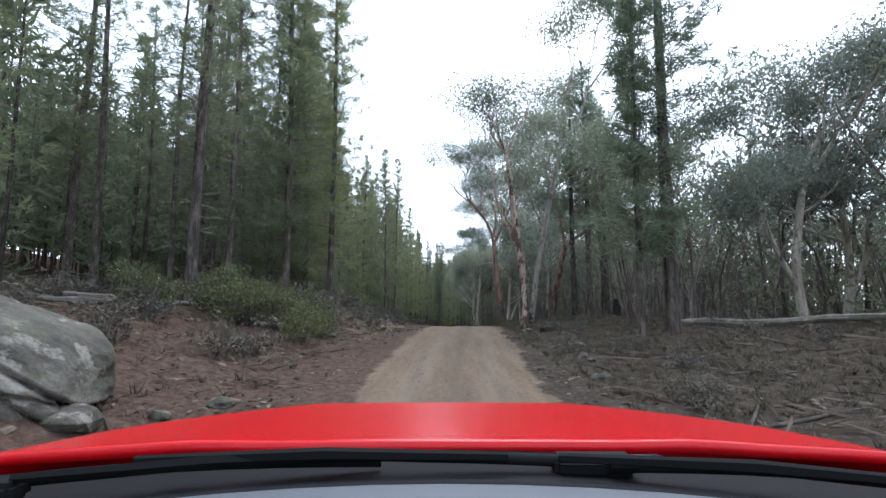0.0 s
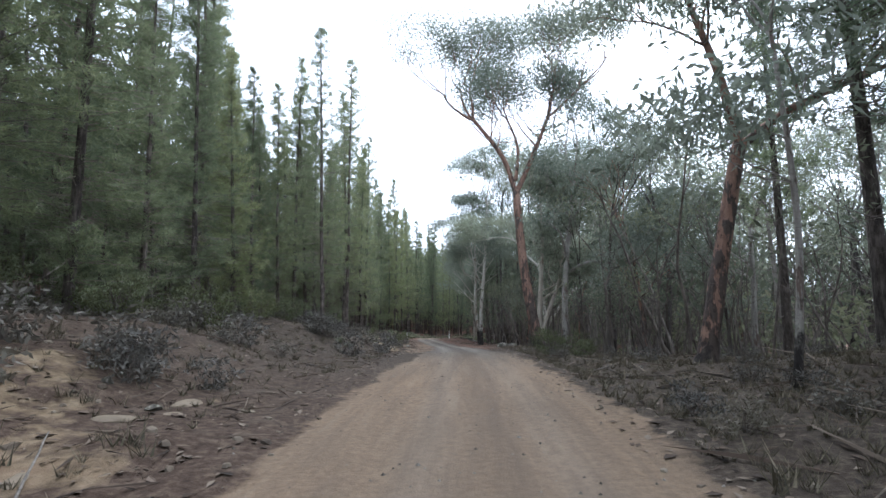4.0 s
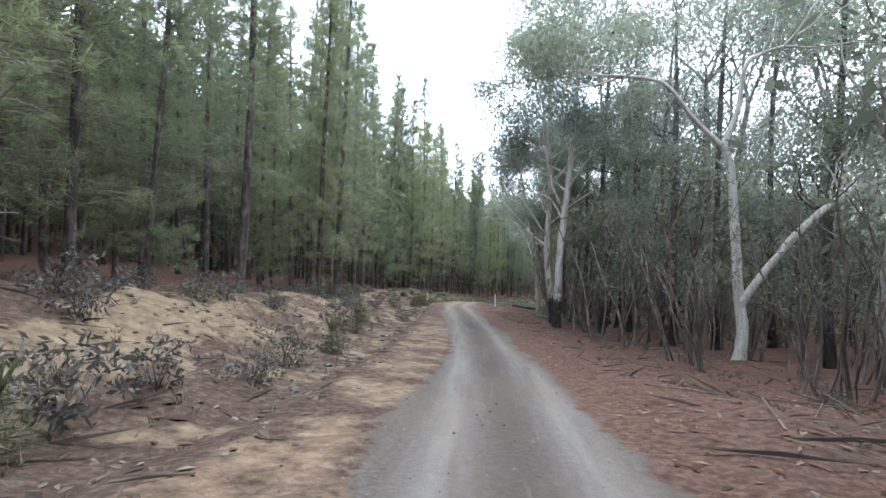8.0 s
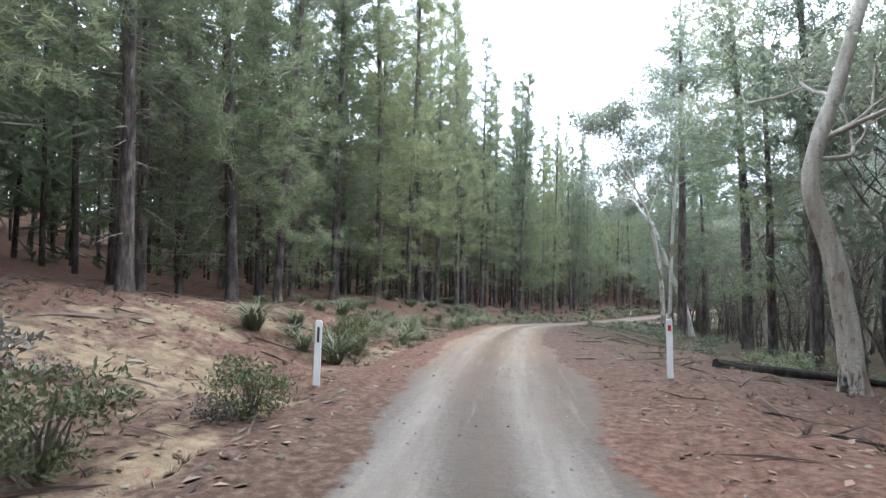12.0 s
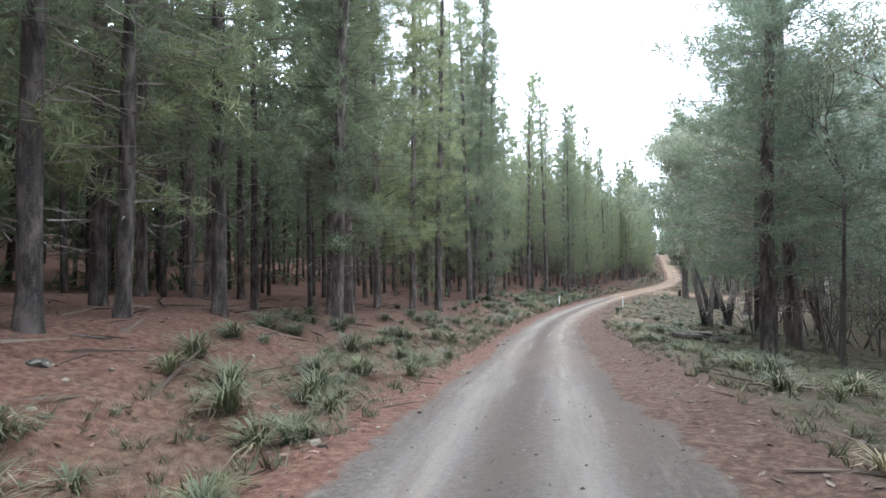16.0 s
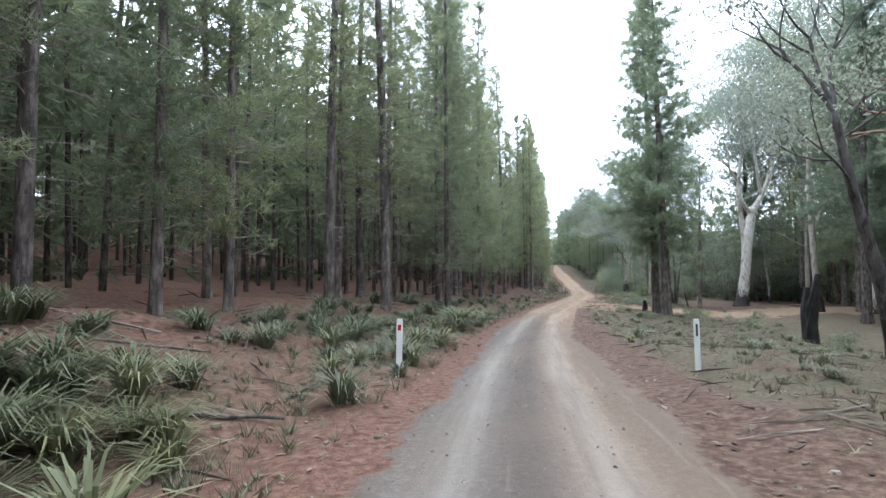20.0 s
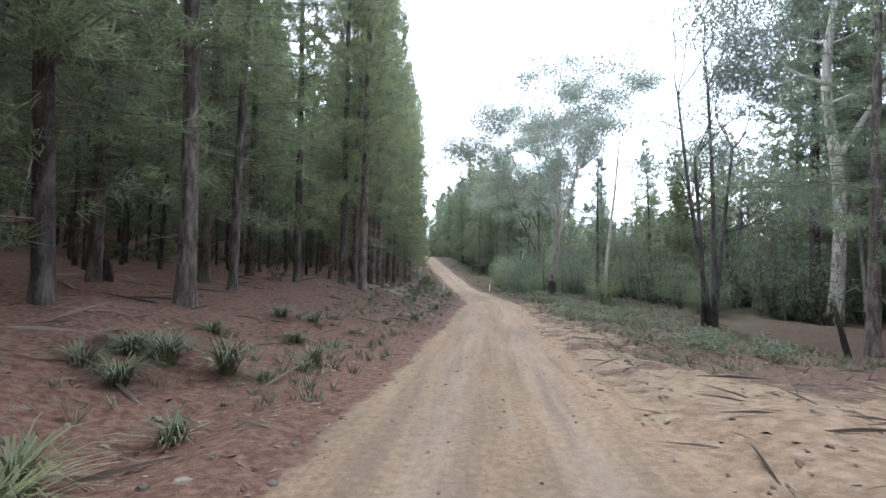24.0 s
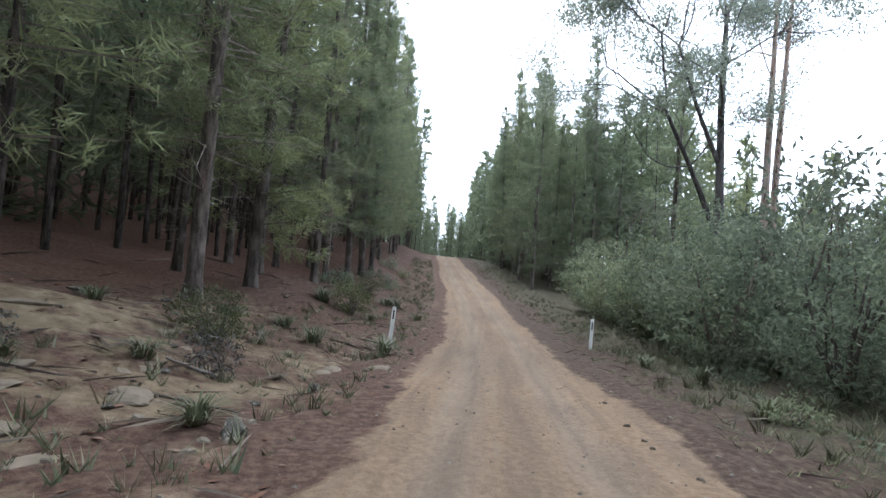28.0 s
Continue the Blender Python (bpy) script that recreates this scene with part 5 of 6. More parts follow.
wattle_thicket = joined("wattle_thicket", wattle_protos, wattle_spots, "grey-green wattle thicket behind the verge")
wattle_thicket.data.materials.append(SCRUB_BARK)
wattle_thicket.data.materials.append(WATTLE_LEAF)
far_scrub = joined("far_scrub", scrub_protos, scrub_spots, "tangled dark scrub and saplings deep in the woodland")
far_scrub.data.materials.append(SCRUB_BARK)
far_scrub.data.materials.append(SCRUB_LEAF)
# taller crowns that close the view behind the verge trees
canopy_protos = []
for i in range(5):
    q = random.Random(480 + i)
    a, h = q.uniform(-1, 1), q.uniform(7.0, 11.0)
    tk, wd, lf = gum_meshes(480 + i, [([(0, 0, -.2, .17), (a * .4, .1, h * .5, .13), (a, q.uniform(-.5, .5), h, .08)], True, 2.7)], depth=2, leaves=34, size=0.3, clump_r=1.25, lift=0.06, spread=0.8, sides=5, low=0.5, thick=1)
    canopy_protos.append(flat_proto((tk[0][0], 0), (wd, 0), (lf, 1)))
canopy_spots, dark_spots = [], []
y = 42.0
while y < 238:
    fall = 1 / float(np.interp(y, FINE_Y, FINE_COS))
    for k in range(5):
        yy = y + rng.uniform(-1.7, 1.7)
        off = right_edge(yy) + (5 if yy < 40 else 6) + 30 * (k + rng.random()) / 5
        x = float(road_x(yy)) + off * fall
        if not in_the_open(x, yy, 2.0) or not free_spot(x, yy, 1.2):
            continue
        if yy > 150 and rng.random() < 0.5 or 95 < yy and rng.random() < 0.25:
            dark_spots.append((x, yy, rng.choice((1, 3, 4, 5)), rng.uniform(0, 6.28), rng.uniform(0.6, 1.05) * (1.15 if 165 < yy < 225 else 1.0)))
        else:
            canopy_spots.append((x, yy, rng.randrange(5), rng.uniform(0, 6.28), rng.uniform(0.85, 1.3) * (1.25 if 165 < yy < 225 else 1.0) * (0.72 if yy < 56 else 1.2 if 66 < yy < 100 else 1.0)))
    y += 3.1
for _ in range(70):
    yy = rng.uniform(172, 222)
    x = float(road_x(yy)) + (right_edge(yy) + rng.uniform(6, 34)) / float(np.interp(yy, FINE_Y, FINE_COS))
    if not in_the_open(x, yy, 3.0):
        continue
    dark_spots.append((x, yy, rng.choice((0, 1, 2, 3)), rng.uniform(0, 6.28), rng.uniform(1.15, 1.6)))
for _ in range(150):
    yy = rng.uniform(218, 300)
    dark_spots.append((float(road_x(yy)) + rng.uniform(18, 50) / float(np.interp(yy, FINE_Y, FINE_COS)), yy, rng.choice((1, 3, 3)), rng.uniform(0, 6.28), rng.uniform(0.5, 0.85)))
far_gums = joined("far_gum_woods", canopy_protos, canopy_spots, "tall olive gum crowns behind the verge trees")
far_gums.data.materials.append(GREY_BARK)
far_gums.data.materials.append(GUM_LEAF)
far_native = joined("far_native_pine_woods", far_protos, dark_spots, "dark native pines filling the woodland behind")
far_native.data.materials.append(PINE_BARK)
far_native.data.materials.append(PINE_NEEDLE)
far_native.data.materials.append(TWIG_BARK)
# woods that go on beyond the added hill on the left and over the right
distant_spots = []
for _ in range(1150):
    yy = rng.uniform(-70, 400)
    side = 1 if rng.random() < 0.75 else -1
    off = rng.uniform(44, 190) if side > 0 else rng.uniform(100, 170)
    if yy < 45 and side > 0 and off < 60:
        continue
    distant_spots.append((float(road_x(yy)) + side * off / float(np.interp(yy, FINE_Y, FINE_COS)), yy, 4 + rng.randrange(2), rng.uniform(0, 6.28), rng.uniform(0.55, 0.9)))
distant = joined("distant_woods", far_protos, distant_spots, "distant woodland covering the slopes all round")
distant.data.materials.append(PINE_BARK)
distant.data.materials.append(PINE_NEEDLE_DARK)
distant.data.materials.append(TWIG_BARK)
for p in back_gums + tall_gums + dark_gums + scrub + edge_pines + inner_pines + young_pines + native_pines + full_pines + mature_pines:
    stow(p)

# ---------------------------------------------------------------- guide posts
def guide_post(x, y, turn, red, lean=0.0):
    root = tagged(new("guide_post"), "white roadside guide post with a " + ("red reflector" if red else "dark slot"), "post", "guide posts")
    bm = bmesh.new()
    w, d, h = 0.052, 0.018, 1.0
    prof = [(-w, -d), (w, -d), (w, d * 0.2), (w * 0.7, d), (-w * 0.7, d), (-w, d * 0.2)]
    rings = []
    for z, k in ((-0.25, 1), (h - 0.03, 1), (h, 0.86)):
        rings.append([bm.verts.new((a * k, b * k, z)) for a, b in prof])
    for r0, r1 in zip(rings, rings[1:]):
        for i in range(6):
            bm.faces.new((r0[i], r0[(i + 1) % 6], r1[(i + 1) % 6], r1[i]))
    bm.faces.new(rings[-1])
    bm.faces.new(rings[0][::-1])
    part("post", bm_mesh("post", bm, POST_WHITE), root)
    bm = bmesh.new()
    a = 0.03 if red else 0.02
    z0, z1 = (0.80, 0.90) if red else (0.66, 0.9)
    bmesh.ops.create_cube(bm, size=1, matrix=Matrix.Translation((0, -d - 0.003, (z0 + z1) / 2)) @ Matrix.Diagonal((2 * a, 0.008, z1 - z0, 1)))
    bmesh.ops.bevel(bm, geom=bm.edges[:], offset=0.0025, segments=1, affect="EDGES")
    part("reflector", bm_mesh("reflector", bm, POST_RED if red else POST_DARK), root, "red reflector" if red else "dark slot plate")
    root.matrix_world = pose(x, y, gz(x, y), 0, lean, turn)


for x, y, turn, red, lean in ((-3.7, 92.9, 5, False, 1.5), (1.97, 94.6, 5, True, -1.0), (15.57, 168.9, -22, True, 1.0), (21.4, 168.25, -22, False, -0.5),
                              (69.5, 253.8, -27, False, 3.5), (76.25, 253.4, -27, False, 1.5)):
    guide_post(x, y, turn, red, lean)

# ---------------------------------------------------------------- rocks
def rock_mesh(seed, flat=0.6, cuts=2, rough=0.25, craggy=0.0):
    r = random.Random(seed)
    bm = bmesh.new()
    bmesh.ops.create_icosphere(bm, subdivisions=cuts, radius=0.5)
    planes = [(Vector((r.gauss(0, 1), r.gauss(0, 1), r.gauss(0, 1))).normalized(), r.uniform(0.27, 0.42)) for _ in range(11)]
    off = Vector((r.uniform(0, 50), r.uniform(0, 50), 0))
    for v in bm.verts:
        for n, d in planes:
            k = v.co.dot(n) - d
            if k > 0:
                v.co -= n * k * 0.95
        p = v.co * 3 + off
        v.co *= 1 + rough * noise.noise(p)
        if craggy:
            split = abs(noise.noise(p * 0.55 + Vector((7, 3, 1))))
            v.co *= 1 - craggy * max(0.0, 1 - split / 0.06) + craggy * 0.35 * noise.noise(p * 3) + craggy * 0.2 * noise.noise(p * 8)
        v.co.z *= flat
    return bm_mesh("rock", bm, ROCK, False)


rocks = [rock_mesh(500 + i, (0.62, 0.45, 0.5, 0.36, 0.7, 0.3)[i], 2) for i in range(6)]


def rock(x, y, size, k, label, turn=0.0, sink=0.3, group="loose rocks"):
    ob = tagged(new("rock", rocks[k % 6]), label, "rock", group)
    ob.matrix_world = pose(x, y, gz(x, y) + size * 0.2 * (1 - 2 * sink), 0, 0, turn) @ Matrix.Diagonal((size, size * 0.8, size, 1))


def boulder_mesh(seed):
    """A rounded granite boulder with a few worn faces and deep cracks."""
    r = random.Random(seed)
    bm = bmesh.new()
    bmesh.ops.create_icosphere(bm, subdivisions=6, radius=1.0)
    planes = [(Vector((r.gauss(0, 1), r.gauss(0, 1), r.gauss(0, 0.8))).normalized(), r.uniform(0.72, 0.9)) for _ in range(9)]
    for v in bm.verts:
        p = v.co.copy()
        for n, d in planes:
            k = v.co.dot(n) - d
            if k > 0:
                v.co -= n * k * 0.8
        for n, d, deep in ((Vector((0.25, 0.3, 1)).normalized(), 0.1, 0.15), (Vector((0.8, -0.2, 0.75)).normalized(), 0.38, 0.09), (Vector((-0.5, 0.2, 0.9)).normalized(), -0.28, 0.13)):
            gap = abs(v.co.dot(n) - d + 0.16 * noise.noise(p * 1.6 + Vector((3, 1, 8))))
            v.co *= 1 - deep * max(0.0, 1 - gap / 0.05)
        v.co *= 1 + 0.12 * noise.noise(p * 1.3) + 0.035 * noise.noise(p * 4) + 0.015 * noise.noise(p * 11)
    return bm_mesh("boulder", bm, ROCK, True)


boulder = tagged(new("boulder", boulder_mesh(5)), "large pale grey lichened boulder beside the track", "rock")
boulder.matrix_world = pose(-5.5, 6.4, gz(-5.5, 6.4) + 0.02, 0, 26, 25) @ Matrix.Diagonal((1.85, 1.3, 1.0, 1))
for x, y, s, k in ((-4.15, 5.9, 0.75, 0), (-4.7, 5.4, 0.6, 2), (-3.5, 6.6, 0.35, 1), (-3.0, 7.2, 0.5, 3), (-5.6, 5.2, 0.7, 4), (-2.6, 6.2, 0.25, 1)):
    rock(x, y, s, k, "grey rock lying beside a boulder", x * 90)
rr = random.Random(9)
for x, y, s in ((4.0, 49.8, 0.8), (4.5, 50.3, 0.6), (3.4, 21.0, 0.5), (4.0, 20.4, 0.3), (-4.6, 17.5, 0.8), (-4.1, 18.3, 0.5), (-3.6, 23.5, 0.6), (-5.2, 25.0, 0.5), (3.6, 14.0, 0.45), (2.7, 9.0, 0.5),
                (-6.8, 123.5, 0.6), (-5.2, 126.0, 0.3), (-3.2, 119.0, 0.35), (55.5, 234.0, 0.6), (52.0, 232.0, 0.5), (58.5, 238.5, 0.55)):
    rock(x, y, s, rr.randrange(6), "grey rock half sunk in the earth", rr.uniform(0, 360))
for y0, y1, s0, s1, n in ((12, 34, -9, -2.6, 26), (40, 88, -9, -2.4, 60), (96, 130, -8, -3, 14), (222, 256, -9, -2.6, 60), (4, 40, 2.4, 7, 18), (44, 60, 2.4, 6, 10)):
    for _ in range(n):
        y = rr.uniform(y0, y1)
        x = float(road_x(y)) + rr.uniform(s0, s1)
        rock(x, y, rr.uniform(0.14, 0.42), rr.randrange(6), "flat pale stone lying on the bank", rr.uniform(0, 360), group="bank stones")

SLAB_STONE = plain("sandstone", (0.235, 0.19, 0.14), 0.95, 0.0, 0.1, 0.55, 5)
slabs = [rock_mesh(560 + i, (0.2, 0.26, 0.16, 0.3)[i], 3, 0.2, 0.06) for i in range(4)]
for me in slabs:
    me.materials[0] = SLAB_STONE
for y0, y1, s0, s1, n in ((18, 30, -7, -2.9, 34), (226, 254, -8.0, -2.6, 80), (62, 96, -7, -2.6, 40), (2, 14, -6, -2.4, 14)):
    for _ in range(n):
        y = rr.uniform(y0, y1)
        x, size = float(road_x(y)) + rr.uniform(s0, s1), rr.uniform(0.25, 0.7) * (1.2 if y > 200 else 1.0)
        ob = tagged(new("rock", slabs[rr.randrange(4)]), "flat pale sandstone slab bedded in the bank", "rock", "sandstone slabs")
        ob.matrix_world = pose(x, y, gz(x, y) - 0.045, rr.uniform(-7, 7), rr.uniform(-7, 7), rr.uniform(0, 360)) @ Matrix.Diagonal((size, size * rr.uniform(0.4, 0.8), size, 1))

# ---------------------------------------------------------------- logs, stumps and fallen limbs
def log(x0, y0, x1, y1, r, label, mat=DEAD_WOOD, lift=0.0, seed=0, name="fallen_log"):
    g = random.Random(seed + int(x0 * 10))
    w = Wood()
    a, b = np.array([x0, y0, gz(x0, y0) + r * 0.6]), np.array([x1, y1, gz(x1, y1) + r * 0.6 + lift])
    pts = [a + (b - a) * t / 6 + rand_dir(g) * r * 0.35 * (0 < t < 6) for t in range(7)]
    w.tube(pts, [r * (1 - 0.07 * t) for t in range(7)], 9, 0.1, g)
    base = len(w.v)
    w.v.append(pts[0])
    for k in range(9):
        w.f.append((k, base, (k + 1) % 9))
    return tagged(new(name, mesh_of(name, w.v, w.f, mat)), label, "log")


log(7.4, 16.6, 11.5, 12.4, 0.15, "long grey fallen log lying on litter", lift=0.35)
log(3.5, 18.5, 4.4, 19.2, 0.12, "short charred log on the verge", CHAR_BARK)
log(3.9, 19.4, 4.6, 18.6, 0.07, "charred broken branch on the verge", CHAR_BARK, name="fallen_branch")
log(-10.6, 84.6, -9.5, 85.0, 0.13, "pale sawn log lying at the forest edge")
log(-11.8, 83.4, -10.8, 83.0, 0.1, "pale sawn log lying at the forest edge")
log(3.6, 97.3, 8.2, 98.3, 0.12, "dark fallen log beside a white gum", CHAR_BARK)
log(4.7, 85.6, 6.6, 83.2, 0.07, "thin fallen branch on red litter", name="fallen_branch")
log(4.2, 87.4, 7.0, 85.6, 0.05, "thin fallen branch on red litter", name="fallen_branch")
log(12.0, 141.8, 13.4, 140.3, 0.17, "broken grey log in a pile", SCRUB_BARK)
log(12.4, 142.2, 12.9, 140.6, 0.12, "broken grey log in a pile", DEAD_WOOD, 0.25)
log(7.2, 52.6, 10.2, 50.4, 0.13, "leaning charred fallen trunk", CHAR_BARK, 0.2)
log(-12.5, 26, -8.5, 24.2, 0.12, "grey fallen log among heath shrubs")
log(-10.2, 14.0, -7.0, 15.2, 0.1, "grey fallen log among heath shrubs")
log(-11.0, 11.0, -8.0, 12.6, 0.13, "grey fallen log among heath shrubs")
log(44.0, 225.5, 46.5, 223.8, 0.12, "grey fallen log on the red bank")
log(68.0, 203.4, 72.0, 204.4, 0.1, "pale fallen limb in the clearing", name="fallen_branch")
g = random.Random(33)
for y0, y1, s0, s1, n in ((-2, 40, 2.6, 9, 26), (2, 40, -9, -3, 16), (45, 125, 2.5, 8, 36), (60, 200, -9, -3.2, 26), (128, 190, 3.4, 10, 14), (205, 250, 3.4, 8, 12), (215, 255, -9, -3.4, 16)):
    for _ in range(n):
        y = g.uniform(y0, y1)
        x = float(road_x(y)) + g.uniform(s0, s1)
        w, ln = g.uniform(0, 6.28), g.uniform(0.5, 1.8)
        log(x, y, x + ln * math.cos(w), y + ln * math.sin(w), g.uniform(0.012, 0.035), "dry stick lying on the leaf litter", DEAD_WOOD if g.random() < 0.3 else SCRUB_BARK, 0.03, name="fallen_stick")


def stump(x, y, h, r, label, stems=1, mat=CHAR_BARK, seed=0):
    q = random.Random(seed + 1)
    root = tagged(new("burnt_stump" if mat is CHAR_BARK else "tree_stump"), label, "stump")
    for k in range(stems):
        w = Wood()
        a = np.array([0.12 * k, 0, -0.2])
        pts = bend_line(q, a, (q.uniform(-0.25, 0.25) + 0.25 * (k - (stems - 1) / 2), q.uniform(-0.1, 0.1), 1), h * (1 - 0.2 * k) + 0.2, 6, 0.1)
        w.tube(pts, [r * 1.4, r * 1.1, r, r * 0.95, r * 0.85, r * 0.7, r * 0.45], 10, 0.16, q)
        part("stem", mesh_of("stump_stem", w.v, w.f, mat), root)
    root.matrix_world = pose(x, y, gz(x, y), 0, 0, q.uniform(0, 360))


stump(36.0, 177.0, 3.1, 0.24, "charred forked stump of a burnt tree", 2, seed=4)
stump(5.6, 22.6, 0.6, 0.13, "short charred stump on the verge", 1, seed=5)
stump(8.0, 24.2, 0.8, 0.2, "short charred stump on the verge", 1, seed=6)
stump(57.4, 207.0, 1.8, 0.11, "leaning charred stump in the clearing", 1, seed=7)
stump(35.5, 216.0, 0.6, 0.22, "low dark stump on pine litter", 1, seed=8)
stump(-12.0, 82.0, 0.45, 0.22, "low grey sawn stump on pine litter", 1, DEAD_WOOD, seed=9)
stump(41.5, 194.6, 0.9, 0.2, "charred stump beside a pine", 1, seed=10)

# the uprooted stump
ROOT_EARTH = plain("root_earth", (0.30, 0.25, 0.175), 0.95, 0.0, 0.1, 0.35, 6)
root_ball = tagged(new("uprooted_stump"), "uprooted stump with pale earth and bare roots", "stump")
plate = part("root_mass", rock_mesh(541, 1.0, 4, 0.75, 0.25), root_ball, "pale clay caught in the roots")
plate.data.materials[0] = ROOT_EARTH
plate.scale = (1.1, 0.6, 1.25)
cut = Wood()
cut.tube([np.array([0.1, 0.1, 0.35]), np.array([0.3, 0.3, 0.85])], (0.26, 0.24), 10, 0.08, random.Random(3))
part("sawn_butt", mesh_of("sawn_butt", cut.v, cut.f, DEAD_WOOD), root_ball, "pale sawn trunk end")
q = random.Random(8)
for k in range(9):
    w = Wood()
    a = -0.3 + k * 0.8 + q.uniform(-0.3, 0.3)
    d = (math.cos(a), q.uniform(-0.3, 0.3), 0.35 + 0.6 * math.sin(a))
    w.tube(bend_line(q, (0, 0, 0.25), d, q.uniform(1.1, 2.4), 8, 0.16, -0.09), (0.07, 0.06, 0.055, 0.045, 0.04, 0.03, 0.025, 0.018, 0.01), 5)
    part("root", mesh_of("root", w.v, w.f, DEAD_WOOD), root_ball)
root_ball.matrix_world = pose(-9.5, 123.4, gz(-9.5, 123.4) + 0.42, 0, 0, 35) @ Matrix.Scale(0.85, 4)


# ---------------------------------------------------------------- tussocks, shrubs, bushes
def tussock_mesh(seed, n, h, spread, mat):
    r = random.Random(seed)
    v, f = [], []
    for _ in range(n):
        w = r.uniform(0, 6.283)
        out = np.array([math.cos(w), math.sin(w), 0])
        side = np.array([-math.sin(w), math.cos(w), 0])
        ln, sp = h * r.uniform(0.6, 1.2), spread * r.uniform(0.3, 1.2)
        p = out * r.uniform(0, 0.12)
        wd = r.uniform(0.010, 0.018)
        i = len(v)
        for t, k in ((0, 1), (0.45, 0.9), (0.8, 0.6)):
            c = p + out * sp * t * t * 1.1 + np.array([0, 0, ln * (t - 0.42 * t ** 3)])
            v += [c - side * wd * k, c + side * wd * k]
        v.append(p + out * sp * 1.25 + np.array([0, 0, ln * r.uniform(0.38, 0.6)]))
        f += [(i, i + 1, i + 3, i + 2), (i + 2, i + 3, i + 5, i + 4), (i + 4, i + 5, i + 6)]
    cut = 3 * (n * 4 // 5)
    first = 7 * (n * 4 // 5)
    green = mesh_of("tussock_blades", v[:first], f[:cut], mat)
    dry = mesh_of("tussock_skirt", [(p[0] * 1.15, p[1] * 1.15, p[2] * 0.45) for p in v[first:]], [tuple(i - first for i in q) for q in f[cut:]], DRY_BLADE)
    return (green, dry), (v, f)


tussocks = [tussock_mesh(600, 110, 0.85, 0.75, GRASS_BLADE), tussock_mesh(601, 90, 0.7, 0.6, GRASS_BLADE), tussock_mesh(602, 70, 0.55, 0.5, GRASS_BLADE), tussock_mesh(603, 60, 0.5, 0.4, DRY_BLADE)]
tussock_shapes, bed_spots = [q for _, q in tussocks], []
tussocks = [q for q, _ in tussocks]
tussock_count = [0]
r = random.Random(21)


def scatter_tussocks(n, y0, y1, s0, s1, lo, hi, kinds):
    for _ in range(n):
        y = r.uniform(y0, y1)
        s = r.uniform(s0, s1)
        x = float(road_x(y)) + s
        k = r.choice(kinds)
        if abs(s) > 5.2 or tussock_count[0] >= 290 or (abs(s) > 4.2 and r.random() < 0.5):
            bed_spots.append((x, y, k, r.uniform(0, 6.28), r.uniform(lo, hi)))
            continue
        tussock_count[0] += 1
        ob = tagged(new("tussock"), ("green strap-leaved tussock beside the track", "green strap-leaved tussock beside the track", "small green tussock on the verge", "dry straw-coloured tussock on the verge")[k],
                    "grass", "tussocks")
        tagged(part("blade_clump", tussocks[k][0], ob), kind="stuff")
        tagged(part("dry_skirt", tussocks[k][1], ob, "dead straw-coloured blades round the foot"), kind="stuff")
        ob.matrix_world = pose(x, y, gz(x, y) - 0.03, r.uniform(-6, 6), r.uniform(-6, 6), r.uniform(0, 360)) @ Matrix.Scale(r.uniform(lo, hi), 4)


scatter_tussocks(26, 98, 122, -7.5, -2.9, 0.7, 1.2, (0, 1, 2))
scatter_tussocks(40, 122, 165, -8.5, -3.0, 0.55, 1.05, (0, 1, 2, 3))
scatter_tussocks(70, 163, 190, -8.0, -2.9, 0.6, 1.1, (0, 0, 1, 2, 3))
scatter_tussocks(24, 190, 212, -8.5, -3.4, 0.6, 1.15, (0, 1, 2))
scatter_tussocks(34, 112, 150, 3.4, 9, 0.45, 0.9, (1, 2, 2, 3))
scatter_tussocks(30, 158, 192, 3.4, 12, 0.5, 0.9, (1, 2, 2))
scatter_tussocks(20, 216, 254, -9, -3.0, 0.5, 1.0, (1, 2, 2, 3))
scatter_tussocks(20, 222, 252, 4.2, 9, 0.5, 0.9, (1, 2))
scatter_tussocks(45, 98, 130, -6.5, -2.7, 0.5, 1.0, (0, 1, 2, 2))
scatter_tussocks(36, 130, 165, -6.5, -2.6, 0.5, 1.0, (0, 1, 1, 2))
scatter_tussocks(110, 163, 186, -8.5, -2.6, 0.6, 1.15, (0, 0, 1, 2))
scatter_tussocks(40, 186, 214, -7.5, -2.8, 0.5, 1.0, (0, 1, 2))
scatter_tussocks(60, 140, 190, 3.0, 14, 0.4, 0.8, (1, 2, 2))
scatter_tussocks(24, 214, 262, -6.5, -2.8, 0.6, 1.1, (0, 1, 2))
scatter_tussocks(5, 179.3, 181.2, -4.0, -3.2, 1.1, 1.5, (0, 1))
scatter_tussocks(60, 116, 160, -7.5, -2.6, 0.5, 1.05, (0, 1, 2, 3))
scatter_tussocks(30, 132, 165, 3.2, 11, 0.5, 0.95, (0, 1, 2, 3))
scatter_tussocks(5, 124, 127, -9.8, -8.2, 1.1, 1.5, (0, 1))
scatter_tussocks(8, 95, 99, -5.5, -3.4, 0.8, 1.2, (0, 1))
scatter_tussocks(14, 12, 46, -9, -3.2, 0.5, 0.9, (2, 3))
scatter_tussocks(70, 115, 152, 2.7, 7.5, 0.5, 0.95, (0, 1, 2, 3))
scatter_tussocks(60, 108, 136, -5.0, -2.3, 0.5, 1.0, (0, 1, 2, 3))


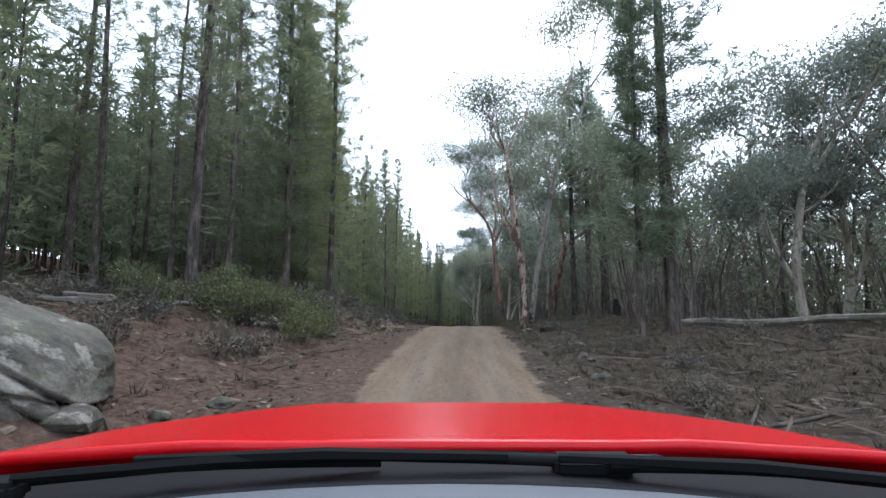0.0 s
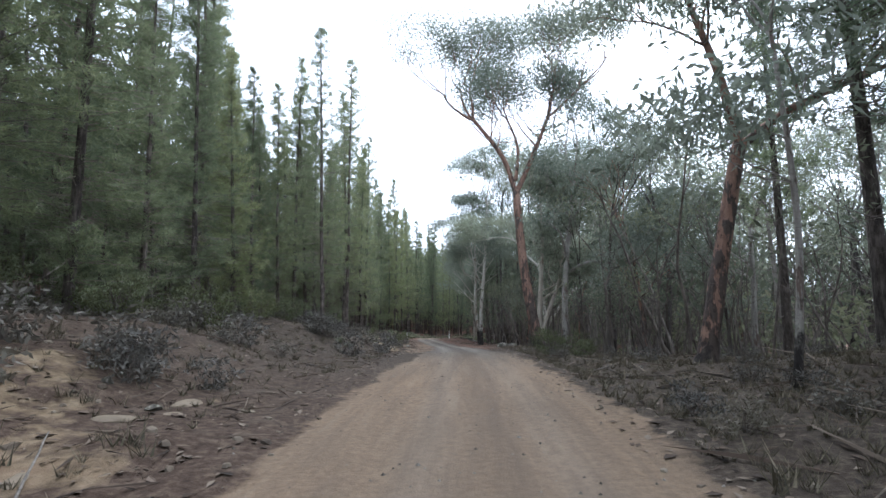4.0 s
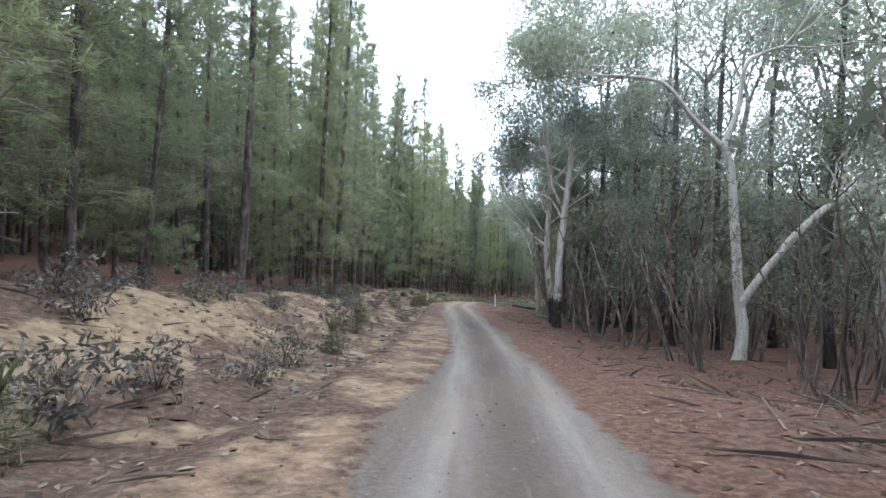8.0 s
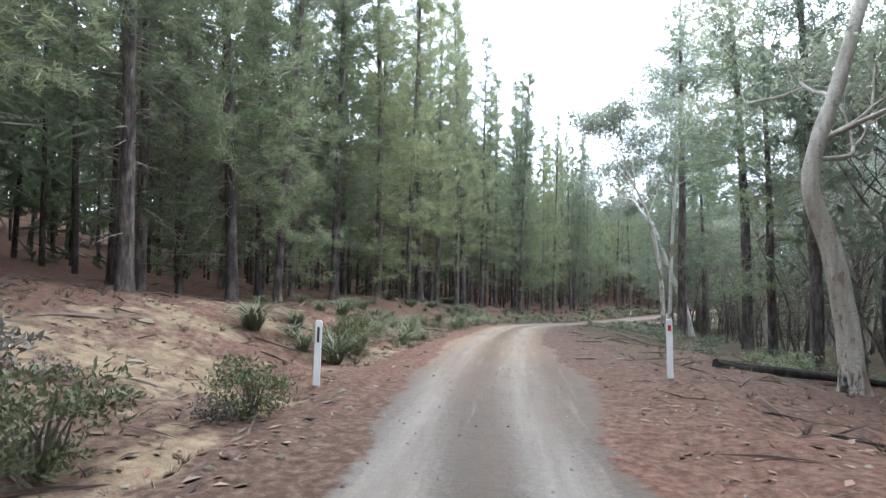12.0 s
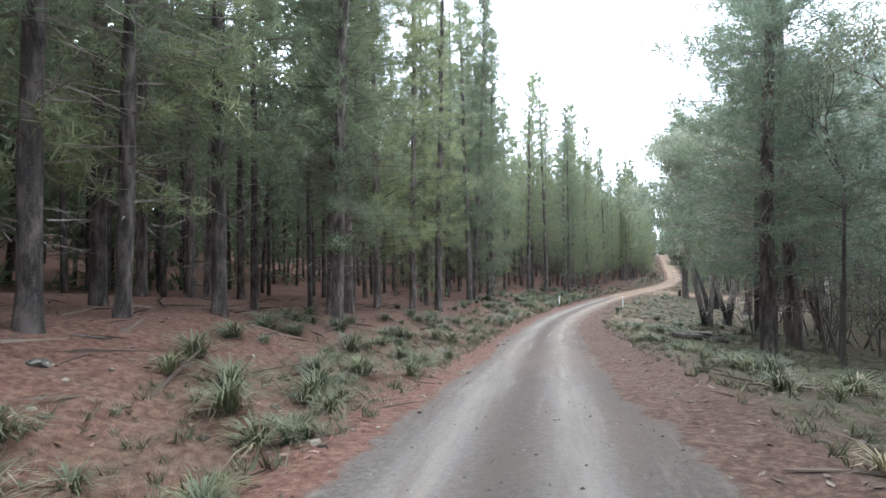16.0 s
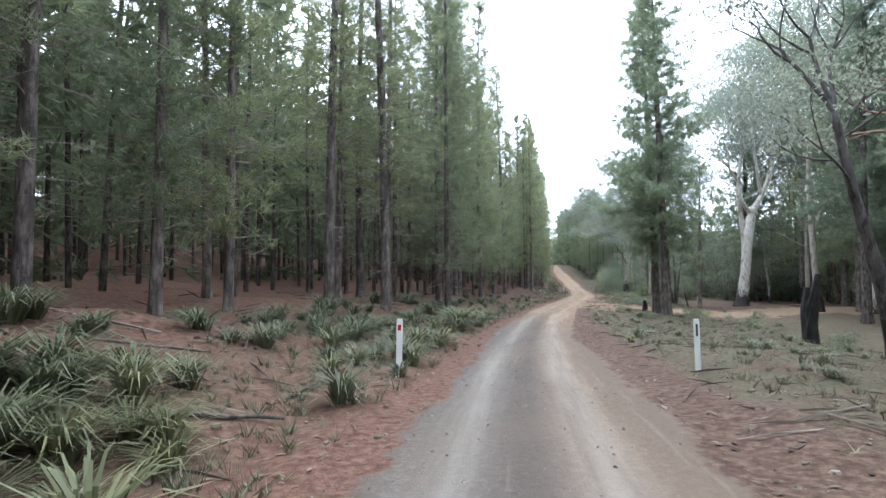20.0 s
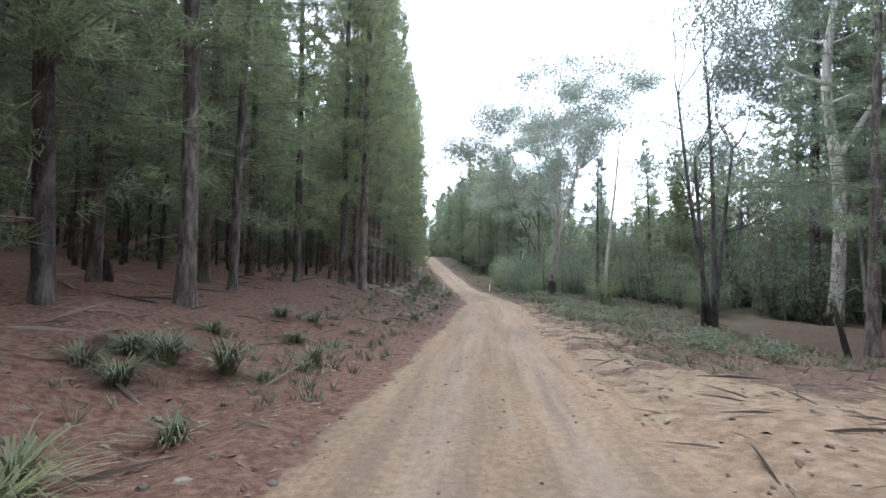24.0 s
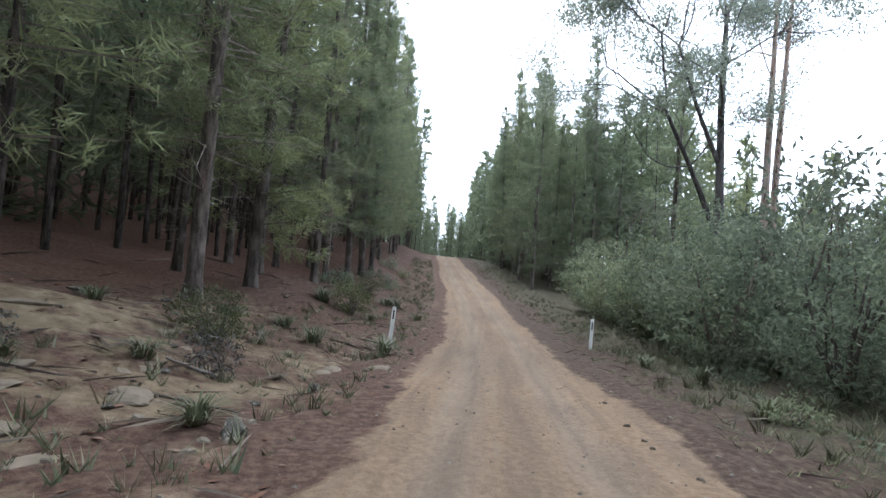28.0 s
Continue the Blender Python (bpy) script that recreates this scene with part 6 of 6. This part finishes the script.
bed_protos = []
for v, f in tussock_shapes:
    blades = Leaves()
    blades.v, blades.f = v, f
    bed_protos.append(flat_proto((blades, 0)))
beds = joined("tussock_bed", bed_protos, bed_spots, "beds of grey-green strap-leaved tussocks on the verges")
beds.data.materials.append(GRASS_BLADE)


def bush_kind(name, label, group, seed, mat, bark, *args):
    root = tagged(new(name), label, "bush", group)
    wood, leaf = bush_shape(seed, *args)
    part("stem_wood", mesh_of(name + "_stems", wood.v, wood.f, bark), root)
    tagged(part("foliage", mesh_of(name + "_leaves", leaf.v, leaf.f, mat), root), kind="stuff")
    return root


heaths = [bush_kind("heath_shrub", "low brownish heath shrub on bare earth", "heath shrubs", 700 + i, HEATH_LEAF, SCRUB_BARK, 0.9, 0.6, 26, 16, 0.10, 7) for i in range(3)]
greens = [bush_kind("shrub", "fine-leaved green shrub beside the track", "green shrubs", 710 + i, SHRUB_LEAF, SCRUB_BARK, 1.5, 1.3, 60, 36, 0.10, 11, -0.8) for i in range(2)]
wattles = [bush_kind("wattle_bush", "dense blue-green wattle bush", "wattle bushes", 720 + i, WATTLE_LEAF, SCRUB_BARK, 3.8, 4.2, 130, 42, 0.19, 11, 0.1) for i in range(3)]
ferns = [bush_kind("low_shrub", "low blue-green shrub on the forest floor", "floor shrubs", 730 + i, WATTLE_LEAF, SCRUB_BARK, 1.1, 0.6, 24, 16, 0.12, 6) for i in range(2)]
seedling = make_pine("pine_seedling", "small self-sown pine seedling on the bank", 740, 1.0, 0.12, 0.32, 0.012, 4, "pine seedlings", PINE_BARK, SHRUB_LEAF, size=0.17, whorl=0.13, blades=6, twigs=2)


def strew(protos, n, y0, y1, s0, s1, lo, hi):
    for _ in range(n):
        y = r.uniform(y0, y1)
        plant(protos[r.randrange(len(protos))], float(road_x(y)) + r.uniform(s0, s1), y, r.uniform(0, 360), r.uniform(lo, hi))


strew(heaths, 80, 8, 44, -14, -3.6, 0.6, 1.4)
strew(heaths, 24, 16, 24, -9, -5.0, 1.1, 1.9)
strew(greens, 12, 24, 46, -11.5, -7, 0.6, 1.15)
strew(heaths, 70, 44, 92, -9.5, -3.0, 0.5, 1.3)
strew(heaths, 75, 2, 40, 2.6, 10, 0.4, 0.8)
strew(heaths, 16, 46, 96, 4.5, 9, 0.4, 0.8)
strew(heaths, 14, 218, 256, -11, -4, 0.6, 1.1)
strew(ferns, 30, 84, 128, 5, 11, 0.5, 1.1)
strew(ferns, 34, 130, 200, 5.5, 18, 0.5, 1.1)
strew(ferns, 30, 205, 252, 5, 12, 0.6, 1.2)
strew(ferns, 8, 262, 280, -7.5, -5, 0.8, 1.4)
for x, y, s in ((-4.7, 14.6, 1.0), (-5.5, 13.7, 1.1), (-4.0, 14.9, 0.7), (-6.4, 14.8, 1.1), (-5.0, 17.4, 0.8), (-6.9, 16.6, 0.9), (-3.6, 15.8, 0.6), (-4.2, 16.6, 1.0), (-5.2, 15.2, 0.9), (-3.6, 13.5, 0.75), (-5.8, 18.6, 0.8), (-6.6, 27.5, 0.8), (-6.0, 42.0, 0.8), (-7.0, 12.2, 1.0), (-7.4, 46, 0.7), (4.6, 41.0, 0.8), (5.3, 39.5, 0.6), (-4.0, 88.5, 0.7),
                (-3.5, 90.6, 0.6), (-4.6, 96.5, 0.8), (64.8, 250.0, 0.8), (69.5, 257.5, 0.9), (71.5, 262.0, 0.8)):
    plant(greens[r.randrange(2)], x, y, r.uniform(0, 360), s)
for x, y, s in ((75.2, 249.5, 0.9), (77.5, 252.6, 1.05), (79.5, 249.2, 1.2), (81.5, 253.0, 1.25), (78.8, 256.4, 1.0), (82.5, 257.5, 1.1), (84.5, 250.0, 1.2), (80.2, 260.5, 0.8), (76.0, 246.0, 0.75), (83.5, 246.4, 1.2), (79.6, 245.6, 0.95),
                (74.8, 243.4, 0.6), (78.6, 241.0, 0.9), (82.0, 239.0, 1.1), (85.6, 235.0, 1.1), (77.6, 263.6, 0.7), (74.5, 232.5, 0.9), (78, 228, 1.1), (81, 222, 1.1), (70, 222, 0.8), (75, 217, 1.0), (68.5, 219, 0.7), (80, 214, 1.1),
                (66.5, 226.0, 0.5), (84, 262, 1.0), (87, 266, 1.0), (91, 262, 1.1)):
    x = max(x, float(road_x(y)) + (8.6 if y > 251 else 7.0))
    plant(wattles[r.randrange(3)], x, y, r.uniform(0, 360), s)
for _ in range(12):
    y = r.uniform(52, 86)
    plant(seedling, float(road_x(y)) + r.uniform(-8, -3.2), y, r.uniform(0, 360), r.uniform(0.5, 1.0))
for p in heaths + greens + wattles + ferns + [seedling]:
    stow(p)

# ---------------------------------------------------------------- litter: what nobody could count
def litter(name, label, n, y0, y1, s0, s1, mat, shape, lo, hi, seed, up=0.01):
    """Flakes, twigs or pebbles strewn over the ground, as one object."""
    g = np.random.default_rng(seed)
    y = g.uniform(y0, y1, n)
    x = road_x(y) + g.uniform(s0, s1, n)
    z = ground_z(x, y) + up
    size, w, tip = g.uniform(lo, hi, n), g.uniform(0, 6.283, n), g.uniform(-0.25, 0.25, n)
    base = np.array(shape[0], float)
    faces = np.array(shape[1])
    v = np.empty((n, len(base), 3))
    c, s = np.cos(w)[:, None], np.sin(w)[:, None]
    jig = g.uniform(0.7, 1.3, (n, len(base)))
    bx, by = base[:, 0] * jig * size[:, None], base[:, 1] * jig * size[:, None]
    v[..., 0] = x[:, None] + bx * c - by * s
    v[..., 1] = y[:, None] + bx * s + by * c
    v[..., 2] = z[:, None] + base[:, 2] * size[:, None] + bx * tip[:, None]
    f = (faces[None] + (np.arange(n) * len(base))[:, None, None]).reshape(-1, faces.shape[1])
    me = bpy.data.meshes.new(name)
    me.from_pydata(v.reshape(-1, 3).tolist(), [], f.tolist())
    me.materials.append(mat)
    return tagged(new(name, me), label, "litter", kind="stuff")


TWIG = ([(-.5, -.018, 0), (-.5, .018, 0), (.5, .01, 0), (.5, -.01, 0), (0, 0, .03)], [(0, 1, 4), (1, 2, 4), (2, 3, 4), (3, 0, 4)])
FLAKE = ([(-.5, -.15, 0), (0, .2, .06), (.5, 0, 0), (0, -.22, .05)], [(0, 1, 2), (0, 2, 3)])
COBBLE = ([(0.5 * math.cos(i * 1.047) * (1 + 0.15 * (i % 2)), 0.42 * math.sin(i * 1.047), -0.1) for i in range(6)] + [(0.33 * math.cos(i * 1.047 + .3), 0.27 * math.sin(i * 1.047 + .3), 0.17 + 0.05 * (i % 2)) for i in range(6)] + [(0.03, 0.02, 0.24)],
          [t for i in range(6) for t in ((i, (i + 1) % 6, 6 + i), ((i + 1) % 6, 6 + (i + 1) % 6, 6 + i), (6 + i, 6 + (i + 1) % 6, 12))])
PEBBLE = ([(-.5, -.1, -.1), (.1, -.45, -.1), (.5, .1, -.1), (-.1, .45, -.1), (0, 0, .32)], [(0, 1, 4), (1, 2, 4), (2, 3, 4), (3, 0, 4)])
SPRIG = ([p for i in range(9) for p in ((0.35 * math.cos(i * 2.4) * (i % 3) / 2, 0.35 * math.sin(i * 2.4) * (i % 3) / 2, 0),
                                       (0.35 * math.cos(i * 2.4) * (i % 3) / 2 + .06, 0.35 * math.sin(i * 2.4) * (i % 3) / 2 + .03, 0),
                                       (0.9 * math.cos(i * 2.4 + 1), 0.9 * math.sin(i * 2.4 + 1), 0.3 + 0.25 * (i % 2)))], [(3 * i, 3 * i + 1, 3 * i + 2) for i in range(9)])


def litter_material(name, cols):
    m = Mat(name, 0.9, 0.15)
    m.color(m.ramp(m.island(), [(i / (len(cols) - 1), c) for i, c in enumerate(cols)]))
    return m.m


BROWN_LITTER = litter_material("dry_leaf_litter", [(0.03, 0.024, 0.02), (0.07, 0.05, 0.037), (0.115, 0.086, 0.065), (0.19, 0.155, 0.12)])
RED_LITTER = litter_material("pine_needle_litter", [(0.035, 0.02, 0.015), (0.10, 0.05, 0.032), (0.15, 0.08, 0.055), (0.22, 0.16, 0.12)])
STONES = litter_material("road_stones", [(0.05, 0.044, 0.037), (0.10, 0.088, 0.072), (0.15, 0.132, 0.108), (0.21, 0.19, 0.165)])
BANK_STONES = litter_material("bank_stones", [(0.055, 0.043, 0.034), (0.105, 0.083, 0.062), (0.15, 0.122, 0.092), (0.20, 0.168, 0.13)])
SPRIGS = litter_material("low_herbs", [(0.055, 0.062, 0.032), (0.09, 0.10, 0.052), (0.13, 0.14, 0.07), (0.21, 0.18, 0.11)])
litter("leaf_litter", "dry brown leaves and bark flakes on the forest floor", 9000, -4, 46, -12, -2.0, BROWN_LITTER, FLAKE, 0.05, 0.2, 1)
litter("leaf_litter", "dry brown leaves and bark flakes on the forest floor", 10000, -4, 50, 1.7, 11, BROWN_LITTER, FLAKE, 0.05, 0.2, 2)
litter("needle_litter", "red-brown needles and bark flakes on the forest floor", 6500, 48, 94, 1.6, 9, RED_LITTER, FLAKE, 0.05, 0.17, 3)
litter("leaf_litter", "dry brown leaves and bark flakes on the forest floor", 7500, 92, 215, 1.6, 9, BROWN_LITTER, FLAKE, 0.05, 0.17, 15)
litter("needle_litter", "red-brown needles and bark flakes on the forest floor", 14000, 84, 262, -11, -2.0, RED_LITTER, FLAKE, 0.05, 0.17, 4)
litter("bank_litter", "dark twigs and flakes on the sandy bank", 5000, 40, 92, -11, -1.9, BROWN_LITTER, FLAKE, 0.05, 0.2, 5)
litter("twig_litter", "thin dry twigs strewn over the ground", 2600, -2, 262, -10, -2.2, BROWN_LITTER, TWIG, 0.2, 0.9, 6, 0.02)
litter("twig_litter", "thin dry twigs strewn over the ground", 2600, -2, 262, 2.2, 10, BROWN_LITTER, TWIG, 0.2, 0.9, 7, 0.02)
litter("road_gravel", "loose stones on the gravel track", 9000, -2, 262, -2.4, 2.4, STONES, PEBBLE, 0.012, 0.06, 8, 0.0)
litter("verge_stones", "pale stones along the verges", 3000, 0, 262, -7.5, -1.7, BANK_STONES, COBBLE, 0.03, 0.16, 9, 0.0)
litter("verge_stones", "pale stones along the verges", 1500, 0, 262, 1.7, 5, BANK_STONES, COBBLE, 0.03, 0.12, 10, 0.0)
litter("low_herbs", "low green herbs and sprigs of grass", 7000, 98, 200, 2.6, 16, SPRIGS, SPRIG, 0.05, 0.17, 11, 0.0)
litter("low_herbs", "low green herbs and sprigs of grass", 7000, 205, 262, 2.8, 13, SPRIGS, SPRIG, 0.06, 0.2, 12, 0.0)
litter("low_herbs", "low green herbs and sprigs of grass", 4000, 96, 262, -6, -2.3, SPRIGS, SPRIG, 0.05, 0.15, 13, 0.0)
litter("dry_sprigs", "dry heath sprigs on the bare earth", 3500, 0, 92, -11, -2.4, BROWN_LITTER, SPRIG, 0.04, 0.13, 14, 0.0)

GRASS_TUFT = ([p for i in range(14) for p in ((0.28 * math.cos(i * 2.4) * (i % 4) / 3, 0.28 * math.sin(i * 2.4) * (i % 4) / 3, 0),
                                             (0.28 * math.cos(i * 2.4) * (i % 4) / 3 + .045, 0.28 * math.sin(i * 2.4) * (i % 4) / 3 + .03, 0),
                                             (0.75 * math.cos(i * 2.4 + .7) * (0.4 + (i % 3) * .3), 0.75 * math.sin(i * 2.4 + .7) * (0.4 + (i % 3) * .3), 0.45 + 0.22 * (i % 3)))], [(3 * i, 3 * i + 1, 3 * i + 2) for i in range(14)])
GRASS = litter_material("verge_grass", [(0.075, 0.085, 0.05), (0.12, 0.13, 0.075), (0.17, 0.17, 0.105), (0.27, 0.235, 0.16)])
for n, y0, y1, s0, s1, lo, hi, sd in ((1500, 98, 150, -5.0, -2.3, .1, .28, 31), (1300, 150, 200, -6.0, -2.3, .1, .3, 32), (2200, 130, 196, 3.2, 14, .1, .28, 33), (4600, 205, 264, 3.6, 16, .12, .36, 34), (900, 205, 262, -6.5, -2.4, .12, .34, 35), (500, 262, 300, -5, -2.6, .15, .4, 36), (500, 262, 300, 2.8, 7, .15, .4, 37), (2600, 112, 152, 2.4, 9, .1, .3, 38)):
    litter("verge_grass", "tufts of green grass along the verge", n, y0, y1, s0, s1, GRASS, GRASS_TUFT, lo, hi, sd, 0.0)

DRY_GRASS = litter_material("dry_verge_grass", [(0.055, 0.048, 0.034), (0.085, 0.075, 0.05), (0.125, 0.11, 0.075), (0.20, 0.165, 0.115)])
litter("dry_grass", "dry olive grass and heath tufts on the bank", 8500, -2, 48, 2.2, 11, DRY_GRASS, GRASS_TUFT, 0.08, 0.24, 41, 0.0)
litter("dry_grass", "dry olive grass and heath tufts on the bank", 2200, 2, 46, -12, -2.8, DRY_GRASS, GRASS_TUFT, 0.08, 0.26, 42, 0.0)
litter("dry_grass", "dry olive grass and heath tufts on the bank", 1500, 46, 100, -11, -2.6, DRY_GRASS, GRASS_TUFT, 0.06, 0.2, 43, 0.0)
litter("dry_grass", "dry olive grass and heath tufts on the bank", 900, 48, 110, 3.2, 9, DRY_GRASS, GRASS_TUFT, 0.06, 0.2, 44, 0.0)
litter("bark_strips", "long strips of shed gum bark on the ground", 900, -2, 60, 2.4, 11, BROWN_LITTER, TWIG, 0.4, 1.5, 45, 0.03)
litter("bark_strips", "long strips of shed gum bark on the ground", 500, 2, 60, -11, -2.6, BROWN_LITTER, TWIG, 0.4, 1.3, 46, 0.03)
litter("bark_strips", "long strips of shed gum bark on the ground", 900, 60, 215, 2.6, 12, BROWN_LITTER, TWIG, 0.4, 1.4, 47, 0.03)
litter("bark_strips", "dead pine branches on the plantation floor", 1100, 90, 262, -16, -3.4, BROWN_LITTER, TWIG, 0.5, 1.7, 48, 0.04)

# ---------------------------------------------------------------- the red car at the start of the drive
car = tagged(new("car"), "red car with black wipers parked on the gravel track", "car")


def sheet(name, rows, mat, parent, thick=0.012, label=""):
    """A pressed panel: rows of points, closed to a thin shell."""
    n, k = len(rows), len(rows[0])
    v = [p for row in rows for p in row] + [(p[0], p[1], p[2] - thick) for row in rows for p in row]
    f, m = [], n * k
    for i in range(n - 1):
        for j in range(k - 1):
            a = i * k + j
            f.append((a, a + 1, a + k + 1, a + k))
            f.append((m + a, m + a + k, m + a + k + 1, m + a + 1))
    for j in range(k - 1):
        f.append((j, m + j, m + j + 1, j + 1))
        a = (n - 1) * k + j
        f.append((a, a + 1, m + a + 1, m + a))
    for i in range(n - 1):
        a = i * k
        f.append((a, a + k, m + a + k, m + a))
        a = i * k + k - 1
        f.append((a, m + a, m + a + k, a + k))
    return part(name, mesh_of(name, v, f, mat, True), parent, label)


def bonnet_z(x, y):
    """The bonnet's height: crowned across, falling to the nose, with two raised shoulders."""
    a = abs(x) / 0.8145
    z = 1.178 - 0.129 * (y - 1.0) - 0.45 * max(0.0, y - bonnet_front(x) + 0.12) ** 2
    return z - 0.022 * a ** 2.7 + 0.004 * math.exp(-((a - 0.55) / 0.12) ** 2)


def bonnet_front(x):
    return 2.043 - 0.57 * (abs(x) / 0.8145) ** 3.8


xs = np.linspace(-0.8145, 0.8145, 49)
sheet("bonnet", [[(x, 0.98 + (bonnet_front(x) - 0.98) * u, bonnet_z(x, 0.98 + (bonnet_front(x) - 0.98) * u)) for x in xs] for u in np.linspace(0, 1, 24)], CAR_RED, car, 0.02)
for sgn in (-1, 1):
    rows = []
    for y in np.linspace(0.75, 2.05, 16):
        edge = 1.150 - 0.129 * (y - 1.0) - 0.6 * max(0.0, y - 1.5) ** 2
        arch = 0.36 * max(0.0, 1 - ((y - 1.55) / 0.40) ** 2) ** 0.5
        rows.append([(sgn * (0.825 - 0.30 * max(0.0, y - 1.55) ** 2 + 0.07 * math.sin(t * 1.5)), y, edge - (edge - 0.34 - arch) * t ** 1.3) for t in np.linspace(0, 1, 7)])
    sheet("fender", rows, CAR_RED, car, 0.015)
sheet("nose", [[(x, 2.02 + 0.06 * (1 - (x / 0.8) ** 2) + 0.05 * math.sin(t * 3.1), 0.96 - 0.60 * t - 0.05 * (x / 0.8) ** 2) for x in np.linspace(-0.84, 0.84, 13)] for t in np.linspace(0, 1, 7)], CAR_RED, car, 0.02)
sheet("grille", [[(x, 2.15 - 0.06 * (x / 0.45) ** 2, z) for x in np.linspace(-0.45, 0.45, 9)] for z in (0.82, 0.76, 0.70, 0.64)], CAR_BLACK, car, 0.01, "black grille")
for sgn in (-1, 1):
    sheet("headlight", [[(sgn * x, 2.11 - 0.25 * ((x - 0.5) / 0.3) ** 2, z) for x in np.linspace(0.5, 0.78, 6)] for z in (0.88, 0.82, 0.76)], CAR_GLASS, car, 0.01, "clear headlight lens")
# cowl, wipers and dash
sheet("cowl", [[(x, y - 0.10 * (x / 0.8) ** 2, z - 0.05 * (x / 0.8) ** 2) for x in np.linspace(-0.82, 0.82, 17)] for y, z in ((0.98, 1.168), (0.92, 1.158), (0.86, 1.162), (0.78, 1.178))], CAR_BLACK, car, 0.01, "black plastic cowl")
sheet("windscreen_trim", [[(x, y - 0.12 * (x / 0.8) ** 2, z - 0.045 * (x / 0.8) ** 2) for x in np.linspace(-0.80, 0.80, 17)] for y, z in ((0.774, 1.1815), (0.762, 1.185), (0.742, 1.186), (0.715, 1.187), (0.69, 1.180))], CAR_STRIP, car, 0.006, "pale grey strip along the foot of the windscreen")
sheet("dashboard", [[(x, y - 0.12 * (x / 0.8) ** 2, z - 0.03 * (x / 0.8) ** 2) for x in np.linspace(-0.78, 0.78, 17)]
                    for y, z in ((0.70, 1.175), (0.67, 1.20), (0.62, 1.212), (0.52, 1.222), (0.38, 1.21), (0.30, 1.18), (0.27, 1.05), (0.28, 0.8))], CAR_DASH, car, 0.012, "grey dashboard top")


def wiper(x0, x1, y0, y1, z0, z1, hub):
    arm = Wood()
    pts = [np.array([x0 + (x1 - x0) * t, y0 + (y1 - y0) * t, z0 + (z1 - z0) * t + 0.012 * math.sin(t * 3.14)]) for t in np.linspace(0, 1, 9)]
    arm.tube(pts, [0.011] * 4 + [0.009] * 5, 6)
    a = part("wiper", mesh_of("wiper_arm", arm.v, arm.f, CAR_BLACK, True), car, "black wiper arm")
    blade = Wood()
    mid = pts[5]
    dirn = unit(pts[-1] - pts[0])
    blade.tube([mid - dirn * 0.28 + np.array([0, -0.02, 0.004]), mid + np.array([0, -0.024, 0.012]), mid + dirn * 0.28 + np.array([0, -0.02, 0.004])], (0.007, 0.010, 0.007), 5)
    part("blade", mesh_of("wiper_blade", blade.v, blade.f, CAR_RUBBER), a, "rubber wiper blade")
    bm = bmesh.new()
    bmesh.ops.create_cube(bm, size=1, matrix=Matrix.Translation(hub) @ Matrix.Diagonal((0.13, 0.05, 0.03, 1)))
    bmesh.ops.bevel(bm, geom=bm.edges[:], offset=0.008, segments=2, affect="EDGES")
    part("hub", bm_mesh("wiper_hub", bm, CAR_BLACK), a, "black wiper pivot cover")


wiper(-0.72, -0.10, 0.80, 0.90, 1.165, 1.172, (-0.66, 0.80, 1.165))
wiper(0.22, -0.42, 0.90, 0.86, 1.172, 1.178, (0.24, 0.90, 1.168))
wiper(0.78, 0.26, 0.80, 0.87, 1.155, 1.172, (0.74, 0.80, 1.155))
# wheels, sills and tub below the windows
for x in (-0.76, 0.76):
    for y in (1.55, -0.95):
        tyre, rim = bmesh.new(), bmesh.new()
        prof = [(0.20, -0.1), (0.30, -0.11), (0.335, -0.085), (0.345, 0), (0.335, 0.085), (0.30, 0.11), (0.20, 0.1)]
        rings = [[tyre.verts.new((x + b, y + a * math.cos(w), 0.345 + a * math.sin(w))) for w in np.linspace(0, 6.283, 28, endpoint=False)] for a, b in prof]
        for r0, r1 in zip(rings, rings[1:]):
            for i in range(28):
                tyre.faces.new((r0[i], r0[(i + 1) % 28], r1[(i + 1) % 28], r1[i]))
        wheel = part("wheel", bm_mesh("tyre", tyre, CAR_RUBBER, True), car, "black rubber tyre")
        bmesh.ops.create_cone(rim, cap_ends=True, segments=24, radius1=0.205, radius2=0.19, depth=0.14, matrix=Matrix.Translation((x, y, 0.345)) @ Matrix.Rotation(radians(90), 4, "Y"))
        part("rim", bm_mesh("rim", rim, CAR_METAL), wheel, "grey alloy rim")
for sgn in (-1, 1):
    rows = []
    for y in np.linspace(-1.85, 0.75, 18):
        arch = 0.36 * max(0.0, 1 - ((y + 0.95) / 0.40) ** 2) ** 0.5
        rows.append([(sgn * (0.80 + 0.1 * math.sin(0.3 + t * 1.5)), y, 1.05 - (0.75 - arch) * t) for t in np.linspace(0, 1, 6)])
    sheet("door_panel", rows, CAR_RED, car, 0.015)
sheet("tailgate", [[(x, -1.85 - 0.05 * (1 - (x / 0.8) ** 2), z) for x in np.linspace(-0.82, 0.82, 9)] for z in (1.05, 0.8, 0.55, 0.36)], CAR_RED, car, 0.02)
sheet("floor_pan", [[(x, y, 0.34) for x in np.linspace(-0.8, 0.8, 5)] for y in np.linspace(-1.8, 1.95, 6)], CAR_BLACK, car, 0.02, "black underbody")
car.matrix_world = pose(0, 0, gz(0, 0) + 0.0, 1.6, 0, 0)
